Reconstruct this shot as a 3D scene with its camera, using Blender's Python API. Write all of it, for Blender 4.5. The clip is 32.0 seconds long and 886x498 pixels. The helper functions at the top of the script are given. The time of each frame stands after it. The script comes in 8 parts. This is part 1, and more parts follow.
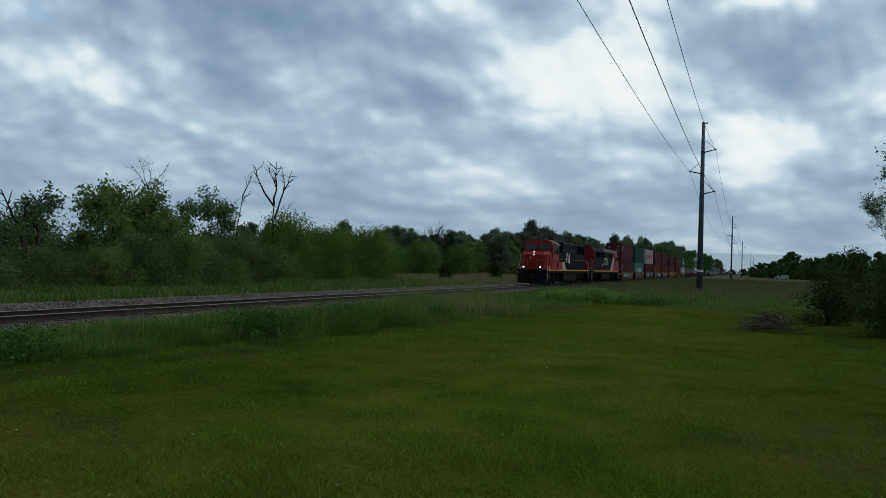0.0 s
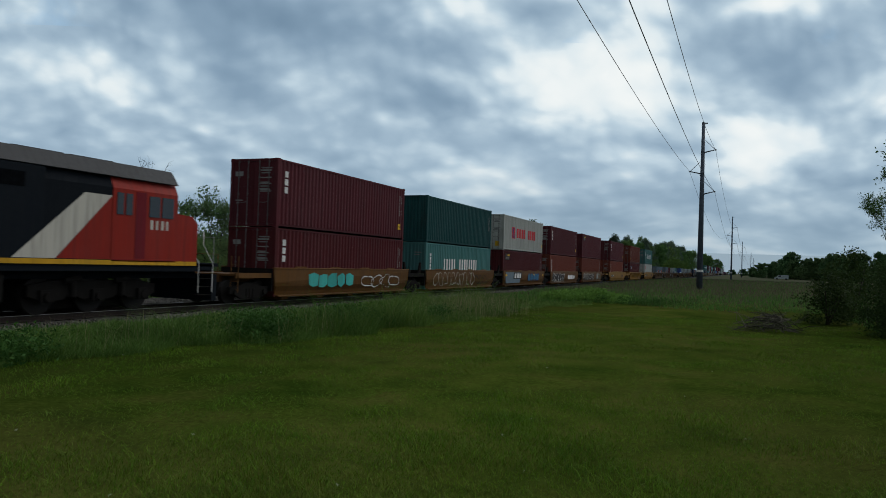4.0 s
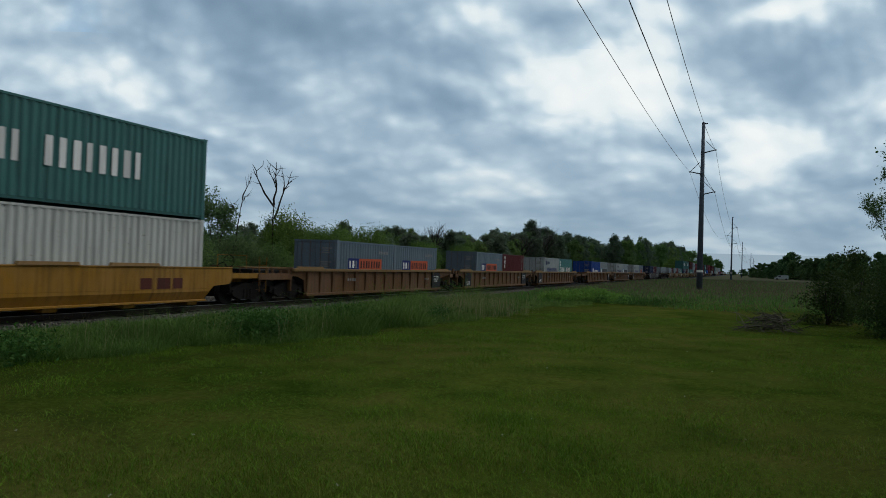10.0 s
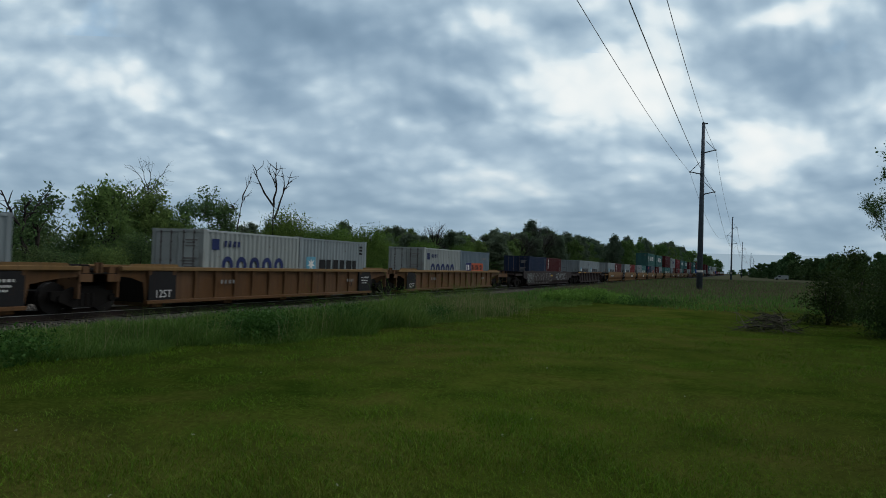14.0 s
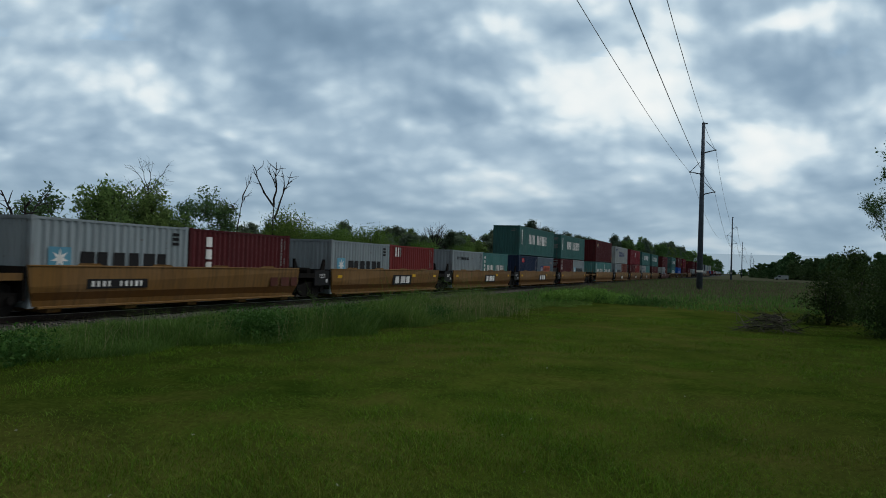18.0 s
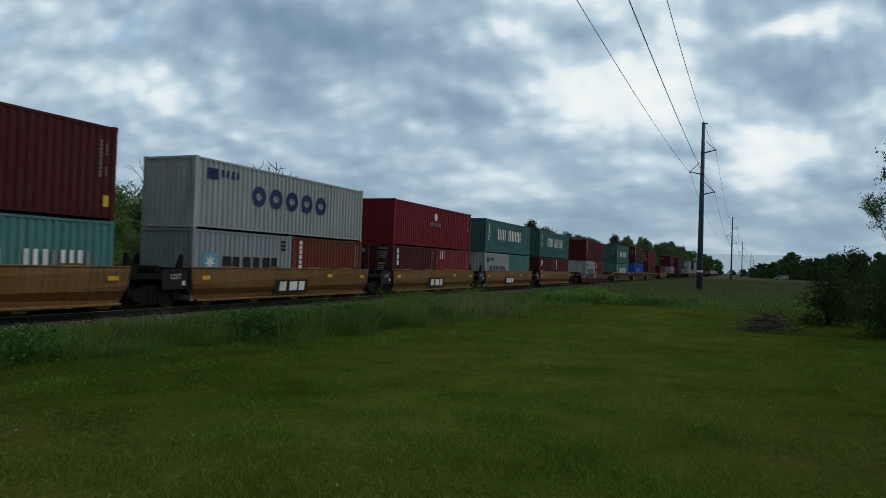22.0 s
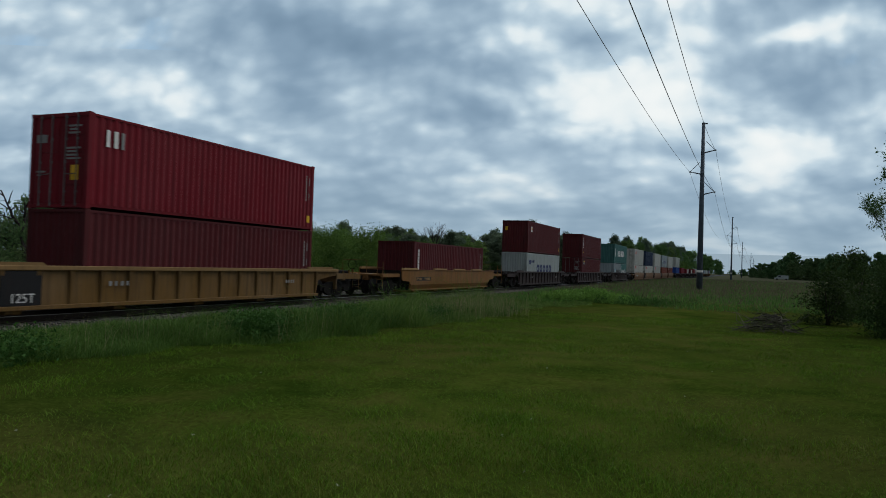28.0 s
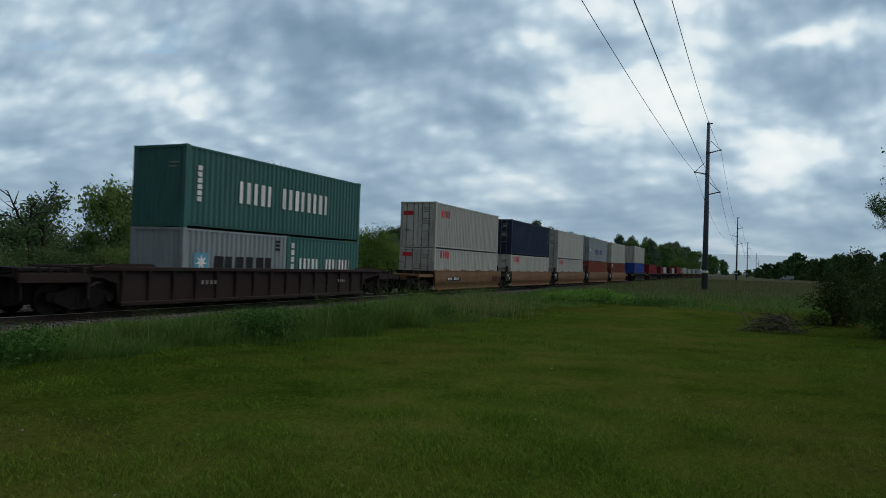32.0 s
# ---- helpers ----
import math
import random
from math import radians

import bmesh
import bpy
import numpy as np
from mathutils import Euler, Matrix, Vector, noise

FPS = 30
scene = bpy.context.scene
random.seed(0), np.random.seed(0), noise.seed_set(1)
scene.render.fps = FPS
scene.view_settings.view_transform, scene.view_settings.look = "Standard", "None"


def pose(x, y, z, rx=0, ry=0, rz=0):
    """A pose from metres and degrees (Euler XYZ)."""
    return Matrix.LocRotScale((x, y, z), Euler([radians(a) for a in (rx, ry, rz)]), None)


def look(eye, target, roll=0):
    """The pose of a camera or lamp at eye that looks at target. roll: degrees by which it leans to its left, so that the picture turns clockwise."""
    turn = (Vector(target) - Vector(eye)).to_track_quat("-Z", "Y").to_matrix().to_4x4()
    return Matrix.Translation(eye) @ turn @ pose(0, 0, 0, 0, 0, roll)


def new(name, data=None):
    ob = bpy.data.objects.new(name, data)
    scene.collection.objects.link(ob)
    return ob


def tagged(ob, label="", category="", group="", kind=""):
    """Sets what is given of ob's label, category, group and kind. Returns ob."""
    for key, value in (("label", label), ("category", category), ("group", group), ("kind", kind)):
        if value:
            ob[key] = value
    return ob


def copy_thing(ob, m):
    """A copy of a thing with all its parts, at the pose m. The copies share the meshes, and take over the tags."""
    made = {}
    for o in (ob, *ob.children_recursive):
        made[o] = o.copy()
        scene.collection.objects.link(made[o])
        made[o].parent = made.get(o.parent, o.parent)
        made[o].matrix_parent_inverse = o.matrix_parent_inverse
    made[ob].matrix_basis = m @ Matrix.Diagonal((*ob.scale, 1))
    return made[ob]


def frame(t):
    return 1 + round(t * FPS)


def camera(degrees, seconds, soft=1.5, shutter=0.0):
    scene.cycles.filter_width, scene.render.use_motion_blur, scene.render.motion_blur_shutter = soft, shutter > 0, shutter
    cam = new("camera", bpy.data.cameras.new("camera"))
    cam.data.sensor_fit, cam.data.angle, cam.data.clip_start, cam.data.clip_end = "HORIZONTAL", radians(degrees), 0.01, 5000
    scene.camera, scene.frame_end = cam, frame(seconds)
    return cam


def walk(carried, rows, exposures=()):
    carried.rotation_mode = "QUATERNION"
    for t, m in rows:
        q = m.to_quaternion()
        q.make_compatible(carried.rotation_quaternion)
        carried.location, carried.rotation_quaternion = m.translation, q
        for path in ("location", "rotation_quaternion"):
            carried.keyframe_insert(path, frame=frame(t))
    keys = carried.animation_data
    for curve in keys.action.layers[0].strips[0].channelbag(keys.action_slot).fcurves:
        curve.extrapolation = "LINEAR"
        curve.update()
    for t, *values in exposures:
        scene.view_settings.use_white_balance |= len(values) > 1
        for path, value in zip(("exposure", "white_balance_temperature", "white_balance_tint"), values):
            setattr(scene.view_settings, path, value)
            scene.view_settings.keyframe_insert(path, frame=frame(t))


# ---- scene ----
# World: x to the right, y along the track away from the viewer, z up; the lawn lies at z = 0.
EYE = Vector((0.0, 0.0, 2.0))
YAW, PITCH, ROLL = 22.77, 1.15, 1.93
TRACK_X, RAIL_TOP, DECK = -19.25, 0.16, 0.27


def aim(yaw, pitch):
    y, p = radians(yaw), radians(pitch)
    return EYE + Vector((-math.sin(y) * math.cos(p), math.cos(y) * math.cos(p), math.sin(p)))


cam = camera(63.35, 32.0, soft=0.9, shutter=0.12)
still = look(EYE, aim(YAW, PITCH), ROLL)
walk(cam, [(0.0, still), (10.0, look(EYE, aim(YAW, PITCH + 0.03), ROLL)), (30.0, look(EYE, aim(YAW, PITCH + 0.04), ROLL)),
           (31.2, look(EYE, aim(YAW + 0.01, PITCH + 0.04), ROLL)), (31.6, look(EYE, aim(YAW + 0.10, PITCH + 0.04), ROLL)),
           (32.0, look(EYE, aim(YAW + 0.36, PITCH + 0.05), ROLL))],
     exposures=[(0.0, 0.0), (32.0, 0.0)])

# ---- light: a bright, broken overcast; the sun is behind cloud, ahead and to the right ----
SUN_EL, SUN_AZ = 48.0, 38.0
world = bpy.data.worlds.new("sky_world")
scene.world = world
world.use_nodes = True
wn, wl = world.node_tree.nodes, world.node_tree.links
wn.clear()
w_out, w_bg = wn.new("ShaderNodeOutputWorld"), wn.new("ShaderNodeBackground")
w_sky = wn.new("ShaderNodeTexSky")
w_sky.sky_type, w_sky.sun_disc = "NISHITA", False
w_sky.sun_elevation, w_sky.sun_rotation = radians(SUN_EL), radians(SUN_AZ)
w_co, w_no, w_mix, w_scale = wn.new("ShaderNodeTexCoord"), wn.new("ShaderNodeTexNoise"), wn.new("ShaderNodeMix"), wn.new("ShaderNodeVectorMath")
w_scale.operation = "SCALE"
w_scale.inputs["Scale"].default_value = 0.07
w_mix.data_type = "RGBA"
w_no.inputs["Scale"].default_value, w_no.inputs["Detail"].default_value = 3.0, 6.0
w_ramp = wn.new("ShaderNodeValToRGB")
w_ramp.color_ramp.elements[0].position, w_ramp.color_ramp.elements[0].color = 0.35, (0.30, 0.34, 0.38, 1)
w_ramp.color_ramp.elements[1].position, w_ramp.color_ramp.elements[1].color = 0.72, (0.78, 0.83, 0.88, 1)
wl.new(w_co.outputs["Generated"], w_no.inputs["Vector"])
wl.new(w_no.outputs["Fac"], w_ramp.inputs["Fac"])
wl.new(w_sky.outputs["Color"], w_scale.inputs[0])
wl.new(w_scale.outputs["Vector"], [k for k in w_mix.inputs if k.name == "A" and k.type == "RGBA"][0])
wl.new(w_ramp.outputs["Color"], [k for k in w_mix.inputs if k.name == "B" and k.type == "RGBA"][0])
w_mix.inputs[0].default_value = 0.85
# the cloud is brighter towards the hidden sun, ahead, and duller behind
w_dot, w_fall, w_mul = wn.new("ShaderNodeVectorMath"), wn.new("ShaderNodeMapRange"), wn.new("ShaderNodeVectorMath")
w_dot.operation, w_mul.operation = "DOT_PRODUCT", "SCALE"
w_dot.inputs[1].default_value = (0.45, 0.70, 0.55)
w_fall.inputs["From Min"].default_value, w_fall.inputs["From Max"].default_value = -0.7, 0.9
w_fall.inputs["To Min"].default_value, w_fall.inputs["To Max"].default_value = 0.38, 1.22
wl.new(w_co.outputs["Generated"], w_dot.inputs[0])
wl.new(w_dot.outputs["Value"], w_fall.inputs["Value"])
wl.new([k for k in w_mix.outputs if k.type == "RGBA"][0], w_mul.inputs[0])
wl.new(w_fall.outputs["Result"], w_mul.inputs["Scale"])
# grey-blue air low over the horizon
w_sep, w_low, w_air = wn.new("ShaderNodeSeparateXYZ"), wn.new("ShaderNodeMapRange"), wn.new("ShaderNodeMix")
w_air.data_type = "RGBA"
w_low.inputs["From Min"].default_value, w_low.inputs["From Max"].default_value = 0.16, 0.03
wl.new(w_co.outputs["Generated"], w_sep.inputs[0])
wl.new(w_sep.outputs["Z"], w_low.inputs["Value"])
wl.new(w_low.outputs["Result"], w_air.inputs[0])
wl.new(w_mul.outputs["Vector"], [k for k in w_air.inputs if k.name == "A" and k.type == "RGBA"][0])
[k for k in w_air.inputs if k.name == "B" and k.type == "RGBA"][0].default_value = (0.30, 0.395, 0.47, 1)
wl.new([k for k in w_air.outputs if k.type == "RGBA"][0], w_bg.inputs["Color"])
w_bg.inputs["Strength"].default_value = 1.0
wl.new(w_bg.outputs["Background"], w_out.inputs["Surface"])

sun = new("sun", bpy.data.lights.new("sun", "SUN"))
sun.data.energy, sun.data.angle, sun.data.color = 1.2, radians(40), (1.0, 0.97, 0.92)
_a, _e = radians(SUN_AZ), radians(SUN_EL)
sun.matrix_world = look((0, 0, 60), (-60 * math.sin(_a) * math.cos(_e), -60 * math.cos(_a) * math.cos(_e), 60 - 60 * math.sin(_e)))


# ---- mesh helpers ----
class Build:
    """Collects boxes, tubes and plates into one mesh."""

    def __init__(self):
        self.v, self.f = [], []

    def add(self, verts, faces):
        n = len(self.v)
        self.v.extend(verts)
        self.f.extend([tuple(i + n for i in q) for q in faces])
        return self

    def box(self, x0, x1, y0, y1, z0, z1):
        return self.add([(x0, y0, z0), (x1, y0, z0), (x1, y1, z0), (x0, y1, z0), (x0, y0, z1), (x1, y0, z1), (x1, y1, z1), (x0, y1, z1)],
                        [(3, 2, 1, 0), (4, 5, 6, 7), (0, 1, 5, 4), (1, 2, 6, 5), (2, 3, 7, 6), (3, 0, 4, 7)])

    def cbox(self, x0, x1, y0, y1, z0, z1, c=0.02):
        """A box with chamfered edges along its length in y."""
        pts = [(x0 + c, z0), (x1 - c, z0), (x1, z0 + c), (x1, z1 - c), (x1 - c, z1), (x0 + c, z1), (x0, z1 - c), (x0, z0 + c)]
        return self.prism_y(pts, y0, y1)

    def prism_y(self, pts, y0, y1):
        """A prism along y over the (x, z) outline pts, counter-clockwise seen from -y."""
        n = len(pts)
        return self.add([(x, y0, z) for x, z in pts] + [(x, y1, z) for x, z in pts],
                        [tuple(range(n)), tuple(range(2 * n - 1, n - 1, -1))] + [(i, i + n, (i + 1) % n + n, (i + 1) % n) for i in range(n)])

    def prism_x(self, pts, x0, x1):
        """A prism along x over the (y, z) outline pts, counter-clockwise seen from +x."""
        n = len(pts)
        return self.add([(x0, y, z) for y, z in pts] + [(x1, y, z) for y, z in pts],
                        [tuple(range(n - 1, -1, -1)), tuple(range(n, 2 * n))] + [(i, (i + 1) % n, (i + 1) % n + n, i + n) for i in range(n)])

    def prism_z(self, pts, z0, z1):
        n = len(pts)
        return self.add([(x, y, z0) for x, y in pts] + [(x, y, z1) for x, y in pts],
                        [tuple(range(n - 1, -1, -1)), tuple(range(n, 2 * n))] + [(i, (i + 1) % n, (i + 1) % n + n, i + n) for i in range(n)])

    def tube(self, p0, p1, r0, r1=None, n=8, caps=True):
        r1 = r0 if r1 is None else r1
        p0, p1 = Vector(p0), Vector(p1)
        d = (p1 - p0).normalized()
        a = d.orthogonal().normalized()
        b = d.cross(a)
        ring = [(math.cos(2 * math.pi * i / n), math.sin(2 * math.pi * i / n)) for i in range(n)]
        vs = [tuple(p0 + (a * c + b * s) * r0) for c, s in ring] + [tuple(p1 + (a * c + b * s) * r1) for c, s in ring]
        fs = [(i, (i + 1) % n, (i + 1) % n + n, i + n) for i in range(n)]
        if caps:
            fs += [tuple(range(n - 1, -1, -1)), tuple(range(n, 2 * n))]
        return self.add(vs, fs)

    def path(self, pts, r, n=6):
        """One bent tube through the given places."""
        pts = [Vector(p) for p in pts]
        vs, up = [], None
        for i, p in enumerate(pts):
            d = ((pts[i + 1] - p).normalized() if i + 1 < len(pts) else Vector()) + ((p - pts[i - 1]).normalized() if i else Vector())
            d = d.normalized()
            a = d.orthogonal().normalized() if up is None else (up - d * up.dot(d)).normalized()
            up, b = a, d.cross(a)
            vs += [tuple(p + (a * math.cos(2 * math.pi * k / n) + b * math.sin(2 * math.pi * k / n)) * r) for k in range(n)]
        fs = [(j * n + i, j * n + (i + 1) % n, (j + 1) * n + (i + 1) % n, (j + 1) * n + i) for j in range(len(pts) - 1) for i in range(n)]
        fs += [tuple(range(n - 1, -1, -1)), tuple(range(n * (len(pts) - 1), n * len(pts)))]
        return self.add(vs, fs)

    def mesh(self, name, material, smooth=False):
        me = bpy.data.meshes.new(name)
        me.from_pydata(self.v, [], self.f)
        if material:
            me.materials.append(material)
        if smooth:
            me.polygons.foreach_set("use_smooth", [True] * len(me.polygons))
        me.update()
        return me


def part(name, b, material, parent, label="", at=None, smooth=False):
    """One mesh object under a thing or a part; b is a Build or a finished mesh."""
    me = b if isinstance(b, bpy.types.Mesh) else b.mesh(name, material, smooth)
    ob = new(name, me)
    ob.parent = parent
    if at is not None:
        ob.matrix_basis = at
    if label:
        ob["label"] = label
    return ob


def thing(name, label, category, group="", kind="", at=None, data=None):
    ob = tagged(new(name, data), label, category, group, kind)
    if at is not None:
        ob.matrix_basis = at
    return ob


def triangles(name, verts, faces, material):
    """A mesh from numpy arrays of places and triangles."""
    me = bpy.data.meshes.new(name)
    me.vertices.add(len(verts))
    me.vertices.foreach_set("co", np.asarray(verts, dtype=np.float32).ravel())
    k = faces.shape[1]
    me.loops.add(faces.size)
    me.loops.foreach_set("vertex_index", faces.astype(np.int32).ravel())
    me.polygons.add(len(faces))
    me.polygons.foreach_set("loop_start", np.arange(0, faces.size, k, dtype=np.int32))
    me.update(calc_edges=True)
    me.materials.append(material)
    return me


# ---- materials ----
def node_material(name):
    m = bpy.data.materials.new(name)
    m.use_nodes = True
    nt = m.node_tree
    return m, nt.nodes, nt.links, nt.nodes["Principled BSDF"]


def ramp(nodes, stops):
    r = nodes.new("ShaderNodeValToRGB")
    cr = r.color_ramp
    while len(cr.elements) < len(stops):
        cr.elements.new(0.5)
    for e, (p, c) in zip(cr.elements, stops):
        e.position = p
        e.color = (*c, 1) if len(c) == 3 else c
    return r


def noise_node(nodes, links, vector, scale, detail=5.0, rough=0.55, stretch=None):
    n = nodes.new("ShaderNodeTexNoise")
    n.inputs["Scale"].default_value, n.inputs["Detail"].default_value, n.inputs["Roughness"].default_value = scale, detail, rough
    if stretch:
        mp = nodes.new("ShaderNodeMapping")
        mp.inputs["Scale"].default_value = stretch
        links.new(vector, mp.inputs["Vector"])
        vector = mp.outputs["Vector"]
    links.new(vector, n.inputs["Vector"])
    return n.outputs["Fac"]


def mixed(nodes, links, fac, a, b, blend="MIX"):
    m = nodes.new("ShaderNodeMix")
    m.data_type, m.blend_type = "RGBA", blend
    for key, val in (("Factor", fac), ("A", a), ("B", b)):
        sock = m.inputs[0] if key == "Factor" else [s for s in m.inputs if s.name == key and s.type == "RGBA"][0]
        if isinstance(val, (int, float)):
            sock.default_value = val
        elif isinstance(val, tuple):
            sock.default_value = (*val, 1)
        else:
            links.new(val, sock)
    return [s for s in m.outputs if s.type == "RGBA"][0]


def painted(name, rgb, rough=0.5, dirt=0.62, rust=0.35, metal=0.0, fade=0.15, bump=0.15, streaks=0.12, spec=0.06):
    """Weathered paint on steel: faded patches, streaks of dirt running down, spots of rust."""
    m, n, l, p = node_material(name)
    tc = n.new("ShaderNodeTexCoord").outputs["Object"]
    info = n.new("ShaderNodeObjectInfo")
    big = noise_node(n, l, tc, 0.45, 4.0)
    streak = noise_node(n, l, tc, 2.2, 5.0, 0.6, (1.0, 3.5, 0.22))
    fine = noise_node(n, l, tc, 9.0, 6.0, 0.65)
    pale = tuple(c * 0.65 + 0.35 * (sum(rgb) / 3 + 0.05) for c in rgb)
    fr = ramp(n, [(0.42, (0, 0, 0)), (0.75, (fade, fade, fade))])
    l.new(big, fr.inputs["Fac"])
    col = mixed(n, l, fr.outputs["Color"], rgb, tuple(min(1, c * 1.35 + 0.01) for c in pale))
    vary = ramp(n, [(0.0, (0.82, 0.82, 0.82)), (1.0, (1.12, 1.12, 1.12))])
    l.new(info.outputs["Random"], vary.inputs["Fac"])
    col = mixed(n, l, 1.0, col, vary.outputs["Color"], "MULTIPLY")
    dr = ramp(n, [(0.45, (0, 0, 0)), (0.72, (dirt, dirt, dirt))])
    l.new(streak, dr.inputs["Fac"])
    col = mixed(n, l, dr.outputs["Color"], col, tuple(c * 0.45 + 0.012 for c in rgb))
    rr = ramp(n, [(0.64, (0, 0, 0)), (0.70, (rust, rust, rust))])
    l.new(fine, rr.inputs["Fac"])
    col = mixed(n, l, rr.outputs["Color"], col, (0.10, 0.045, 0.022))
    # rust that has run down from seams and dents
    run = noise_node(n, l, tc, 1.5, 6.0, 0.62, (1.0, 2.6, 0.16))
    blotch = noise_node(n, l, tc, 0.8, 5.0)
    rs = ramp(n, [(0.58, (0, 0, 0)), (0.70, (streaks, streaks, streaks))])
    l.new(run, rs.inputs["Fac"])
    rb = ramp(n, [(0.44, (0, 0, 0)), (0.60, (1, 1, 1))])
    l.new(blotch, rb.inputs["Fac"])
    col = mixed(n, l, mixed(n, l, 1.0, rs.outputs["Color"], rb.outputs["Color"], "MULTIPLY"), col, (0.085, 0.042, 0.024))
    l.new(col, p.inputs["Base Color"])
    ro = ramp(n, [(0.3, (rough - 0.1,) * 3), (0.7, (min(1, rough + 0.2),) * 3)])
    l.new(fine, ro.inputs["Fac"])
    l.new(ro.outputs["Color"], p.inputs["Roughness"])
    p.inputs["Metallic"].default_value = metal
    p.inputs["Specular IOR Level"].default_value = spec
    bp = n.new("ShaderNodeBump")
    bp.inputs["Strength"].default_value, bp.inputs["Distance"].default_value = bump, 0.01
    l.new(fine, bp.inputs["Height"])
    l.new(bp.outputs["Normal"], p.inputs["Normal"])
    return m


def plain(name, rgb, rough=0.6, metal=0.0, var=0.2, scale=12.0, spec=0.3):
    m, n, l, p = node_material(name)
    tc = n.new("ShaderNodeTexCoord").outputs["Object"]
    no = noise_node(n, l, tc, scale, 6.0)
    r = ramp(n, [(0.3, tuple(c * (1 - var) for c in rgb)), (0.7, tuple(min(1, c * (1 + var)) for c in rgb))])
    l.new(no, r.inputs["Fac"])
    l.new(r.outputs["Color"], p.inputs["Base Color"])
    p.inputs["Roughness"].default_value, p.inputs["Metallic"].default_value = rough, metal
    p.inputs["Specular IOR Level"].default_value = spec
    return m


def glowing(name, rgb, strength):
    m, n, l, p = node_material(name)
    p.inputs["Base Color"].default_value = (*rgb, 1)
    p.inputs["Emission Color"].default_value = (*rgb, 1)
    p.inputs["Emission Strength"].default_value = strength
    return m


def leafy(name, dark, light, trans=0.35, rough=0.6):
    """Leaves and blades: colour by leaf and by patch, and light that comes through."""
    m, n, l, p = node_material(name)
    geo = n.new("ShaderNodeNewGeometry")
    tc = n.new("ShaderNodeTexCoord").outputs["Object"]
    patch = noise_node(n, l, tc, 0.6, 3.0)
    add = n.new("ShaderNodeMath")
    add.operation = "MULTIPLY_ADD"
    add.inputs[1].default_value, add.inputs[2].default_value = 0.45, -0.02
    l.new(geo.outputs["Random Per Island"], add.inputs[0])
    add2 = n.new("ShaderNodeMath")
    add2.operation = "MULTIPLY_ADD"
    add2.inputs[1].default_value = 0.75
    l.new(patch, add2.inputs[0])
    l.new(add.outputs[0], add2.inputs[2])
    r = ramp(n, [(0.25, dark), (0.85, light)])
    l.new(add2.outputs[0], r.inputs["Fac"])
    info = n.new("ShaderNodeObjectInfo")
    hue = n.new("ShaderNodeHueSaturation")
    hr = n.new("ShaderNodeMapRange")
    hr.inputs["To Min"].default_value, hr.inputs["To Max"].default_value = 0.475, 0.515
    l.new(info.outputs["Random"], hr.inputs["Value"])
    l.new(hr.outputs["Result"], hue.inputs["Hue"])
    l.new(r.outputs["Color"], hue.inputs["Color"])
    l.new(hue.outputs["Color"], p.inputs["Base Color"])
    p.inputs["Roughness"].default_value = rough
    p.inputs["Specular IOR Level"].default_value = 0.05
    tr = n.new("ShaderNodeBsdfTranslucent")
    l.new(hue.outputs["Color"], tr.inputs["Color"])
    mx = n.new("ShaderNodeMixShader")
    mx.inputs["Fac"].default_value = trans
    out = n["Material Output"]
    l.new(p.outputs["BSDF"], mx.inputs[1])
    l.new(tr.outputs["BSDF"], mx.inputs[2])
    l.new(mx.outputs["Shader"], out.inputs["Surface"])
    return m


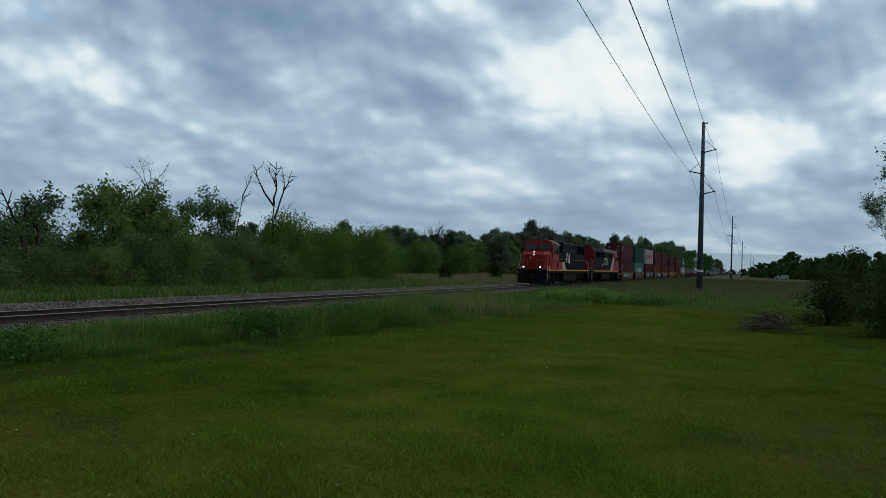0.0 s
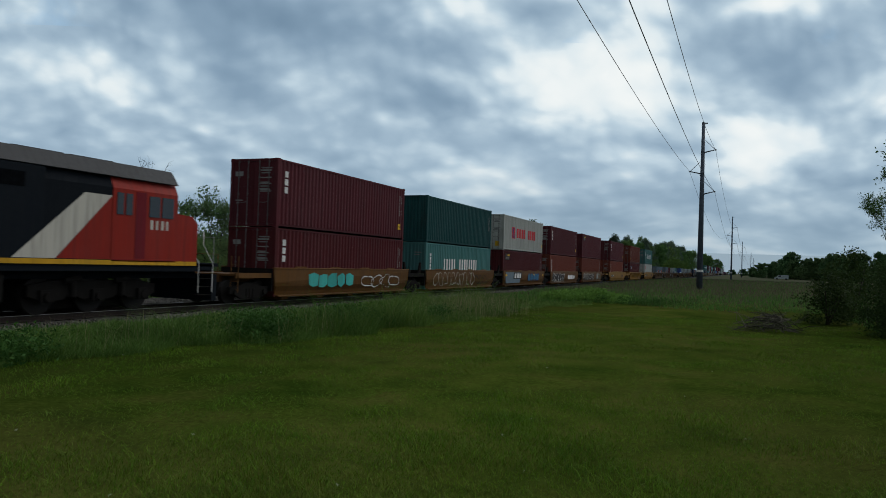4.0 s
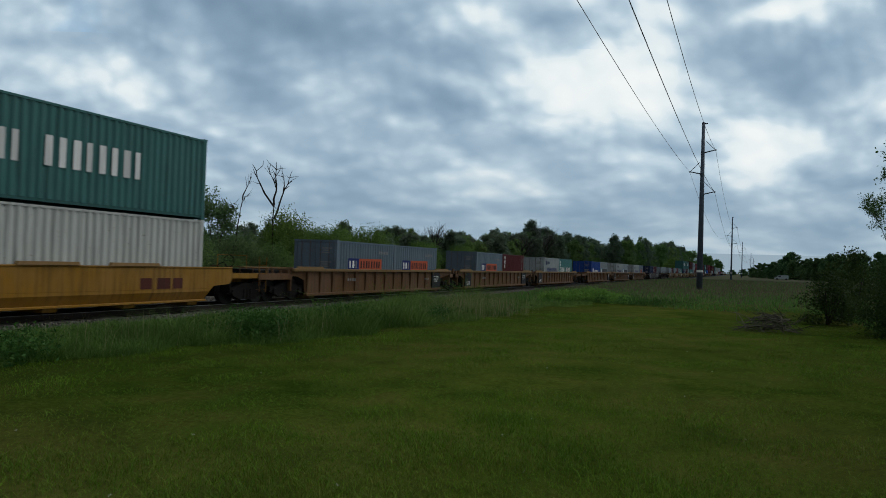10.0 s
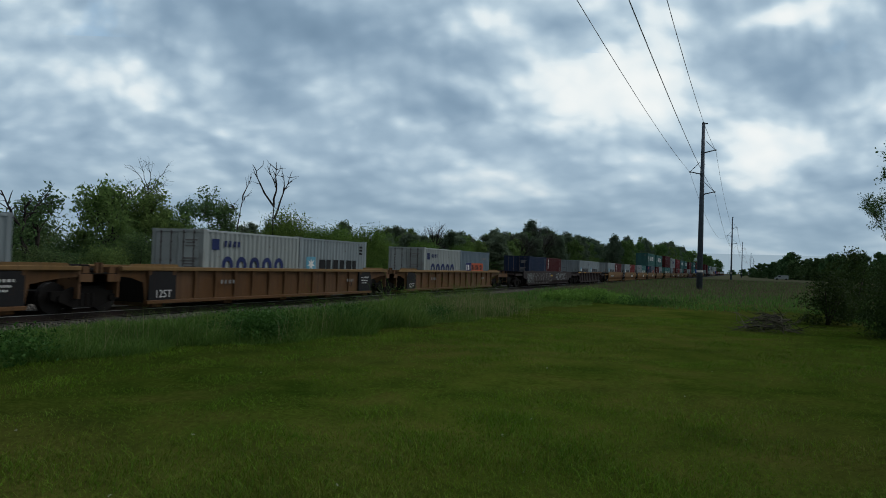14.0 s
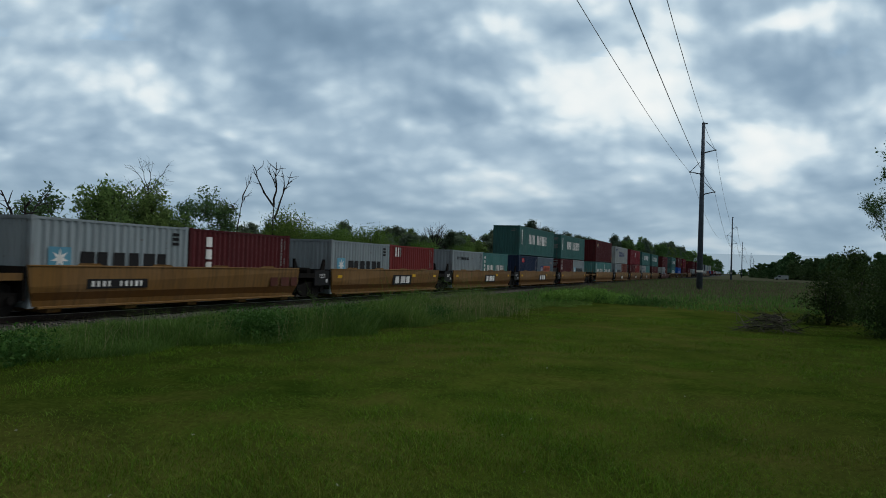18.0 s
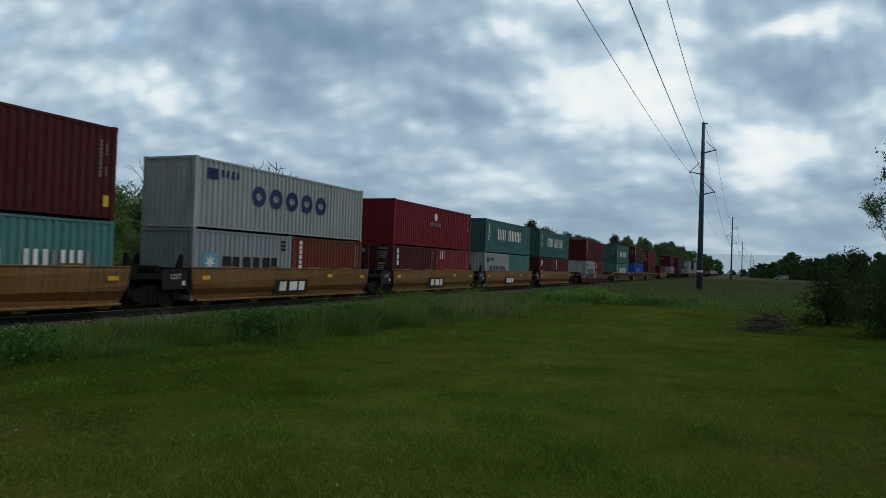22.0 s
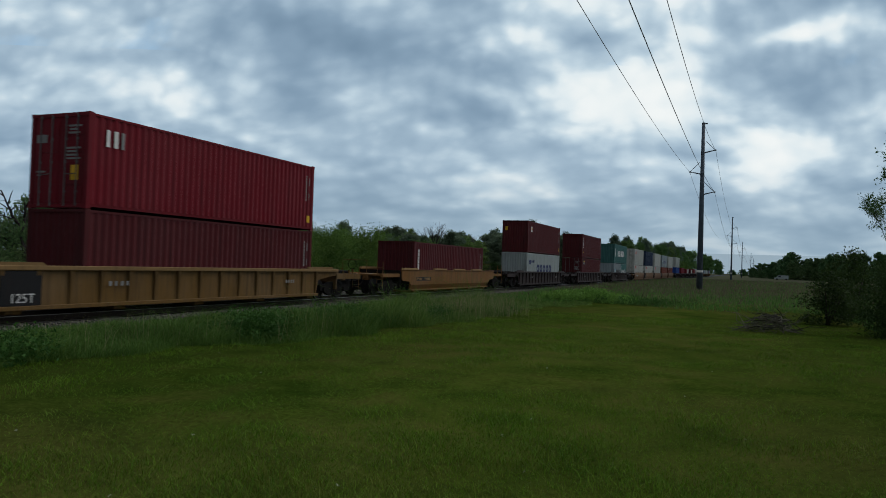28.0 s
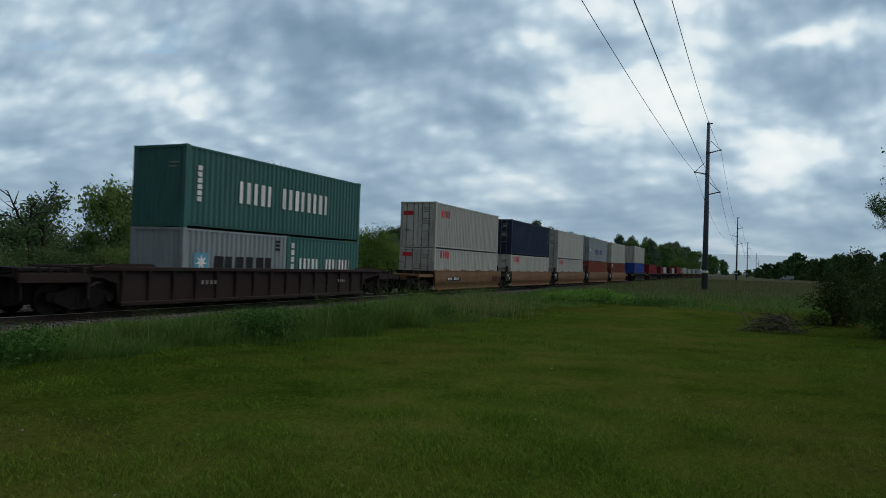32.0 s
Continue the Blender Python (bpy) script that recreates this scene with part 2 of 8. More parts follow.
PAINT = {k: painted("steel_paint_" + k, c, **kw) for k, c, kw in (
    ("maroon", (0.070, 0.013, 0.015), dict(rust=0.45)), ("plum", (0.078, 0.017, 0.022), dict(rust=0.45)), ("rust_red", (0.135, 0.033, 0.020), dict(rust=0.5)),
    ("red", (0.160, 0.023, 0.022), dict(streaks=0.25)), ("crimson", (0.150, 0.012, 0.019), {}), ("sea_green", (0.042, 0.122, 0.115), dict(streaks=0.3)),
    ("dark_green", (0.010, 0.052, 0.052), {}), ("pale_teal", (0.058, 0.168, 0.160), {}), ("grey_blue", (0.215, 0.255, 0.27), dict(rust=0.6, streaks=0.55)),
    ("off_white", (0.37, 0.385, 0.355), dict(rust=0.5, streaks=0.35)), ("galvanised", (0.22, 0.22, 0.23), {}), ("bar_steel", (0.125, 0.115, 0.115), {}), ("light_grey", (0.29, 0.325, 0.32), dict(rust=0.5, streaks=0.45)), ("blue", (0.012, 0.045, 0.20), {}),
    ("navy", (0.016, 0.027, 0.058), {}), ("bright_blue", (0.008, 0.07, 0.34), {}), ("steel_blue", (0.11, 0.15, 0.18), dict(streaks=0.4)),
    ("yellow", (0.230, 0.118, 0.016), dict(rust=0.75, dirt=0.95, streaks=0.6, fade=0.35)), ("ochre", (0.114, 0.053, 0.015), dict(rust=0.5, dirt=0.7)), ("orange", (0.150, 0.070, 0.019), dict(rust=0.8, dirt=0.9, streaks=0.6, fade=0.35)),
    ("brown", (0.104, 0.053, 0.022), dict(rust=0.85, dirt=0.85, streaks=0.6, fade=0.45)), ("amber", (0.112, 0.063, 0.019), dict(rust=0.85, dirt=0.85, streaks=0.5, fade=0.4)), ("golden", (0.155, 0.084, 0.026), dict(rust=0.75, dirt=0.95, streaks=0.6, fade=0.35)), ("mark_navy", (0.018, 0.028, 0.095), {}), ("tan", (0.150, 0.084, 0.044), dict(rust=0.5, dirt=0.7, fade=0.3)), ("dark_brown", (0.025, 0.0165, 0.0155), dict(rust=0.7, dirt=0.6)),
    ("oxide", (0.076, 0.024, 0.017), dict(rust=0.6, dirt=0.7)), ("loco_black", (0.0066, 0.0092, 0.0125), dict(rust=0.02, rough=0.75, fade=0.06, dirt=0.25, spec=0.05)),
    ("loco_red", (0.225, 0.021, 0.014), dict(rust=0.12, rough=0.45, fade=0.12)), ("stripe", (0.55, 0.30, 0.02), dict(dirt=0.7)),
    ("loco_grey", (0.40, 0.38, 0.33), dict(rust=0.1)), ("roof_grey", (0.055, 0.056, 0.058), {}), ("mark_white", (0.62, 0.62, 0.60), {}), ("mark_dull", (0.20, 0.20, 0.195), {}), ("flap_tan", (0.27, 0.165, 0.070), dict(dirt=0.5)), ("chord_tan", (0.165, 0.101, 0.042), dict(rust=0.5, dirt=0.6)), ("mark_black", (0.015, 0.015, 0.016), {}),
    ("mark_red", (0.50, 0.02, 0.03), {}), ("mark_blue", (0.013, 0.027, 0.125), {}), ("mark_orange", (0.44, 0.088, 0.036), {}),
    ("spray_blue", (0.035, 0.125, 0.215), dict(dirt=0.7)), ("mark_sky", (0.10, 0.28, 0.38), {}), ("mark_yellow", (0.62, 0.36, 0.02), {}), ("mark_teal", (0.05, 0.36, 0.32), {}))}
IRON = painted("running_gear_iron", (0.0085, 0.0077, 0.0070), rough=0.85, rust=0.12, dirt=0.3, fade=0.05)
SOOT = plain("sooty_grille", (0.0042, 0.0048, 0.0056), 0.95, 0.0, 0.3, 12.0, 0.0)
WHEEL = plain("wheel_steel", (0.011, 0.009, 0.008), 0.7, 0.2)
RAIL_SIDE = plain("rail_rust", (0.022, 0.015, 0.012), 0.85)
RAIL_HEAD = plain("rail_polished_head", (0.20, 0.19, 0.18), 0.42, 0.9, 0.2)
TIE_WOOD = plain("tie_wood", (0.022, 0.018, 0.015), 0.9, 0.0, 0.4, 5.0)
POLE_WOOD = plain("pole_weathered_steel", (0.050, 0.068, 0.092), 0.7, 0.0, 0.25, 3.0)
BARK = plain("bark", (0.026, 0.022, 0.018), 0.9, 0.0, 0.45, 6.0)
CUT_WOOD = plain("cut_branch_wood", (0.085, 0.076, 0.062), 0.9, 0.0, 0.45, 6.0)
DEADWOOD = plain("dead_wood", (0.022, 0.019, 0.017), 0.9, 0.0, 0.4, 6.0)
GLASS = plain("cab_glass", (0.03, 0.04, 0.05), 0.06, 0.0, 0.1)
LAMP = glowing("headlight_glow", (1.0, 0.93, 0.78), 2.5)
LEAF = leafy("leaf_green", (0.042, 0.090, 0.028), (0.150, 0.245, 0.074), 0.45)
LEAF_LIGHT = leafy("leaf_light_green", (0.026, 0.070, 0.016), (0.120, 0.215, 0.046), 0.40)
LEAF_DARK = leafy("leaf_dark_green", (0.032, 0.066, 0.028), (0.108, 0.178, 0.066), 0.42)
# far leaves: distance haze painted in as a paler grey-green
LEAF_FAR = leafy("leaf_far_haze", (0.054, 0.082, 0.054), (0.160, 0.212, 0.136), 0.55)
LEAF_DEEP = leafy("leaf_deep_green", (0.011, 0.027, 0.009), (0.042, 0.078, 0.021))
BLADE = leafy("lawn_blade", (0.037, 0.097, 0.008), (0.133, 0.230, 0.021), 0.25)
TALL = leafy("tall_grass_blade", (0.024, 0.067, 0.013), (0.094, 0.184, 0.036), 0.3)
# lighter copy of TALL: pale tufts, and brightness further along put into the colour
TALL_PALE = leafy("brightened_grass_blade", (0.040, 0.099, 0.019), (0.120, 0.219, 0.048), 0.3)
DRY = leafy("dry_field_blade", (0.062, 0.060, 0.036), (0.146, 0.132, 0.084), 0.35)
TURF_DRY = leafy("worn_turf_blade", (0.052, 0.076, 0.009), (0.142, 0.166, 0.028), 0.25)
STRAW = leafy("seed_grass_straw", (0.13, 0.13, 0.06), (0.32, 0.29, 0.16), 0.3)
VERGE = leafy("pale_verge_straw", (0.115, 0.115, 0.058), (0.27, 0.25, 0.14), 0.35)
WEED = leafy("broad_weed_leaf", (0.018, 0.056, 0.012), (0.062, 0.134, 0.030), 0.3)
WEED_LIGHT = leafy("bright_weed_leaf", (0.050, 0.140, 0.022), (0.150, 0.300, 0.060), 0.4)
WIRE = plain("conductor", (0.10, 0.10, 0.105), 0.5, 0.6)


# ---- sky: a drifting layer of broken cloud ----
CLOUD_H = 118.0
# places in the layer, as slopes seen from the eye (right/ahead, up/ahead), spreads and weights: dark bellies and bright heads
CLOUDS = ((-0.445, 0.279, 0.102, 0.059, 0.27), (-0.307, 0.271, 0.035, 0.047, 0.42), (-0.588, 0.286, 0.047, 0.047, 0.2), (-0.155, 0.324, 0.134, 0.055, -0.46), (-0.255, 0.246, 0.055, 0.028, -0.4),
          (-0.298, 0.343, 0.071, 0.024, -0.35), (-0.529, 0.179, 0.134, 0.022, -0.33), (-0.465, 0.149, 0.126, 0.016, -0.06), (-0.574, 0.109, 0.087, 0.02, -0.32), (-0.059, 0.272, 0.055, 0.039, 0.25),
          (0.033, 0.239, 0.024, 0.012, 0.35), (-0.018, 0.22, 0.047, 0.016, -0.3), (0.073, 0.343, 0.035, 0.017, 0.35), (0.159, 0.354, 0.063, 0.02, -0.25), (0.28, 0.275, 0.102, 0.063, 0.58),
          (0.441, 0.178, 0.039, 0.031, 0.45), (0.567, 0.296, 0.066, 0.035, -0.36), (0.505, 0.374, 0.079, 0.016, 0.65), (0.545, 0.142, 0.094, 0.03, -0.42), (-0.132, 0.092, 0.047, 0.017, -0.25))


def cloud_material():
    m = bpy.data.materials.new("cloud_layer")
    m.use_nodes = True
    n, l = m.node_tree.nodes, m.node_tree.links
    n.clear()
    out = n.new("ShaderNodeOutputMaterial")
    tc = n.new("ShaderNodeTexCoord").outputs["Object"]
    sep = n.new("ShaderNodeSeparateXYZ")
    l.new(tc, sep.inputs[0])

    def op(kind, a, b=None, c=None):
        k = n.new("ShaderNodeMath")
        k.operation = kind
        for i, v in enumerate((a, b, c)):
            if v is None:
                continue
            if isinstance(v, (int, float)):
                k.inputs[i].default_value = v
            else:
                l.new(v, k.inputs[i])
        return k.outputs[0]

    ahead = op("MAXIMUM", sep.outputs["Y"], 60.0)
    a, e = op("DIVIDE", sep.outputs["X"], ahead), op("DIVIDE", CLOUD_H, ahead)
    comb = n.new("ShaderNodeCombineXYZ")
    # rows of cloud flatten towards the horizon
    l.new(op("MULTIPLY", a, 0.80), comb.inputs["X"])
    l.new(op("MULTIPLY", op("POWER", e, 0.5), 1.05), comb.inputs["Y"])
    warp = n.new("ShaderNodeTexNoise")
    warp.inputs["Scale"].default_value, warp.inputs["Detail"].default_value = 4.5, 4.0
    l.new(comb.outputs[0], warp.inputs["Vector"])
    wv = n.new("ShaderNodeVectorMath")
    wv.operation = "SUBTRACT"
    wv.inputs[1].default_value = (0.5, 0.5, 0.5)
    l.new(warp.outputs["Color"], wv.inputs[0])
    wsep = n.new("ShaderNodeSeparateXYZ")
    l.new(wv.outputs[0], wsep.inputs[0])
    a2, e2 = op("MULTIPLY_ADD", wsep.outputs["X"], 0.16, a), op("MULTIPLY_ADD", op("MULTIPLY", wsep.outputs["Y"], e), 0.6, e)
    total = 0.0
    for ca, ce, sa, se, w in CLOUDS:
        u, v = op("DIVIDE", op("SUBTRACT", a2, ca), sa), op("DIVIDE", op("SUBTRACT", e2, ce), se)
        g = op("EXPONENT", op("MULTIPLY", op("ADD", op("MULTIPLY", u, u), op("MULTIPLY", v, v)), -0.5))
        total = op("MULTIPLY_ADD", g, w, total)

    def moved(dx, dy, k):
        """The layer's coordinates, curled by the wind and shifted."""
        w1, w2 = n.new("ShaderNodeVectorMath"), n.new("ShaderNodeVectorMath")
        w1.operation, w2.operation = "MULTIPLY_ADD", "ADD"
        w1.inputs[1].default_value = (k, k, 0.0)
        w2.inputs[1].default_value = (dx, dy, 0.0)
        l.new(wv.outputs[0], w1.inputs[0])
        l.new(comb.outputs[0], w1.inputs[2])
        l.new(w1.outputs[0], w2.inputs[0])
        return w2.outputs[0]

    def puffs(where, scale):
        """Heaped heads: rounded cells with smaller cells on them."""
        v = n.new("ShaderNodeTexVoronoi")
        v.feature = "SMOOTH_F1"
        v.inputs["Scale"].default_value, v.inputs["Detail"].default_value, v.inputs["Roughness"].default_value = scale, 3.0, 0.55
        v.inputs["Smoothness"].default_value = 0.45
        l.new(where, v.inputs["Vector"])
        return v.outputs["Distance"]

    def depth_of(dx, dy):
        """How thick the cloud is: broad masses, heaps on them, and frayed edges."""
        w = moved(dx, dy, 0.06)
        broad = noise_node(n, l, w, 2.7, 10.0, 0.53, (1.0, 1.3, 1.0))
        heap = puffs(w, 6.2)
        return op("MULTIPLY_ADD", op("SUBTRACT", broad, 0.5), 1.12, op("MULTIPLY", op("SUBTRACT", heap, 0.45), 0.56))

    here, sunward = depth_of(0.0, 0.0), depth_of(0.010, 0.018)
    thick = op("ADD", here, op("MULTIPLY_ADD", total, -0.92, 0.268))
    thick = op("MAXIMUM", op("MULTIPLY_ADD", op("SUBTRACT", here, sunward), 0.9, thick), op("MULTIPLY_ADD", op("SUBTRACT", here, sunward), 0.9, 0.12))
    # thin edges shine with the sun behind them, thick bellies are slate grey, and gaps show pale blue
    r = ramp(n, [(0.0, (0.875, 0.915, 0.915)), (0.13, (0.815, 0.875, 0.89)), (0.27, (0.73, 0.82, 0.86)), (0.40, (0.515, 0.643, 0.735)), (0.52, (0.36, 0.485, 0.598)), (0.66, (0.24, 0.35, 0.465)), (0.80, (0.175, 0.27, 0.375))])
    l.new(op("SUBTRACT", 1.0, op("EXPONENT", op("MULTIPLY", thick, -1.15))), r.inputs["Fac"])
    # a few gaps high up show blue
    gap = ramp(n, [(0.60, (0, 0, 0)), (0.70, (0.75, 0.75, 0.75))])
    l.new(op("MULTIPLY", op("GREATER_THAN", e, 0.30), noise_node(n, l, moved(0.4, 1.3, 0.05), 5.0, 6.0, 0.5)), gap.inputs["Fac"])
    sky_col = mixed(n, l, gap.outputs["Color"], r.outputs["Color"], (0.30, 0.50, 0.72))
    # paler air low over the horizon
    low = n.new("ShaderNodeMapRange")
    low.inputs["From Min"].default_value, low.inputs["From Max"].default_value = 0.15, 0.03
    l.new(e, low.inputs["Value"])
    col = mixed(n, l, op("MULTIPLY", low.outputs["Result"], 0.6), sky_col, (0.285, 0.395, 0.485))
    em = n.new("ShaderNodeEmission")
    l.new(col, em.inputs["Color"])
    em.inputs["Strength"].default_value = 1.0
    l.new(em.outputs[0], out.inputs["Surface"])
    return m


def build_sky():
    b = Build()
    n, radii = 40, [260.0, 400.0, 700.0, 1300.0, 2400.0, 4700.0]
    angles = [radians(-62 + 124 * i / (n - 1)) for i in range(n)]
    verts = [(r * math.sin(a), r * math.cos(a), 0.0) for r in radii for a in angles]
    faces = [(k * n + i, k * n + i + 1, (k + 1) * n + i + 1, (k + 1) * n + i) for k in range(len(radii) - 1) for i in range(n - 1)]
    b.add(verts, faces)
    return thing("backdrop", "broken grey and white cloud layer over the whole countryside", "sky", kind="structure", data=b.mesh("backdrop", cloud_material()))


cloud_layer = build_sky()


# ---- ground ----
def ground_height(x, y):
    dip = 0.14 * max(0.0, min(1.0, (-15.2 - x) / 0.8)) * max(0.0, min(1.0, (x + 25.6) / 0.8))
    return -dip + 0.05 * noise.noise(Vector((x * 0.11, y * 0.11, 0.3))) + 0.02 * noise.noise(Vector((x * 0.5, y * 0.5, 1.7)))


def ground_material():
    m, n, l, p = node_material("mown_lawn_and_field")
    tc = n.new("ShaderNodeTexCoord").outputs["Object"]
    sep = n.new("ShaderNodeSeparateXYZ")
    l.new(tc, sep.inputs[0])
    big = noise_node(n, l, tc, 0.16, 4.0)
    mid = noise_node(n, l, tc, 0.9, 6.0)
    fine = noise_node(n, l, tc, 14.0, 8.0, 0.7)
    g = ramp(n, [(0.34, (0.020, 0.046, 0.006)), (0.46, (0.042, 0.072, 0.010)), (0.54, (0.056, 0.074, 0.016)), (0.66, (0.076, 0.076, 0.022))])
    l.new(big, g.inputs["Fac"])
    g2 = ramp(n, [(0.33, (0.016, 0.038, 0.005)), (0.52, (0.048, 0.078, 0.012)), (0.70, (0.078, 0.084, 0.022))])
    l.new(mid, g2.inputs["Fac"])
    col = mixed(n, l, 0.5, g.outputs["Color"], g2.outputs["Color"])
    # light falloff painted across the turf: dark by the railway, brightest mid-lawn, dimmer right
    across_lawn = n.new("ShaderNodeMapRange")
    across_lawn.inputs["From Min"].default_value, across_lawn.inputs["From Max"].default_value, across_lawn.inputs["To Min"].default_value, across_lawn.inputs["To Max"].default_value = -11.0, 3.0, 0.0, 1.0
    l.new(sep.outputs["X"], across_lawn.inputs["Value"])
    lawn_falloff = ramp(n, [(0.0, (0, 0, 0)), (0.5, (0.66, 0.66, 0.66)), (0.78, (0.45, 0.45, 0.45)), (1.0, (0.2, 0.2, 0.2))])
    l.new(across_lawn.outputs["Result"], lawn_falloff.inputs["Fac"])
    col = mixed(n, l, lawn_falloff.outputs["Color"], mixed(n, l, 1.0, col, (0.50, 0.54, 0.48), "MULTIPLY"), mixed(n, l, 1.0, col, (1.55, 1.28, 1.35), "MULTIPLY"))
    f = ramp(n, [(0.3, (0.45, 0.45, 0.45)), (0.7, (1.25, 1.25, 1.25))])
    l.new(fine, f.inputs["Fac"])
    col = mixed(n, l, 1.0, col, f.outputs["Color"], "MULTIPLY")
    # the unmown field further along is drier
    mr = n.new("ShaderNodeMapRange")
    mr.inputs["From Min"].default_value, mr.inputs["From Max"].default_value = 44.0, 70.0
    l.new(sep.outputs["Y"], mr.inputs["Value"])
    col = mixed(n, l, mr.outputs["Result"], col, (0.098, 0.092, 0.054))
    l.new(col, p.inputs["Base Color"])
    p.inputs["Roughness"].default_value, p.inputs["Specular IOR Level"].default_value = 0.95, 0.0
    bp = n.new("ShaderNodeBump")
    bp.inputs["Strength"].default_value, bp.inputs["Distance"].default_value = 0.6, 0.03
    l.new(fine, bp.inputs["Height"])
    l.new(bp.outputs["Normal"], p.inputs["Normal"])
    return m


def build_ground():
    def line(lo, hi, step):
        near = list(np.arange(lo, hi + 0.01, step))
        out, d = [], step
        while (out[-1] if out else hi) < 4600:
            d *= 1.35
            out.append((out[-1] if out else hi) + d)
        back, d = [], step
        while (back[-1] if back else lo) > -4600:
            d *= 1.35
            back.append((back[-1] if back else lo) - d)
        return back[::-1] + near + out
    xs, ys = line(-40, 14, 0.75), line(-4, 60, 0.75)
    b = Build()
    b.v = [(x, y, ground_height(x, y) if abs(x) < 60 and -20 < y < 90 else -0.14 * (-25 < x < -16)) for y in ys for x in xs]
    w = len(xs)
    b.f = [(j * w + i, j * w + i + 1, (j + 1) * w + i + 1, (j + 1) * w + i) for j in range(len(ys) - 1) for i in range(w - 1)]
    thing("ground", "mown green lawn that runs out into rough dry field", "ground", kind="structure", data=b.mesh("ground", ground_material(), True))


build_ground()


# ---- railway ----
def gravel_material():
    m, n, l, p = node_material("ballast_gravel")
    tc = n.new("ShaderNodeTexCoord").outputs["Object"]
    v = n.new("ShaderNodeTexVoronoi")
    v.inputs["Scale"].default_value = 17.0
    l.new(tc, v.inputs["Vector"])
    r = ramp(n, [(0.0, (0.010, 0.0095, 0.009)), (0.5, (0.030, 0.028, 0.026)), (1.0, (0.10, 0.092, 0.084))])
    sepc = n.new("ShaderNodeSeparateColor")
    l.new(v.outputs["Color"], sepc.inputs[0])
    l.new(sepc.outputs[0], r.inputs["Fac"])
    # gaps between stones are darkened in the colour itself
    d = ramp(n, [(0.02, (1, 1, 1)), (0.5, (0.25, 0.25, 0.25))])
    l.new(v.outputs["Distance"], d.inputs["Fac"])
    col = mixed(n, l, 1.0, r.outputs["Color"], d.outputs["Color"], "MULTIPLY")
    big = noise_node(n, l, tc, 0.7, 4.0)
    br = ramp(n, [(0.35, (0.75, 0.72, 0.68)), (0.7, (1.1, 1.1, 1.1))])
    l.new(big, br.inputs["Fac"])
    col = mixed(n, l, 1.0, col, br.outputs["Color"], "MULTIPLY")
    # train shade painted into the gravel under it and on the near side
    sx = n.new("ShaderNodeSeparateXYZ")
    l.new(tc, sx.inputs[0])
    train_shade = n.new("ShaderNodeMapRange")
    train_shade.inputs["From Min"].default_value, train_shade.inputs["From Max"].default_value, train_shade.inputs["To Max"].default_value = -21.4, -20.6, 0.8
    l.new(sx.outputs["X"], train_shade.inputs["Value"])
    col = mixed(n, l, train_shade.outputs["Result"], col, (0.026, 0.023, 0.019))
    l.new(col, p.inputs["Base Color"])
    p.inputs["Roughness"].default_value = 0.9
    bp = n.new("ShaderNodeBump")
    bp.inputs["Strength"].default_value, bp.inputs["Distance"].default_value = 1.0, 0.04
    l.new(v.outputs["Distance"], bp.inputs["Height"])
    bp.invert = True
    l.new(bp.outputs["Normal"], p.inputs["Normal"])
    return m


GRAVEL = gravel_material()
STONE = leafy("ballast_stone", (0.010, 0.0095, 0.009), (0.165, 0.155, 0.140), 0.0, 0.9)


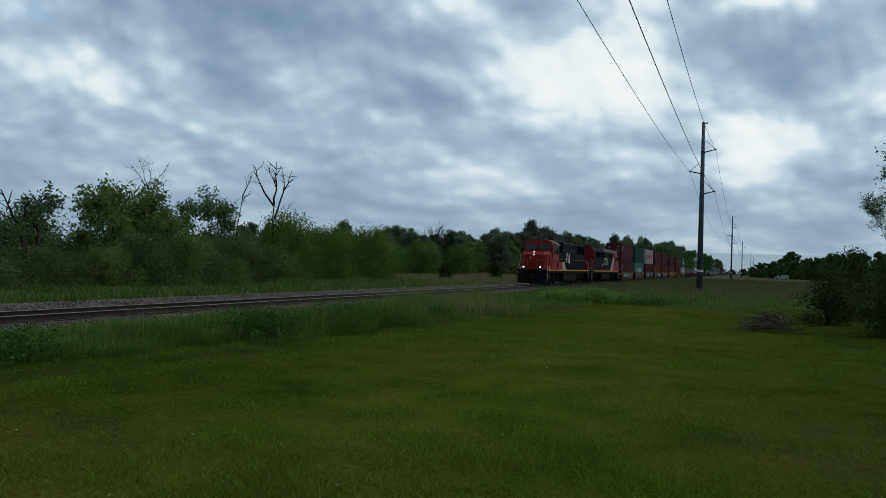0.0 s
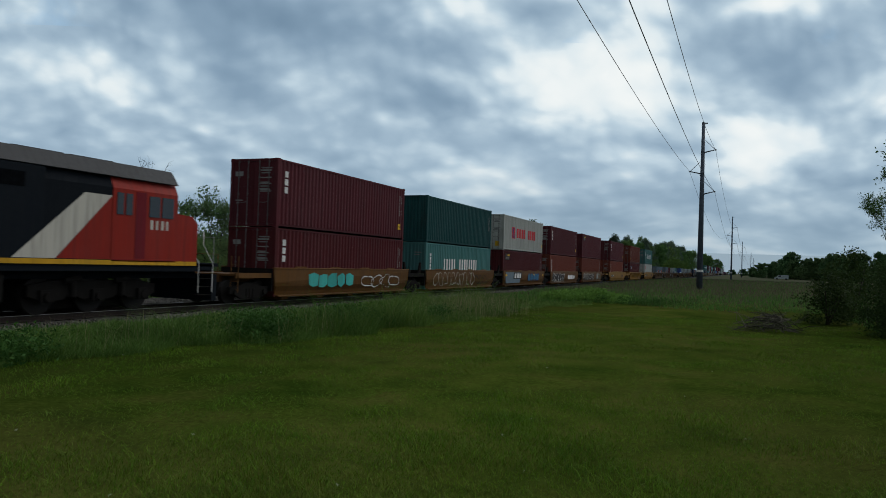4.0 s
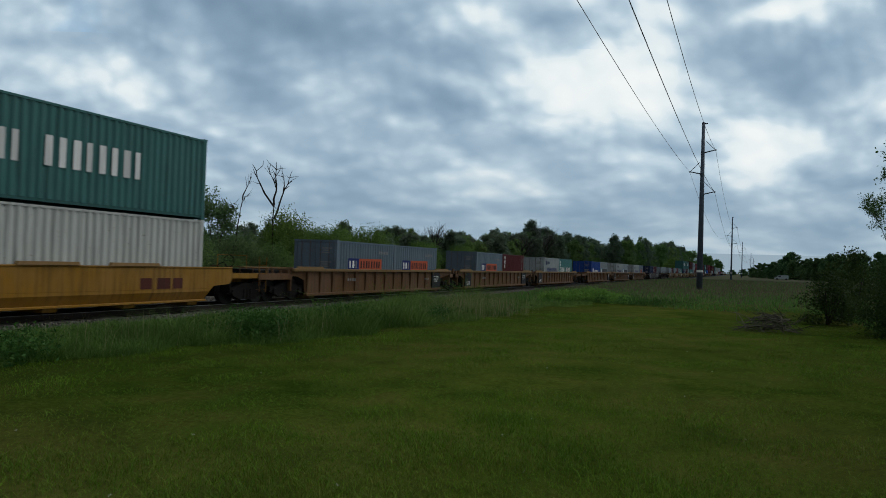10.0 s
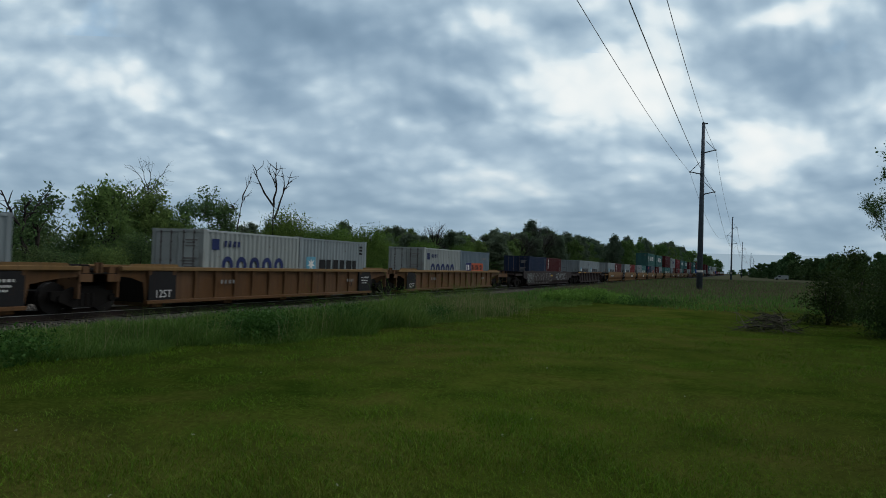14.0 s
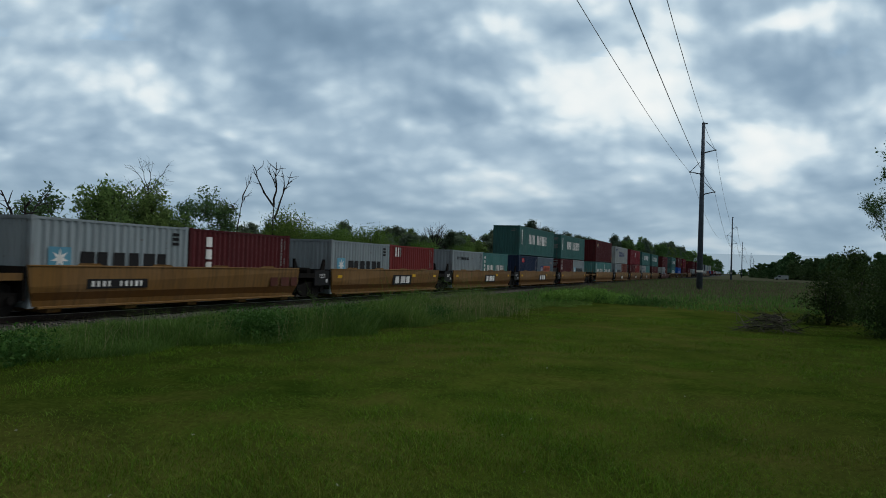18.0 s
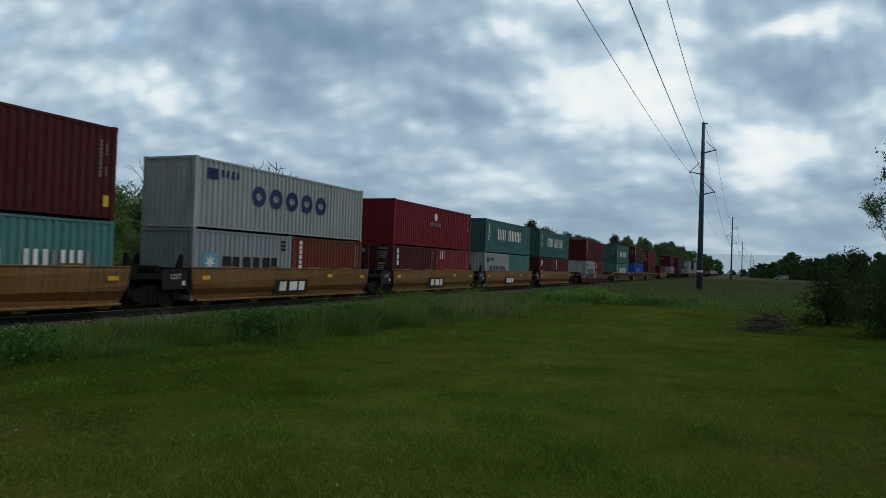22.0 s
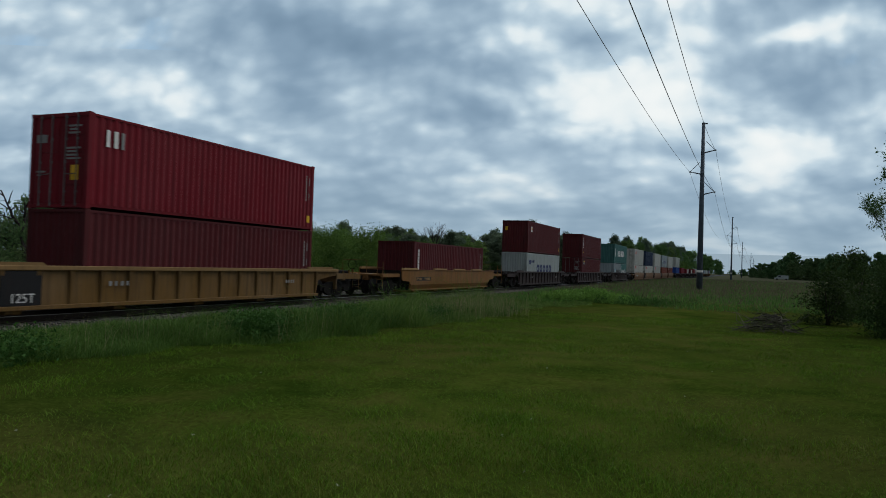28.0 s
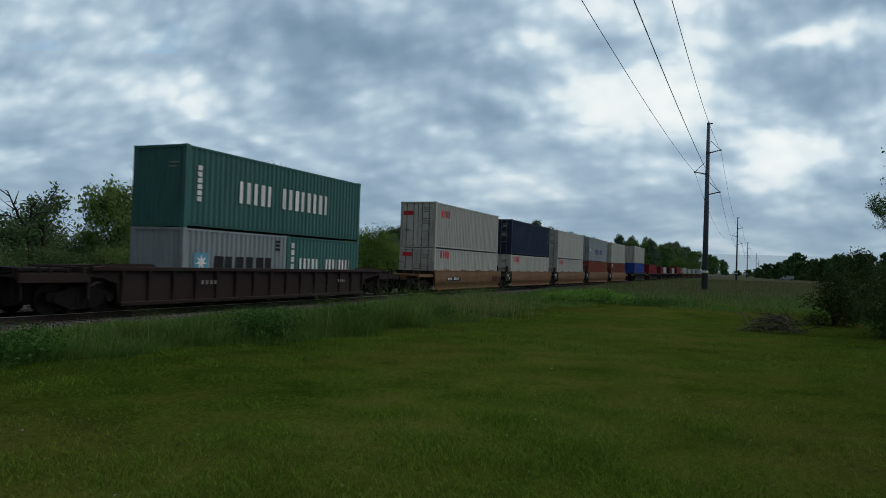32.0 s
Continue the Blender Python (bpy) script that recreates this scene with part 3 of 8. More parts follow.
def build_track():
    rng = np.random.default_rng(5)
    b = Build()
    ys = list(np.arange(-30, 90, 0.5)) + list(np.arange(90, 1500, 15.0))
    prof = [(-24.8, -0.05), (-23.8, 0.02), (-22.8, 0.05), (-21.3, 0.02), (-20.5, -0.03), (-18.0, -0.03), (-17.5, -0.03), (-17.0, -0.04), (-16.2, -0.05), (-15.2, -0.10)]
    for y in ys:
        for x, z in prof:
            b.v.append((x + 0.12 * noise.noise(Vector((x, y * 0.6, 5))), y, z + 0.03 * noise.noise(Vector((x * 1.3, y * 1.3, 2)))))
    w = len(prof)
    b.f = [(j * w + i, j * w + i + 1, (j + 1) * w + i + 1, (j + 1) * w + i) for j in range(len(ys) - 1) for i in range(w - 1)]
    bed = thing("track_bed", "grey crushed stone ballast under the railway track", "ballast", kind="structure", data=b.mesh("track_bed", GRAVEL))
    # loose stones over the near stretch
    cnt = 30000
    px = np.concatenate([rng.uniform(-24.4, -20.9, cnt * 3 // 4), rng.uniform(-17.7, -16.0, cnt - cnt * 3 // 4)])
    py = 4 + 62 * rng.random(cnt) ** 1.25
    pz = np.interp(px, [q[0] for q in prof], [q[1] for q in prof]) + 0.012
    s = rng.uniform(0.022, 0.060, cnt)
    octa = np.array([(1, 0, 0), (0, 1, 0), (-1, 0, 0), (0, -1, 0), (0, 0, 1), (0, 0, -0.7)], dtype=float)
    jit = octa[None] * s[:, None, None] * rng.uniform(0.6, 1.3, (cnt, 6, 3))
    ang = rng.uniform(0, 6.28, cnt)
    c, sn = np.cos(ang)[:, None], np.sin(ang)[:, None]
    vx, vy = jit[:, :, 0] * c - jit[:, :, 1] * sn, jit[:, :, 0] * sn + jit[:, :, 1] * c
    v = np.stack([vx + px[:, None], vy + py[:, None], jit[:, :, 2] + pz[:, None]], -1).reshape(-1, 3)
    of = np.array([(0, 1, 4), (1, 2, 4), (2, 3, 4), (3, 0, 4), (1, 0, 5), (2, 1, 5), (3, 2, 5), (0, 3, 5)])
    f = (of[None] + 6 * np.arange(cnt)[:, None, None]).reshape(-1, 3)
    thing("ballast_stones", "loose grey crushed stones on the track bed", "gravel", kind="stuff", data=triangles("ballast_stones", v, f, STONE))
    track = thing("railway_track", "straight railway track with rusty rails and polished heads", "railway track", kind="structure", at=pose(TRACK_X, 0, 0))
    for side in (-1, 1):
        cx = side * 0.753
        r = Build()
        z0 = RAIL_TOP - 0.172
        r.prism_y([(cx - 0.07, z0), (cx + 0.07, z0), (cx + 0.07, z0 + 0.012), (cx + 0.012, z0 + 0.035), (cx + 0.009, z0 + 0.135), (cx + 0.036, z0 + 0.15),
                   (cx + 0.036, z0 + 0.160), (cx - 0.036, z0 + 0.160), (cx - 0.036, z0 + 0.15), (cx - 0.009, z0 + 0.135), (cx - 0.012, z0 + 0.035), (cx - 0.07, z0 + 0.012)], -60, 1500)
        rail = part("rail", r, RAIL_SIDE, track)
        h = Build().prism_y([(cx - 0.036, z0 + 0.160), (cx + 0.036, z0 + 0.160), (cx + 0.034, z0 + 0.170), (cx + 0.022, z0 + 0.172), (cx - 0.022, z0 + 0.172), (cx - 0.034, z0 + 0.170)], -60, 1500)
        part("rail_head", h, RAIL_HEAD, rail, "polished steel running surface")
    tie = Build().cbox(-1.3, 1.3, -0.115, 0.115, -0.18, -0.01, 0.015).mesh("tie", TIE_WOOD)
    for i in range(300):
        t = part("tie", tie, None, track, at=pose(random.uniform(-0.05, 0.05), -20 + 0.5 * i, random.uniform(-0.008, 0.004), 0, 0, random.uniform(-1, 1)))
    rest = Build()
    for i in range(900):
        rest.box(-1.3, 1.3, 130 + 0.5 * i - 0.115, 130 + 0.5 * i + 0.115, -0.15, -0.01)
    tagged(part("far_ties", rest, TIE_WOOD, track), kind="stuff")


build_track()


# ---- power line ----
def build_pole(at, height, r_base, near=False):
    p = thing("utility_pole", "tall grey steel transmission pole with three side arms", "utility pole", "poles of the power line", at=at)
    shaft = Build().tube((0, 0, 0), (0, 0, height), r_base, r_base * 0.5, 14)
    part("shaft", shaft, POLE_WOOD, p, smooth=True)
    part("cap", Build().tube((0, 0, height), (0, 0, height + 0.06), r_base * 0.55, r_base * 0.5, 10).box(0, 0.45, -0.05, 0.05, height - 0.12, height), POLE_WOOD, p)
    part("band", Build().tube((0, 0, 2.02), (0, 0, 2.26), r_base * 0.97 + 0.02, r_base * 0.97 + 0.02, 12), PAINT["mark_white"], p, "pale marker band")
    for side, z in ((1, 15.2), (-1, 12.85), (1, 10.6)):
        z = z * height / 18.5
        arm = part("side_arm", Build().tube((side * 0.1, 0, z), (side * 1.32, 0, z + 0.29), 0.075, 0.05, 8), POLE_WOOD, p)
        part("insulator", Build().tube((side * 1.32, 0, z + 0.26), (side * 0.25, 0, z + 1.35), 0.035, 0.03, 6), POLE_WOOD, arm, "thin brace insulator")
        part("clamp", Build().box(side * 1.32 - 0.08, side * 1.32 + 0.08, -0.1, 0.1, z + 0.2, z + 0.34), WIRE, arm)
        part("bracket", Build().box(-0.2, 0.2, -0.22, 0.22, z - 0.14, z + 0.12), POLE_WOOD, p)
    for k in range(10):
        z = 5.5 + 1.2 * k
        part("step_bolt", Build().tube((0.0, 0.1, z), (0.0 + 0.32 * (1 if k % 2 else -1), 0.1, z), 0.012, 0.012, 5), WIRE, p)
    return p


POLES = ((-3.4, -62.0, 18.5, 0.30), (-4.47, 83.8, 18.5, 0.34), (-3.4, 226.0, 18.5, 0.27), (-1.0, 402.0, 18.5, 0.27), (4.9, 612.0, 18.5, 0.27), (9.0, 820.0, 18.5, 0.27))
for x, y, h, r in POLES:
    build_pole(pose(x, y, 0, 0, 0.0, 0), h, r)


def build_wire(a, b, sag, r=0.02):
    pts = [Vector(a).lerp(Vector(b), k / 40) - Vector((0, 0, 4 * sag * (k / 40) * (1 - k / 40))) for k in range(41)]
    return Build().path([tuple(p) for p in pts], r, 5)


for k, (off, z) in enumerate(((1.32, 15.49), (-1.32, 13.14), (1.32, 10.89))):
    for i in range(len(POLES) - 1):
        (x0, y0, _, _), (x1, y1, _, _) = POLES[i], POLES[i + 1]
        sag = (4.07, 2.25, 2.5)[k] if i == 0 else 3.5
        thing("power_cable", "thin dark overhead conductor between transmission poles", "cable", "conductors of the power line",
              data=build_wire((x0 + off, y0, z), (x1 + off, y1, z), sag, 0.015 if i < 2 else 0.03).mesh("power_cable", WIRE))


# ---- trees and shrubs ----
def limbs(rng, b, p, d, length, r, depth, tips, spread, gnarl):
    """Grow a limb in bent pieces, then fork; tips collects where leaves sit."""
    n = 3
    for k in range(n):
        d = (d + Vector(rng.normal(0, gnarl, 3)) + Vector((0, 0, 0.04))).normalized()
        q = p + d * (length / n)
        r1 = r * 0.86
        b.tube(p, q, r, r1, 7 if r > 0.05 else 4, False)
        p, r = q, r1
        if depth <= 2:
            tips.append((tuple(p), depth))
        if depth > 0 and k > 0:
            side = (d + Vector(rng.normal(0, spread, 3))).normalized()
            limbs(rng, b, p, side, length * 0.62, r * 0.6, depth - 1, tips, spread, gnarl)
    if depth > 0:
        for _ in range(2):
            side = (d + Vector(rng.normal(0, spread * 0.8, 3))).normalized()
            limbs(rng, b, p, side, length * 0.7, r * 0.68, depth - 1, tips, spread, gnarl)


def leaf_cloud(rng, centres, per, radius, size, squash=0.8):
    """Small folded leaves scattered round the given places."""
    c = np.repeat(np.asarray(centres, dtype=float), per, axis=0)
    m = len(c)
    off = rng.normal(0, 1, (m, 3)) * radius * np.array([1, 1, squash])
    c = c + np.clip(off, -1.5 * radius, 1.5 * radius)
    a = rng.normal(0, 1, (m, 3))
    a /= np.linalg.norm(a, axis=1, keepdims=True)
    t = rng.normal(0, 1, (m, 3))
    t -= a * np.sum(a * t, axis=1, keepdims=True)
    t /= np.linalg.norm(t, axis=1, keepdims=True)
    s = size * rng.uniform(0.6, 1.4, (m, 1))
    v = np.stack([c - a * s, c + t * s * 0.42, c + a * s, c - t * s * 0.42], 1).reshape(-1, 3)
    f = np.arange(4 * m).reshape(-1, 4)
    return v, f


def make_tree(name, label, seed, height, crown_w, leaf, trunk_r=0.16, stems=1, depth=3, per=26, size=0.11, radius=0.32, spread=0.55, gnarl=0.13, bark=BARK, lean=0.1, clear=0.25, group=""):
    rng = np.random.default_rng(seed)
    root = thing(name, label, "tree" if "tree" in name else "shrub", group)
    b, tips = Build(), []
    for s in range(stems):
        d = Vector((rng.normal(0, lean + 0.12 * (stems > 1)), rng.normal(0, lean + 0.12 * (stems > 1)), 1)).normalized()
        base = Vector((rng.normal(0, 0.12 * (stems - 1)), rng.normal(0, 0.12 * (stems - 1)), -0.1))
        up = base + d * height * clear
        b.tube(base, up, trunk_r * 1.15, trunk_r, 9, False)
        limbs(rng, b, up, d, height * 0.36, trunk_r * 0.9, depth, tips, spread, gnarl)
    pts = np.array([t for t, _ in tips])
    # keep the crown over its roots
    off = pts.mean(0) / pts[:, 2].mean()
    pts[:, :2] -= pts[:, 2:3] * off[:2] * 0.8
    b.v = [(x - z * off[0] * 0.8, y - z * off[1] * 0.8, z) for x, y, z in b.v]
    top = pts[:, 2].max()
    k = height * 0.97 / top
    wide = max(1e-3, np.percentile(np.abs(pts[:, :2] - pts[:, :2].mean(0)), 95) * 2)
    kx = crown_w * 0.85 / wide
    b.v = [(x * kx, y * kx, z * k) for x, y, z in b.v]
    part("trunk", b, bark, root, smooth=True)
    if leaf:
        pts = pts * np.array([kx, kx, k])
        v, f = leaf_cloud(rng, pts, per, radius, size)
        part("crown", triangles("crown", v, f, leaf), None, root)
    return root


def make_shrub(name, label, seed, height, width, leaf, clumps=90, per=60, size=0.10, group="", holes=0.35):
    """A dense bush from the ground up, with an uneven outline."""
    rng = np.random.default_rng(seed)
    root = thing(name, label, "shrub", group)
    for _ in range(6):
        a, rr = rng.uniform(0, 6.28), rng.uniform(0.1, 0.42) * width
        b = Build().tube((rng.normal(0, 0.1), rng.normal(0, 0.1), -0.1), (rr * math.cos(a), rr * math.sin(a), height * rng.uniform(0.5, 0.9)), 0.035, 0.012, 5, False)
        part("stem", b, BARK, root)
    pts = []
    while len(pts) < clumps:
        a, u = rng.uniform(0, 6.28), rng.random()
        rad = 0.05 * (width + height)
        z = 0.05 + (height - 1.3 * rad) * u
        lobes = 1 + 0.28 * math.sin(3 * a + seed) + 0.18 * math.sin(5 * a + 2.3 * seed + 3 * u)
        r = width * 0.5 * lobes * math.sqrt(max(0.05, 1 - (max(0, u - 0.35) / 0.68) ** 2)) * rng.uniform(0.45, 1.0)
        if rng.random() > holes * 0.4:
            pts.append((r * math.cos(a), r * math.sin(a), z * (1 + 0.1 * math.sin(4 * a + seed))))
    v, f = leaf_cloud(rng, pts, per, 0.05 * (width + height), size)
    v[:, 2] = np.maximum(v[:, 2], 0.02)
    part("foliage", triangles("foliage", v, f, leaf), None, root)
    return root


WOOD_LINE = "trees along the far side of the track"


def spread_out(proto, rows, tint=None):
    """The first row places the thing itself, the others are copies: x, y, turn, size, height factor."""
    for i, (x, y, turn, s, hz) in enumerate(rows):
        m = pose(x, y, 0, 0, 0, turn) @ Matrix.Diagonal((s, s, s * hz, 1))
        ob = proto if i == 0 else copy_thing(proto, pose(0, 0, 0))
        ob.matrix_basis = m


def make_wood(name, label, seed, height, width, leaf, clumps, per, size, group):
    """A far tree with foliage almost to the ground and a lobed, uneven crown on forked stems."""
    rng = np.random.default_rng(seed)
    root = thing(name, label, "tree", group)
    b, pts = Build(), []
    for k in range(5):
        a, rr = rng.uniform(0, 6.28), width * rng.uniform(0.05, 0.30)
        top = height * rng.uniform(0.66, 0.97)
        c = Vector((rr * math.cos(a), rr * math.sin(a), top))
        b.tube((0.1 * k, 0, -0.1), c * 0.55, height * 0.016, height * 0.011, 6, False)
        b.tube(c * 0.55, c, height * 0.011, height * 0.003, 5, False)
        for _ in range(clumps // 5):
            u = rng.random() ** 0.8
            r = width * 0.24 * (0.35 + math.sin(math.pi * min(1, u + 0.12)) ** 0.7) * math.sqrt(rng.random())
            t = rng.uniform(0, 6.28)
            q = c * (0.25 + 0.75 * u)
            pts.append((q.x + r * math.cos(t), q.y + r * math.sin(t), max(0.3, top * u)))
    # bare shoots that stand out of the crown
    top = sorted(pts, key=lambda q: -q[2])[:len(pts) // 4]
    for q in top[::2]:
        p = Vector(q)
        t = p + Vector((rng.normal(0, 0.3), rng.normal(0, 0.3), rng.uniform(0.5, 1.0))) * height * 0.075
        b.tube(p - Vector((0, 0, 0.3)), t, height * 0.0035, height * 0.0015, 4, False)
        pts.append(tuple(p.lerp(t, 0.6)))
    part("trunk", b, BARK, root)
    v, f = leaf_cloud(rng, pts, per, height * 0.034, size)
    part("crown", triangles("crown", v, f, leaf), None, root)
    return root


def make_snag(label, limbs_list, x, spread, seed, leafless="dead_tree"):
    """A dead tree from its few limbs, each a run of (along, height) bends with a radius; twigs fork off at random."""
    rng = np.random.default_rng(seed)
    root = thing(leafless, label, "tree", WOOD_LINE, at=pose(x, limbs_list[0][1][0][0], 0))
    y0 = limbs_list[0][1][0][0]
    for k, (r, pts) in enumerate(limbs_list):
        b = Build()
        off = 0.0 if k == 0 else rng.normal(0, spread)
        q = [Vector((off * i / len(pts), y - y0, z)) for i, (y, z) in enumerate(pts)]
        fine = []
        for p0, p1 in zip(q, q[1:]):
            for f in (0.0, 0.33, 0.67):
                fine.append(p0.lerp(p1, f) + Vector(rng.normal(0, 0.05, 3)) * (f > 0))
        fine.append(q[-1])
        m = len(fine) - 1
        for i in range(m):
            b.tube(fine[i], fine[i + 1], 0.8 * r * (1 - 0.8 * i / m), 0.8 * r * (1 - 0.8 * (i + 1) / m), 7, False)
            if k and i > m * 0.35:
                for _ in range(2):
                    d = ((fine[i + 1] - fine[i]).normalized() + Vector(rng.normal(0, 0.6, 3))).normalized()
                    t = fine[i] + d * rng.uniform(0.25, 0.7)
                    b.tube(fine[i], t, r * 0.32, r * 0.2, 5, False)
                    b.tube(t, t + (d + Vector(rng.normal(0, 0.4, 3))).normalized() * rng.uniform(0.2, 0.5), r * 0.2, r * 0.08, 4, False)
        part("trunk" if k == 0 else "limb", b, DEADWOOD, root)
    return root


def build_trees():
    lean = make_tree("tree", "dark leaning tree with thin crown and broken limbs", 11, 5.7, 4.6, LEAF_DARK, 0.17, 2, 3, 5, 0.110, 0.18, lean=0.26, spread=0.7, group=WOOD_LINE)
    spread_out(lean, [(-34, 26.1, 200, 1, 1), (-36, 19.5, 80, 1.0, 1.0)])
    full = make_tree("tree", "full green broad-leaved tree beside the railway", 12, 6.3, 4.7, LEAF, 0.13, 3, 3, 7, 0.120, 0.27, group=WOOD_LINE, clear=0.12, spread=0.7)
    spread_out(full, [(-34, 31.0, 0, 1, 1), (-36.5, 33.6, 130, 1.0, 0.92), (-35.6, 37.4, 250, 0.85, 0.95)])
    bare_top = make_tree("tree", "green tree with bare dead twigs at its top", 13, 7.0, 3.7, LEAF, 0.13, 2, 3, 9, 0.108, 0.21, group=WOOD_LINE, clear=0.15, spread=0.65)
    spread_out(bare_top, [(-35, 35.2, 0, 1, 1)])
    make_snag("grey bare dead tree top above the hedge", [(0.10, [(34.9, -0.1), (34.8, 3.5), (34.9, 6.2)]), (0.035, [(34.9, 5.6), (34.3, 6.8), (33.4, 7.5)]), (0.035, [(34.9, 6.0), (34.6, 7.2), (34.2, 8.1)]), (0.035, [(34.9, 6.1), (35.1, 7.2), (35.0, 7.9)]),
                                                        (0.035, [(34.9, 5.8), (35.6, 7.0), (36.3, 8.0)]), (0.03, [(34.9, 5.2), (35.9, 6.3), (36.8, 7.0)]), (0.03, [(34.9, 5.0), (33.8, 6.0), (33.0, 6.5)])], -35.2, 0.4, 23)
    make_snag("dark half-dead tree with a broken stub and bare limbs", [(0.20, [(25.3, -0.1), (24.9, 1.5), (24.6, 3.1)]), (0.11, [(24.6, 3.0), (24.0, 3.9), (23.4, 4.8)]), (0.13, [(24.7, 2.9), (24.8, 3.6), (24.85, 4.2)]),
                                                                          (0.06, [(24.4, 3.4), (23.7, 3.6), (23.1, 3.7)]), (0.06, [(24.8, 3.4), (25.4, 4.2), (26.0, 4.9)])], -33.0, 0.25, 37)
    airy = make_tree("tree", "slender tree with sparse small leaves", 14, 7.4, 3.3, LEAF_DARK, 0.09, 2, 3, 4, 0.105, 0.19, group=WOOD_LINE, spread=0.65)
    spread_out(airy, [(-36, 39.8, 0, 0.95, 1), (-36, 42.2, 110, 0.98, 1.0), (-37.5, 44.4, 200, 1.0, 1.0)])
    make_snag("dark leafless snag forking above a green shrub", [(0.17, [(45.2, -0.1), (45.2, 3.0), (45.2, 6.1)]), (0.10, [(45.2, 5.9), (43.5, 7.4), (42.6, 8.7)]), (0.11, [(45.2, 6.0), (45.35, 7.6), (45.1, 9.3)]), (0.10, [(45.3, 5.0), (46.4, 7.3), (47.3, 8.9)]), (0.06, [(45.3, 7.4), (44.6, 8.2), (44.0, 8.8)]), (0.06, [(46.3, 7.0), (46.4, 8.0), (46.1, 8.6)])], -33.0, 0.35, 31)
    make_snag("thin dead trunk leaning beside the snag", [(0.09, [(43.2, -0.1), (43.5, 4.1), (44.0, 6.4)]), (0.07, [(44.0, 6.3), (44.4, 7.3), (44.9, 8.2)]), (0.05, [(43.8, 5.0), (43.2, 5.4), (42.7, 5.9)]), (0.05, [(43.9, 5.8), (44.3, 6.5), (44.9, 6.9)])], -35.0, 0.2, 33)
    b1 = make_shrub("shrub", "dense green shrub growing along the track", 41, 3.2, 4.6, LEAF_DARK, 150, 110, 0.070, group=WOOD_LINE)
    spread_out(b1, [(-32, 25.2, 0, 0.9, 0.72), (-31.5, 30.6, 60, 1.0, 0.95), (-32.3, 35.6, 140, 1, 0.9), (-32, 39.8, 200, 1.0, 1.0), (-32.5, 20.6, 300, 1.1, 0.7), (-34.5, 28.2, 20, 1.0, 0.62), (-34.5, 37.5, 250, 1.2, 0.9),
                    (-33, 16.0, 10, 1.2, 0.8), (-35.5, 43.0, 30, 1.0, 1.0), (-37.5, 41.5, 120, 1.3, 0.8), (-38, 33, 120, 1.4, 0.7), (-38, 25, 10, 1.2, 0.55), (-40, 48, 10, 1.4, 0.9), (-42, 19, 10, 1.5, 0.75), (-43, 26.5, 70, 1.4, 0.8), (-41, 12.5, 40, 1.5, 0.85), (-44, 33, 40, 1.5, 0.9)])
    b3 = make_shrub("shrub", "yellow-green shrub with arching shoots by the track", 42, 2.6, 3.0, LEAF, 90, 90, 0.066, group=WOOD_LINE)
    spread_out(b3, [(-30.6, 27.6, 0, 0.9, 1.0), (-30.4, 33.0, 60, 1.0, 1.25), (-30.6, 37.6, 140, 0.9, 0.8), (-30.8, 42.6, 200, 1.0, 1.15)])
    b2 = make_shrub("shrub", "rounded light green bush beside the ballast", 43, 4.9, 4.6, LEAF_LIGHT, 190, 110, 0.075, group=WOOD_LINE)
    spread_out(b2, [(-32.6, 46.2, 0, 0.92, 1.25), (-33, 52.9, 60, 1.0, 1.0), (-33.4, 61.0, 130, 1.08, 1.0), (-33.6, 49.6, 200, 0.8, 1.05), (-43.5, 75.0, 300, 1.15, 0.9), (-45, 84.5, 20, 1.2, 0.8), (-45, 98.5, 90, 1.1, 1.0),
                    (-42, 67.5, 10, 1.0, 1.0), (-46, 91.0, 10, 1.1, 0.8), (-44, 113.0, 10, 1.2, 0.9), (-38, 57.0, 70, 1.0, 1.0)])
    # two of the three carry leaves with the haze in their colour
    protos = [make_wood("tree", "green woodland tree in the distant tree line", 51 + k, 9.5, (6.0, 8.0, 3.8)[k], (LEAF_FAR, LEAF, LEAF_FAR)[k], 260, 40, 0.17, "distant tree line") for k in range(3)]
    lists = [[], [], []]
    # a closed hedge of lower trees in front of the taller ones
    for k in range(42):
        y = 64 + 4.1 * k
        lists[(k + 2) % 3].append((-46 - random.uniform(0, 8), y + random.uniform(-2, 2), random.uniform(0, 360), 1.35 * (4.3 + 0.047 * (y - 64)) / 9.5 + random.uniform(0, 0.08), 0.74 * random.uniform(0.92, 1.1)))
    for k in range(34):
        y = 74 + 4.5 * k
        lists[k % 3].append((-52 - random.uniform(0, 14), y + random.uniform(-3, 3), random.uniform(0, 360), 1.35 * (5.6 + 0.053 * (y - 74)) / 9.5 * random.uniform(0.95, 1.08), 0.82 * random.uniform(0.92, 1.08) * (1.0 if y < 125 else 0.86)))
    for k in range(30):
        lists[(k + 1) % 3].append((-57 - random.uniform(0, 16), 226 + 7.5 * k, random.uniform(0, 360), random.uniform(1.8, 2.2), random.uniform(0.74, 0.9)))
    lists[1] += [(-55, 437, 20, 1.7, 1.55), (-57, 470, 80, 1.9, 1.1), (-60, 520, 30, 2.0, 1.1)]
    lists[0] += [(-58, 560, 130, 2.2, 1.1), (-56, 610, 230, 2.4, 1.15), (-60, 680, 40, 2.6, 1.2), (-57, 590, 30, 2.3, 1.15), (-60, 645, 30, 2.4, 1.15), (-62, 720, 30, 2.6, 1.15), (-60, 455, 30, 1.8, 1.1), (-62, 490, 130, 1.9, 1.1), (-60, 540, 230, 2.1, 1.1), (-58, 500, 330, 2.0, 1.05)]
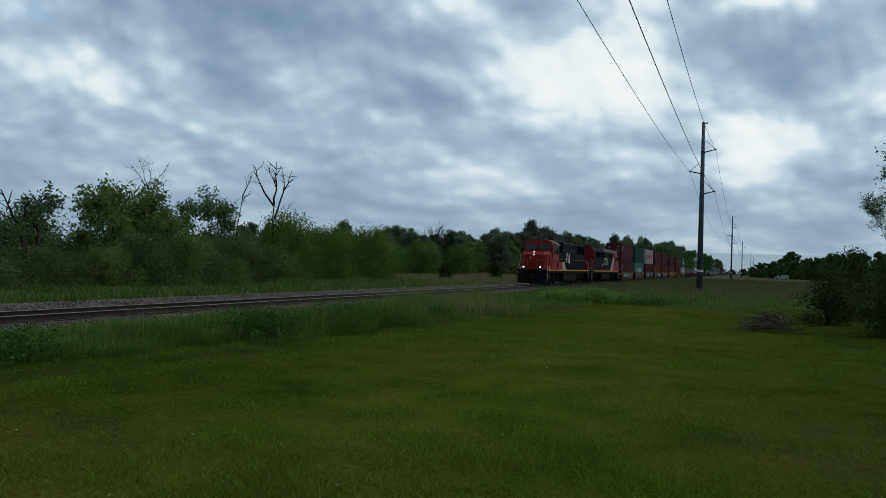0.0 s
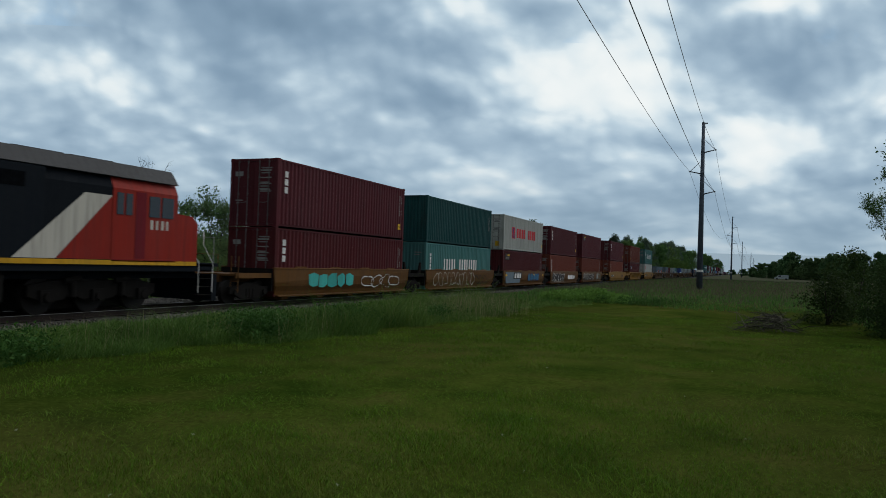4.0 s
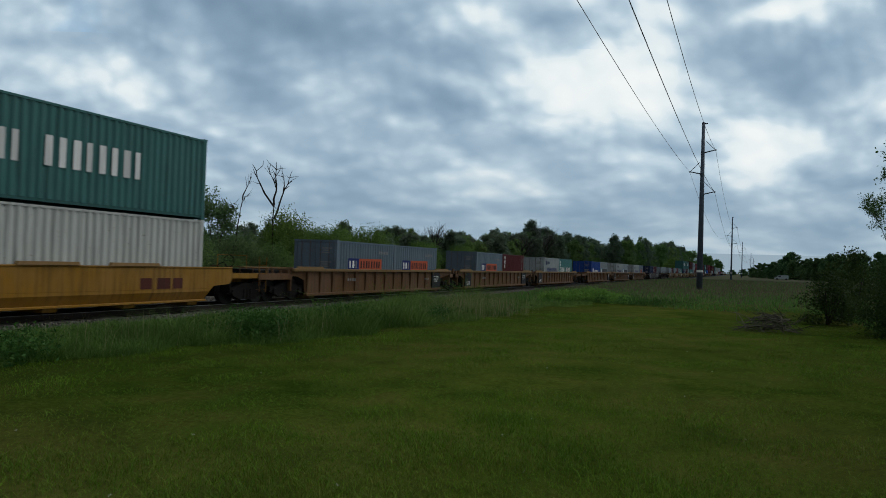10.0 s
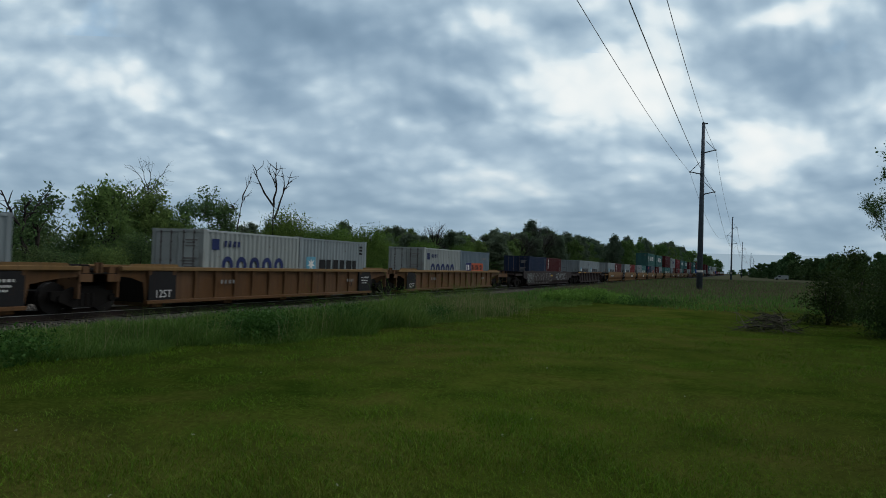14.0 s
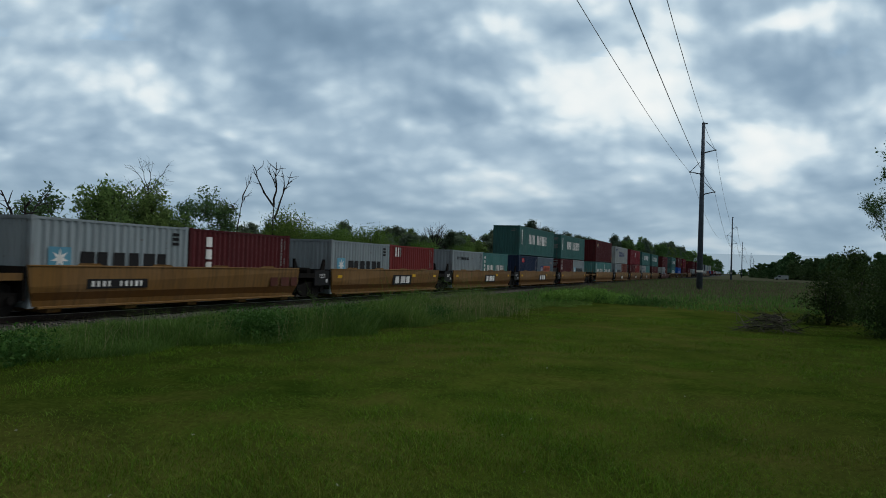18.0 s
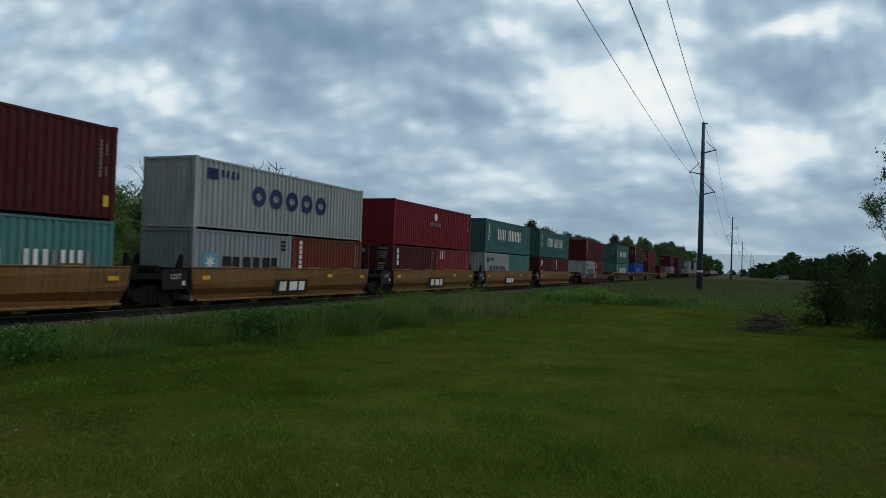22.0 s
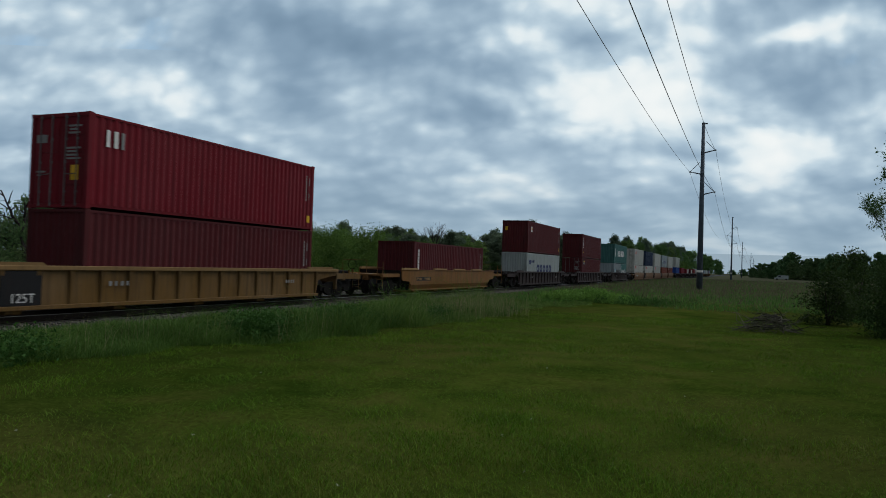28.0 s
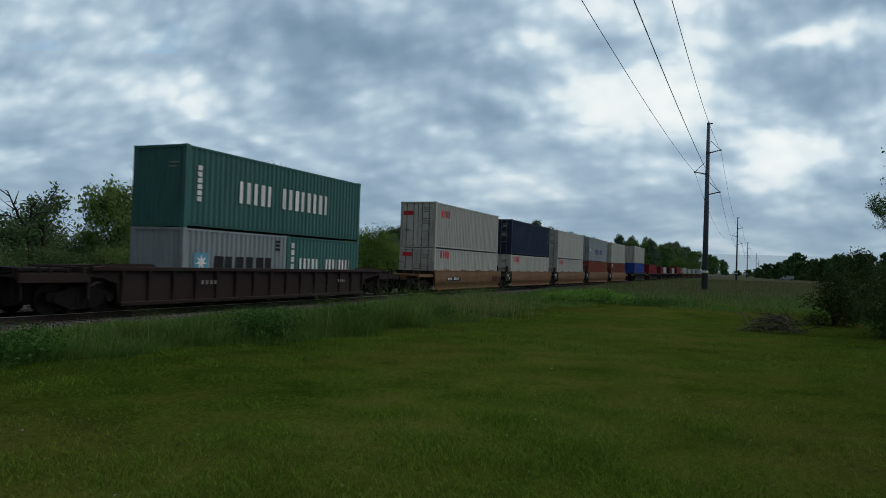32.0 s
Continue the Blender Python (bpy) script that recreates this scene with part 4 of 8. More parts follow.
    for k in range(16):
        lists[k % 2].append((-52 + 1.15 * k + random.uniform(-1.5, 1.5), 318 + 13 * k, random.uniform(0, 360), 1.75 + 0.02 * k + random.uniform(-0.1, 0.15), 1.0))
    lists[1] += [(-62, 760, 140, 2.8, 1.15), (-52, 1180, 100, 3.6, 0.95), (-62, 1230, 10, 3.8, 1.0), (-42, 1300, 60, 3.4, 0.9), (-56, 1205, 40, 3.8, 1.0)]
    lists[2] += [(-70 - random.uniform(0, 20), 70 + 10 * k, random.uniform(0, 360), random.uniform(0.75, 0.85) + 0.03 * k, 1.0) for k in range(15)]
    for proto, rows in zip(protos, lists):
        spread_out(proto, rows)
    bare = make_tree("bare_tree", "leafless grey-brown tree rising above the tree line", 61, 15.5, 14.0, None, 0.50, 3, 4, gnarl=0.08, spread=0.45, bark=DEADWOOD, group="distant tree line")
    spread_out(bare, [(-48, 181, 0, 0.92, 1), (-66, 205, 90, 0.75, 1.0), (-52, 139, 30, 0.6, 0.95), (-50, 115, 200, 0.6, 1.05), (-50, 167, 80, 0.7, 0.95)])
    lime = make_shrub("shrub", "bright yellow-green bush far along the track", 45, 6.0, 12.0, LEAF_LIGHT, 90, 40, 0.3)
    spread_out(lime, [(-28.0, 331, 0, 1, 1.4)])
    right = make_wood("tree", "dark green tree in the wood across the field", 57, 12.0, 16.0, LEAF_DARK, 220, 40, 0.42, "wood across the field")
    spread_out(right, [(9.5, 430, 0, 0.72, 1.0), (20.5, 385, 60, 1.0, 1.15), (27.8, 352, 120, 0.95, 0.9), (33, 330, 200, 0.98, 1.0), (14, 410, 40, 0.8, 0.95), (24, 372, 300, 0.95, 0.85), (30, 345, 10, 0.9, 0.95), (40, 318, 80, 1.0, 1.0), (46, 300, 180, 1.0, 1.0),
                       (17, 398, 220, 0.85, 1.0), (37, 340, 20, 1.0, 1.0), (52, 310, 60, 1.1, 1.0), (5, 470, 30, 0.6, 0.9), (0, 700, 10, 0.7, 0.8), (-12, 900, 10, 0.8, 0.7), (-28, 1000, 10, 0.8, 0.8)])
    bush = make_shrub("shrub", "large dark green bush at the edge of the lawn", 47, 3.3, 4.0, LEAF_DEEP, 260, 120, 0.05)
    spread_out(bush, [(5.75, 28.6, 0, 0.90, 1.05), (7.1, 30.2, 120, 1.05, 1.2)])
    small = make_shrub("shrub", "small dark sapling bush in the rough grass", 48, 2.6, 1.7, LEAF_DEEP, 70, 50, 0.07)
    spread_out(small, [(3.3, 34.0, 0, 1, 0.85), (4.6, 38.0, 200, 1.1, 1.1)])
    lone = make_shrub("shrub", "small dark bush standing in the dry verge behind the track", 49, 2.1, 1.5, LEAF_DEEP, 60, 50, 0.08, group=WOOD_LINE)
    spread_out(lone, [(-31, 75.0, 0, 1, 1.0), (-31, 92.5, 160, 1.15, 0.95)])
    young = make_tree("tree", "tall thin tree with sparse dark leaves at the lawn's edge", 71, 10.5, 3.6, LEAF_DARK, 0.10, 1, 3, 12, 0.075, 0.16, spread=0.7, gnarl=0.1, clear=0.3)
    spread_out(young, [(5.35, 34.0, 0, 0.56, 1), (6.75, 34.5, 140, 0.9, 1)])


build_trees()


# ---- grasses ----
def blades(rng, xs, ys, zs, heights, widths, bend=0.35, sway=0.0):
    """One bent blade of two pieces for each place."""
    m = len(xs)
    ang = rng.uniform(0, 6.28, m)
    dx, dy = np.cos(ang), np.sin(ang)
    tip = rng.normal(0, 1, (m, 2)) * bend * heights[:, None]
    tip[:, 1] += 0.35 * sway * heights
    base = np.stack([xs, ys, zs], 1)
    wv = np.stack([dx * widths, dy * widths, np.zeros(m)], 1)
    mid = base + np.stack([tip[:, 0] * 0.3, tip[:, 1] * 0.3, heights * 0.58], 1)
    top = base + np.stack([tip[:, 0], tip[:, 1], heights], 1)
    v = np.stack([base - wv, base + wv, mid + wv * 0.7, mid - wv * 0.7, top], 1).reshape(-1, 3)
    k = 5 * np.arange(m)[:, None]
    f = np.concatenate([np.stack([k + 0, k + 1, k + 2], 2)[:, 0], np.stack([k + 0, k + 2, k + 3], 2)[:, 0], np.stack([k + 3, k + 2, k + 4], 2)[:, 0]])
    return v, f


def patchy(x, y, scale, seed):
    return np.array([noise.noise(Vector((a * scale, b * scale, seed))) for a, b in zip(x, y)])


def tall_edge(y):
    """x of the mowing edge along the rough grass by the railway."""
    return 0.28 * np.sin(1.9 * y) + 0.22 * np.sin(0.83 * y + 1) + np.interp(y, [0, 9.3, 16.0, 22.0, 27.5, 31.0, 40.0], [-13.0, -11.4, -9.7, -9.2, -8.6, -9.6, -8.0])


def build_grass():
    rng = np.random.default_rng(9)
    # lawn: dense and fine near the eye, thinning out with distance
    n = 300000
    ang = np.radians(YAW) + rng.uniform(-0.62, 0.62, n)
    d = 4.6 + 28 * rng.random(n) ** 1.38
    x, y = -np.sin(ang) * d, np.cos(ang) * d
    keep = x > tall_edge(y) - 0.3
    x, y, d = x[keep], y[keep], d[keep]
    tuft = patchy(x, y, 0.9, 4.0)
    h = (0.030 + 0.045 * rng.random(len(x)) ** 1.6) * (1 + 0.9 * np.clip(tuft, -0.4, 0.9)) * np.interp(d, [5, 9, 14], [1.5, 1.2, 1.0])
    # and thinner all round the place, out of the way
    xr, yr = rng.uniform(-10, 16, 90000), rng.uniform(-12, 32, 90000)
    far = (xr > tall_edge(yr) - 0.3) & ~((np.hypot(xr, yr) > 4.6) & (np.abs(np.arctan2(-xr, yr) - np.radians(YAW)) < 0.62))
    x, y = np.concatenate([x, xr[far]]), np.concatenate([y, yr[far]])
    d, h = np.hypot(x, y), np.concatenate([h, rng.uniform(0.03, 0.06, far.sum())])
    # worn yellowish blades come in random patches, with their share highest mid-lawn
    worn = rng.random(len(x)) < np.clip(0.24 - 0.006 * (x + 2.0) ** 2 + 1.0 * patchy(x, y, 0.28, 5.0), 0.05, 0.8)
    for nm, lab, sel, mt in (("lawn_grass", "short mown green grass", ~worn, BLADE), ("dry_lawn_grass", "worn yellowish patches in the mown grass", worn, TURF_DRY)):
        v, f = blades(rng, x[sel], y[sel], np.full(sel.sum(), -0.02), h[sel], 0.0024 + 0.00024 * d[sel], 0.7)
        thing(nm, lab, "grass", kind="stuff", data=triangles(nm, v, f, mt))
    # rough grass between lawn and ballast, in leaning tufts
    n = 150000
    y = 3 + 62 * rng.random(n) ** 1.25
    e = tall_edge(y)
    x = e + (-16.5 - e) * rng.random(n) ** 1.1
    p = patchy(x, y, 0.45, 8.0)
    q = patchy(x, y, 1.5, 2.0)
    h = (0.16 + 0.40 * rng.random(n) ** 1.4) * (1 + 1.2 * np.clip(p, -0.55, 0.9))
    for cx, cy, r, k in ((-10.7, 20.0, 2.2, 0.75), (-9.8, 28.5, 1.8, 1.2), (-12.5, 13.0, 2.4, 0.45), (-12.3, 9.6, 1.4, 0.5), (-11.6, 25.0, 1.6, 0.5)):
        h *= 1 + k * np.exp(-((x - cx) ** 2 + (y - cy) ** 2) / (2 * r * r))
    h *= np.clip((e - x) / 1.0 + 0.30, 0.30, 1) * (1 + 1.35 * q)
    cap = np.interp(x, [-17, -16.2, -15, -13, -11, -9], [0.05, 0.13, 0.25, 0.42, 0.78, 1.0]) * (0.6 + 0.6 * rng.random(n)) * np.clip(1 + 1.1 * p + 0.9 * q, 0.25, 2.0)
    h = 0.78 * np.minimum(h, cap)
    # a few taller stands with lower gaps between them
    h *= np.interp(y, [8, 10, 12, 14, 16, 18, 20, 21.8, 23.2, 25.5, 27.5, 29.5, 31.6, 32.4, 40], [0.95, 0.75, 0.95, 1.0, 0.9, 1.35, 1.3, 0.8, 0.36, 0.42, 0.9, 1.9, 1.9, 0.3, 0.3])
    sway = 3.6 * patchy(x, y, 0.8, 12.0)
    # share of brightened blades rises with y, plus random pale patches
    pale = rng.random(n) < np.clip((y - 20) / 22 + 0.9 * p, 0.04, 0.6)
    for nm, lab, sel, mt in (("rough_grass", "tall unmown green grass along the railway", ~pale, TALL), ("seeding_grass", "tall rough grass along the railway, its green brightened further along", pale, TALL_PALE)):
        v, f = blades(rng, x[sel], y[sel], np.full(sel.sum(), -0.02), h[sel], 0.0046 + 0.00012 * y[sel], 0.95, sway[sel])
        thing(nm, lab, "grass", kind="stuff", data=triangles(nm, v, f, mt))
    # pale seed stalks, thickest in one tuft
    n = 1250
    y = np.where(rng.random(n) < 0.55, rng.normal(27.5, 1.5, n), 9 + 22 * rng.random(n))
    x = np.where(np.abs(y - 27.5) < 3, rng.normal(-9.9, 0.9, n), tall_edge(y) - 0.4 - 3.2 * rng.random(n) ** 1.5)
    h = (0.55 + 0.60 * rng.random(n)) * np.interp(x, [-16, -13, -10], [0.45, 0.72, 1.0])
    v, f = blades(rng, x, y, np.zeros(n), h, np.full(n, 0.0035), 0.3)
    thing("seed_stalks", "pale dry grass stalks with seed heads", "grass", kind="stuff", data=triangles("seed_stalks", v, f, STRAW))
    # dry field beyond the lawn
    n = 90000
    y = 30 + 170 * rng.random(n) ** 1.5
    x = rng.uniform(-16.0, 22.0, n) * (0.75 + 0.25 * y / 60)
    keep = (x > -16.3) & ((y > 41 + 1.6 * np.sin(x * 0.7)) | (x > 4.5)) & ((x > tall_edge(np.minimum(y, 40))) | (y > 40))
    x, y = x[keep], y[keep]
    h = (0.15 + 0.28 * rng.random(len(x))) * np.interp(y, [30, 45, 60, 90], [0.6, 0.45, 0.9, 1.3]) * (1 + 0.6 * patchy(x, y, 0.12, 3.0))
    dry = rng.random(len(x)) < np.interp(y, [44, 75], [0.05, 0.75])
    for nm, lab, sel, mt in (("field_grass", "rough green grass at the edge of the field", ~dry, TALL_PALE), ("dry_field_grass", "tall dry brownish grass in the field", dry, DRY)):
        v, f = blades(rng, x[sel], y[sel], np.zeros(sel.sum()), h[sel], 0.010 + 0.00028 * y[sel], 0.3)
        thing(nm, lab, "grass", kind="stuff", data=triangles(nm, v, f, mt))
    # far verge, behind the track
    n = 80000
    y = 5 + 125 * rng.random(n) ** 1.2
    x = rng.uniform(0.0, 1.0, n) * np.interp(y, [0, 52, 64, 130], [-10.0, -10.0, -21.0, -21.0]) - 24.0
    h = (0.22 + 0.3 * rng.random(n)) * (1 + 0.7 * patchy(x, y, 0.3, 6.0)) * np.interp(x, [-30, -24], [1.2, 0.6])
    dry = rng.random(n) < np.interp(y, [40, 62, 75, 130], [0.18, 0.3, 0.75, 0.8])
    for nm, lab, sel, mt in (("verge_grass", "rough green verge behind the track", ~dry, TALL), ("dry_verge_grass", "pale dry grass in the verge behind the track", dry, VERGE)):
        v, f = blades(rng, x[sel], y[sel], np.zeros(sel.sum()), h[sel], np.full(sel.sum(), 0.014) + 0.0002 * y[sel], 0.33)
        thing(nm, lab, "grass", kind="stuff", data=triangles(nm, v, f, mt))
    # broad-leaved weeds
    c = []
    for cx, cy, rx, ry, k, hz in ((-5.0, 42.5, 2.6, 1.0, 120, 0.22), (-10.8, 14.4, 0.6, 0.9, 160, 0.42), (-12.6, 17.2, 0.9, 1.2, 60, 0.35), (-10.9, 18.6, 0.8, 1.0, 150, 0.45), (-11.4, 15.6, 0.6, 0.9, 60, 0.3), (-12.0, 8.6, 0.7, 1.0, 70, 0.3), (-10.2, 24.0, 0.5, 1.2, 50, 0.2)):
        c.append(np.stack([rng.normal(cx, rx * 0.5, k), rng.normal(cy, ry * 0.5, k), rng.uniform(0.1, hz + 0.15, k)], 1))
    v, f = leaf_cloud(rng, np.concatenate(c), 24, 0.14, 0.042)
    mx, my = rng.uniform(-11.6, -6.2, 520), rng.normal(44.5, 0.9, 520)
    mz = (0.60 + 0.12 * np.sin(2.1 * mx)) * (1 - ((mx + 8.9) / 3.0) ** 2) * np.exp(-((my - 44.5) / 1.8) ** 2) * rng.uniform(0.55, 1.0, 520)
    v2, f2 = leaf_cloud(rng, np.stack([mx, my, 0.08 + mz], 1), 14, 0.13, 0.075)
    thing("weeds", "mound of bright green broad-leaved weeds before the field", "weeds", kind="stuff", data=triangles("weeds", v2, f2, WEED_LIGHT))
    thing("weeds", "broad-leaved bright green weeds at the lawn's edge", "weeds", kind="stuff", data=triangles("weeds", v, f, WEED))


build_grass()


def build_clover():
    rng = np.random.default_rng(77)
    n = 22
    ang, d = np.radians(YAW) + rng.uniform(-0.5, 0.55, n), 5.2 + 14 * rng.random(n) ** 1.6
    v, f = leaf_cloud(rng, np.stack([-np.sin(ang) * d, np.cos(ang) * d, np.full(n, 0.055)], 1), 7, 0.008, 0.010)
    thing("clover_flowers", "tiny white clover flowers in the lawn", "flowers", kind="stuff", data=triangles("clover_flowers", v, f, plain("clover_petal", (0.32, 0.33, 0.26), 0.8)))


build_clover()


def build_brush_pile():
    rng = np.random.default_rng(21)
    pile = thing("brush_pile", "heap of cut grey branches on the lawn", "brush pile", at=pose(0.88, 27.8, 0) @ Matrix.Scale(1.02, 4))
    for k in range(110):
        b = Build()
        a, l = rng.uniform(0, 6.28), rng.uniform(0.4, 1.0)
        w = float(np.clip(rng.normal(0, 0.5), -0.8, 0.8))
        p = Vector((w, rng.normal(0, 0.35), rng.uniform(0.02, 0.58) * math.exp(-w * w * 0.9)))
        d = Vector((math.cos(a), math.sin(a) * 0.6, rng.normal(0.10, 0.26))).normalized()
        r = rng.uniform(0.008, 0.023)
        q = p + d * l * 0.5 + Vector((0, 0, rng.normal(0, 0.05)))
        b.tube(p - d * l * 0.3, q, r, r * 0.7, 5)
        b.tube(q, q + d * l * 0.45 + Vector(rng.normal(0, 0.12, 3)), r * 0.7, r * 0.3, 5)
        b.tube(p, p + d * l * 0.3 + Vector(rng.normal(0, 0.2, 3)), r * 0.5, r * 0.2, 4)
        b.v = [(x, y, max(z, 0.01)) for x, y, z in b.v]
        part("branch", b, CUT_WOOD if k % 3 else DEADWOOD, pile)


build_brush_pile()


def build_far_van():
    """A small pale van parked far off beyond the field."""
    van = thing("van", "small pale van parked far beyond the field", "van", at=pose(14.5, 330, 0.0, 0, 0, 90))
    white = PAINT["light_grey"]
    part("body", Build().prism_x([(-2.6, 0.35), (2.6, 0.35), (2.6, 1.0), (1.9, 1.15), (1.2, 1.95), (-2.5, 2.0), (-2.6, 1.9)], -0.95, 0.95), white, van)
    part("windshield", Build().prism_x([(1.93, 1.16), (1.97, 1.18), (1.27, 1.92), (1.23, 1.90)], -0.85, 0.85), GLASS, van)
    for s in (-1, 1):
        part("side_window", Build().box(min(s * 0.95, s * 0.96), max(s * 0.95, s * 0.96), 0.3, 1.2, 1.2, 1.75), GLASS, van)
        for y in (-1.7, 1.7):
            part("wheel", Build().tube((s * 0.75, y, 0.35), (s * 0.97, y, 0.35), 0.35, 0.35, 14), WHEEL, van)


build_far_van()


# ---- the train: each thing is listed with its place along the train, and moves as one with the rest ----
MOVING = []
RUN = ((0.0, 0.0), (9.0, 206.28), (13.0, 297.70), (17.0, 388.60), (32.0, 728.50))
W2 = 1.219
MESHES = {}


def shared(key, maker):
    if key not in MESHES:
        MESHES[key] = maker()
    return MESHES[key]


def on_train(ob, u, z=0.0):
    MOVING.append((ob, u, z))
    ob.matrix_basis = pose(TRACK_X, u, DECK + z)
    return ob


def corrugated_y(x_out, depth, y0, y1, z0, z1, sign, pitch=0.278):
    """A pressed wall along y whose ribs stand out to x_out; sign: the way it faces."""
    b = Build()
    n = max(1, round((y1 - y0) / pitch))
    p = (y1 - y0) / n
    prof = []
    for i in range(n):
        a = y0 + i * p
        prof += [(a, 0.0), (a + 0.26 * p, 0.0), (a + 0.50 * p, depth), (a + 0.76 * p, depth)]
    prof.append((y1, 0.0))
    v = [(x_out - sign * d, y, z) for z in (z0, z1) for y, d in prof]
    m = len(prof)
    f = [(i, i + 1, m + i + 1, m + i) if sign > 0 else (i + 1, i, m + i, m + i + 1) for i in range(m - 1)]
    b.add(v, f)
    v = [(x_out - sign * (depth + 0.02), y, z) for z in (z0, z1) for y in (y0, y1)]
    b.add(v, [(1, 0, 2, 3) if sign > 0 else (0, 1, 3, 2)])
    return b


def corrugated_x(y_out, depth, x0, x1, z0, z1, sign, pitch=0.25):
    b = corrugated_y(0, depth, x0, x1, z0, z1, 1, pitch)
    b.v = [(y, y_out + sign * x, z) for x, y, z in b.v]
    if sign > 0:
        b.f = [tuple(reversed(q)) for q in b.f]
    return b


def letters(b, y0, y1, z, h, n, gap=0.6, x=W2, lean=0.0, fill=1.0):
    """Plain bars, one for each character, along the side; fill widens them."""
    pitch = (y1 - y0) / n
    for i in range(n):
        w = fill * pitch * (0.50, 0.42, 0.56, 0.46)[(i * 7 + n) % 4]
        a = y0 + i * pitch + 0.1 * pitch
        b.prism_x([(a, z), (a + w, z), (a + w + lean * h, z + h), (a + lean * h, z + h)], x + 0.003, x + 0.008)
    return b


def rings(b, y0, y1, z, h, n, x=W2):
    """A row of plain round rings, one for each round character."""
    pitch = (y1 - y0) / n
    for i in range(n):
        c, k = y0 + (i + 0.5) * pitch, 18
        v = []
        for j in range(k):
            t = 2 * math.pi * j / k
            for r, d in ((1.0, 0.003), (1.0, 0.008), (0.45, 0.008), (0.45, 0.003)):
                v.append((x + d, c + pitch * 0.39 * r * math.cos(t), z + h / 2 + (h / 2 - (1 - r) * pitch * 0.39) * math.sin(t)))
        b.add(v, [(4 * j + q, 4 * ((j + 1) % k) + q, 4 * ((j + 1) % k) + q + 1, 4 * j + q + 1) for j in range(k) for q in range(3)])
    return b


def column(b, y0, y1, z_top, h, n, gap=0.3, x=W2):
    """Plain bars one below the other."""
    for i in range(n):
        z = z_top - i * h * (1 + gap)
        b.box(x + 0.003, x + 0.008, y0, y1, z - h, z)
    return b


def end_bars(b, rows):
    for x0, x1, z0, z1 in rows:
        b.box(x0, x1, -0.010, -0.004, z0, z1)
    return b


def islands(b):
    """The separate pieces of a Build, each as a Build of its own."""
    lead = list(range(len(b.v)))

    def root(i):
        while lead[i] != i:
            lead[i] = lead[lead[i]]
            i = lead[i]
        return i
    for q in b.f:
        for i in q[1:]:
            lead[root(i)] = root(q[0])
    groups = {}
    for q in b.f:
        groups.setdefault(root(q[0]), []).append(q)
    out = []
    for fs in groups.values():
        ids = sorted({i for q in fs for i in q})
        at = {i: k for k, i in enumerate(ids)}
        o = Build()
        o.v, o.f = [b.v[i] for i in ids], [tuple(at[i] for i in q) for q in fs]
        out.append(o)
    return out


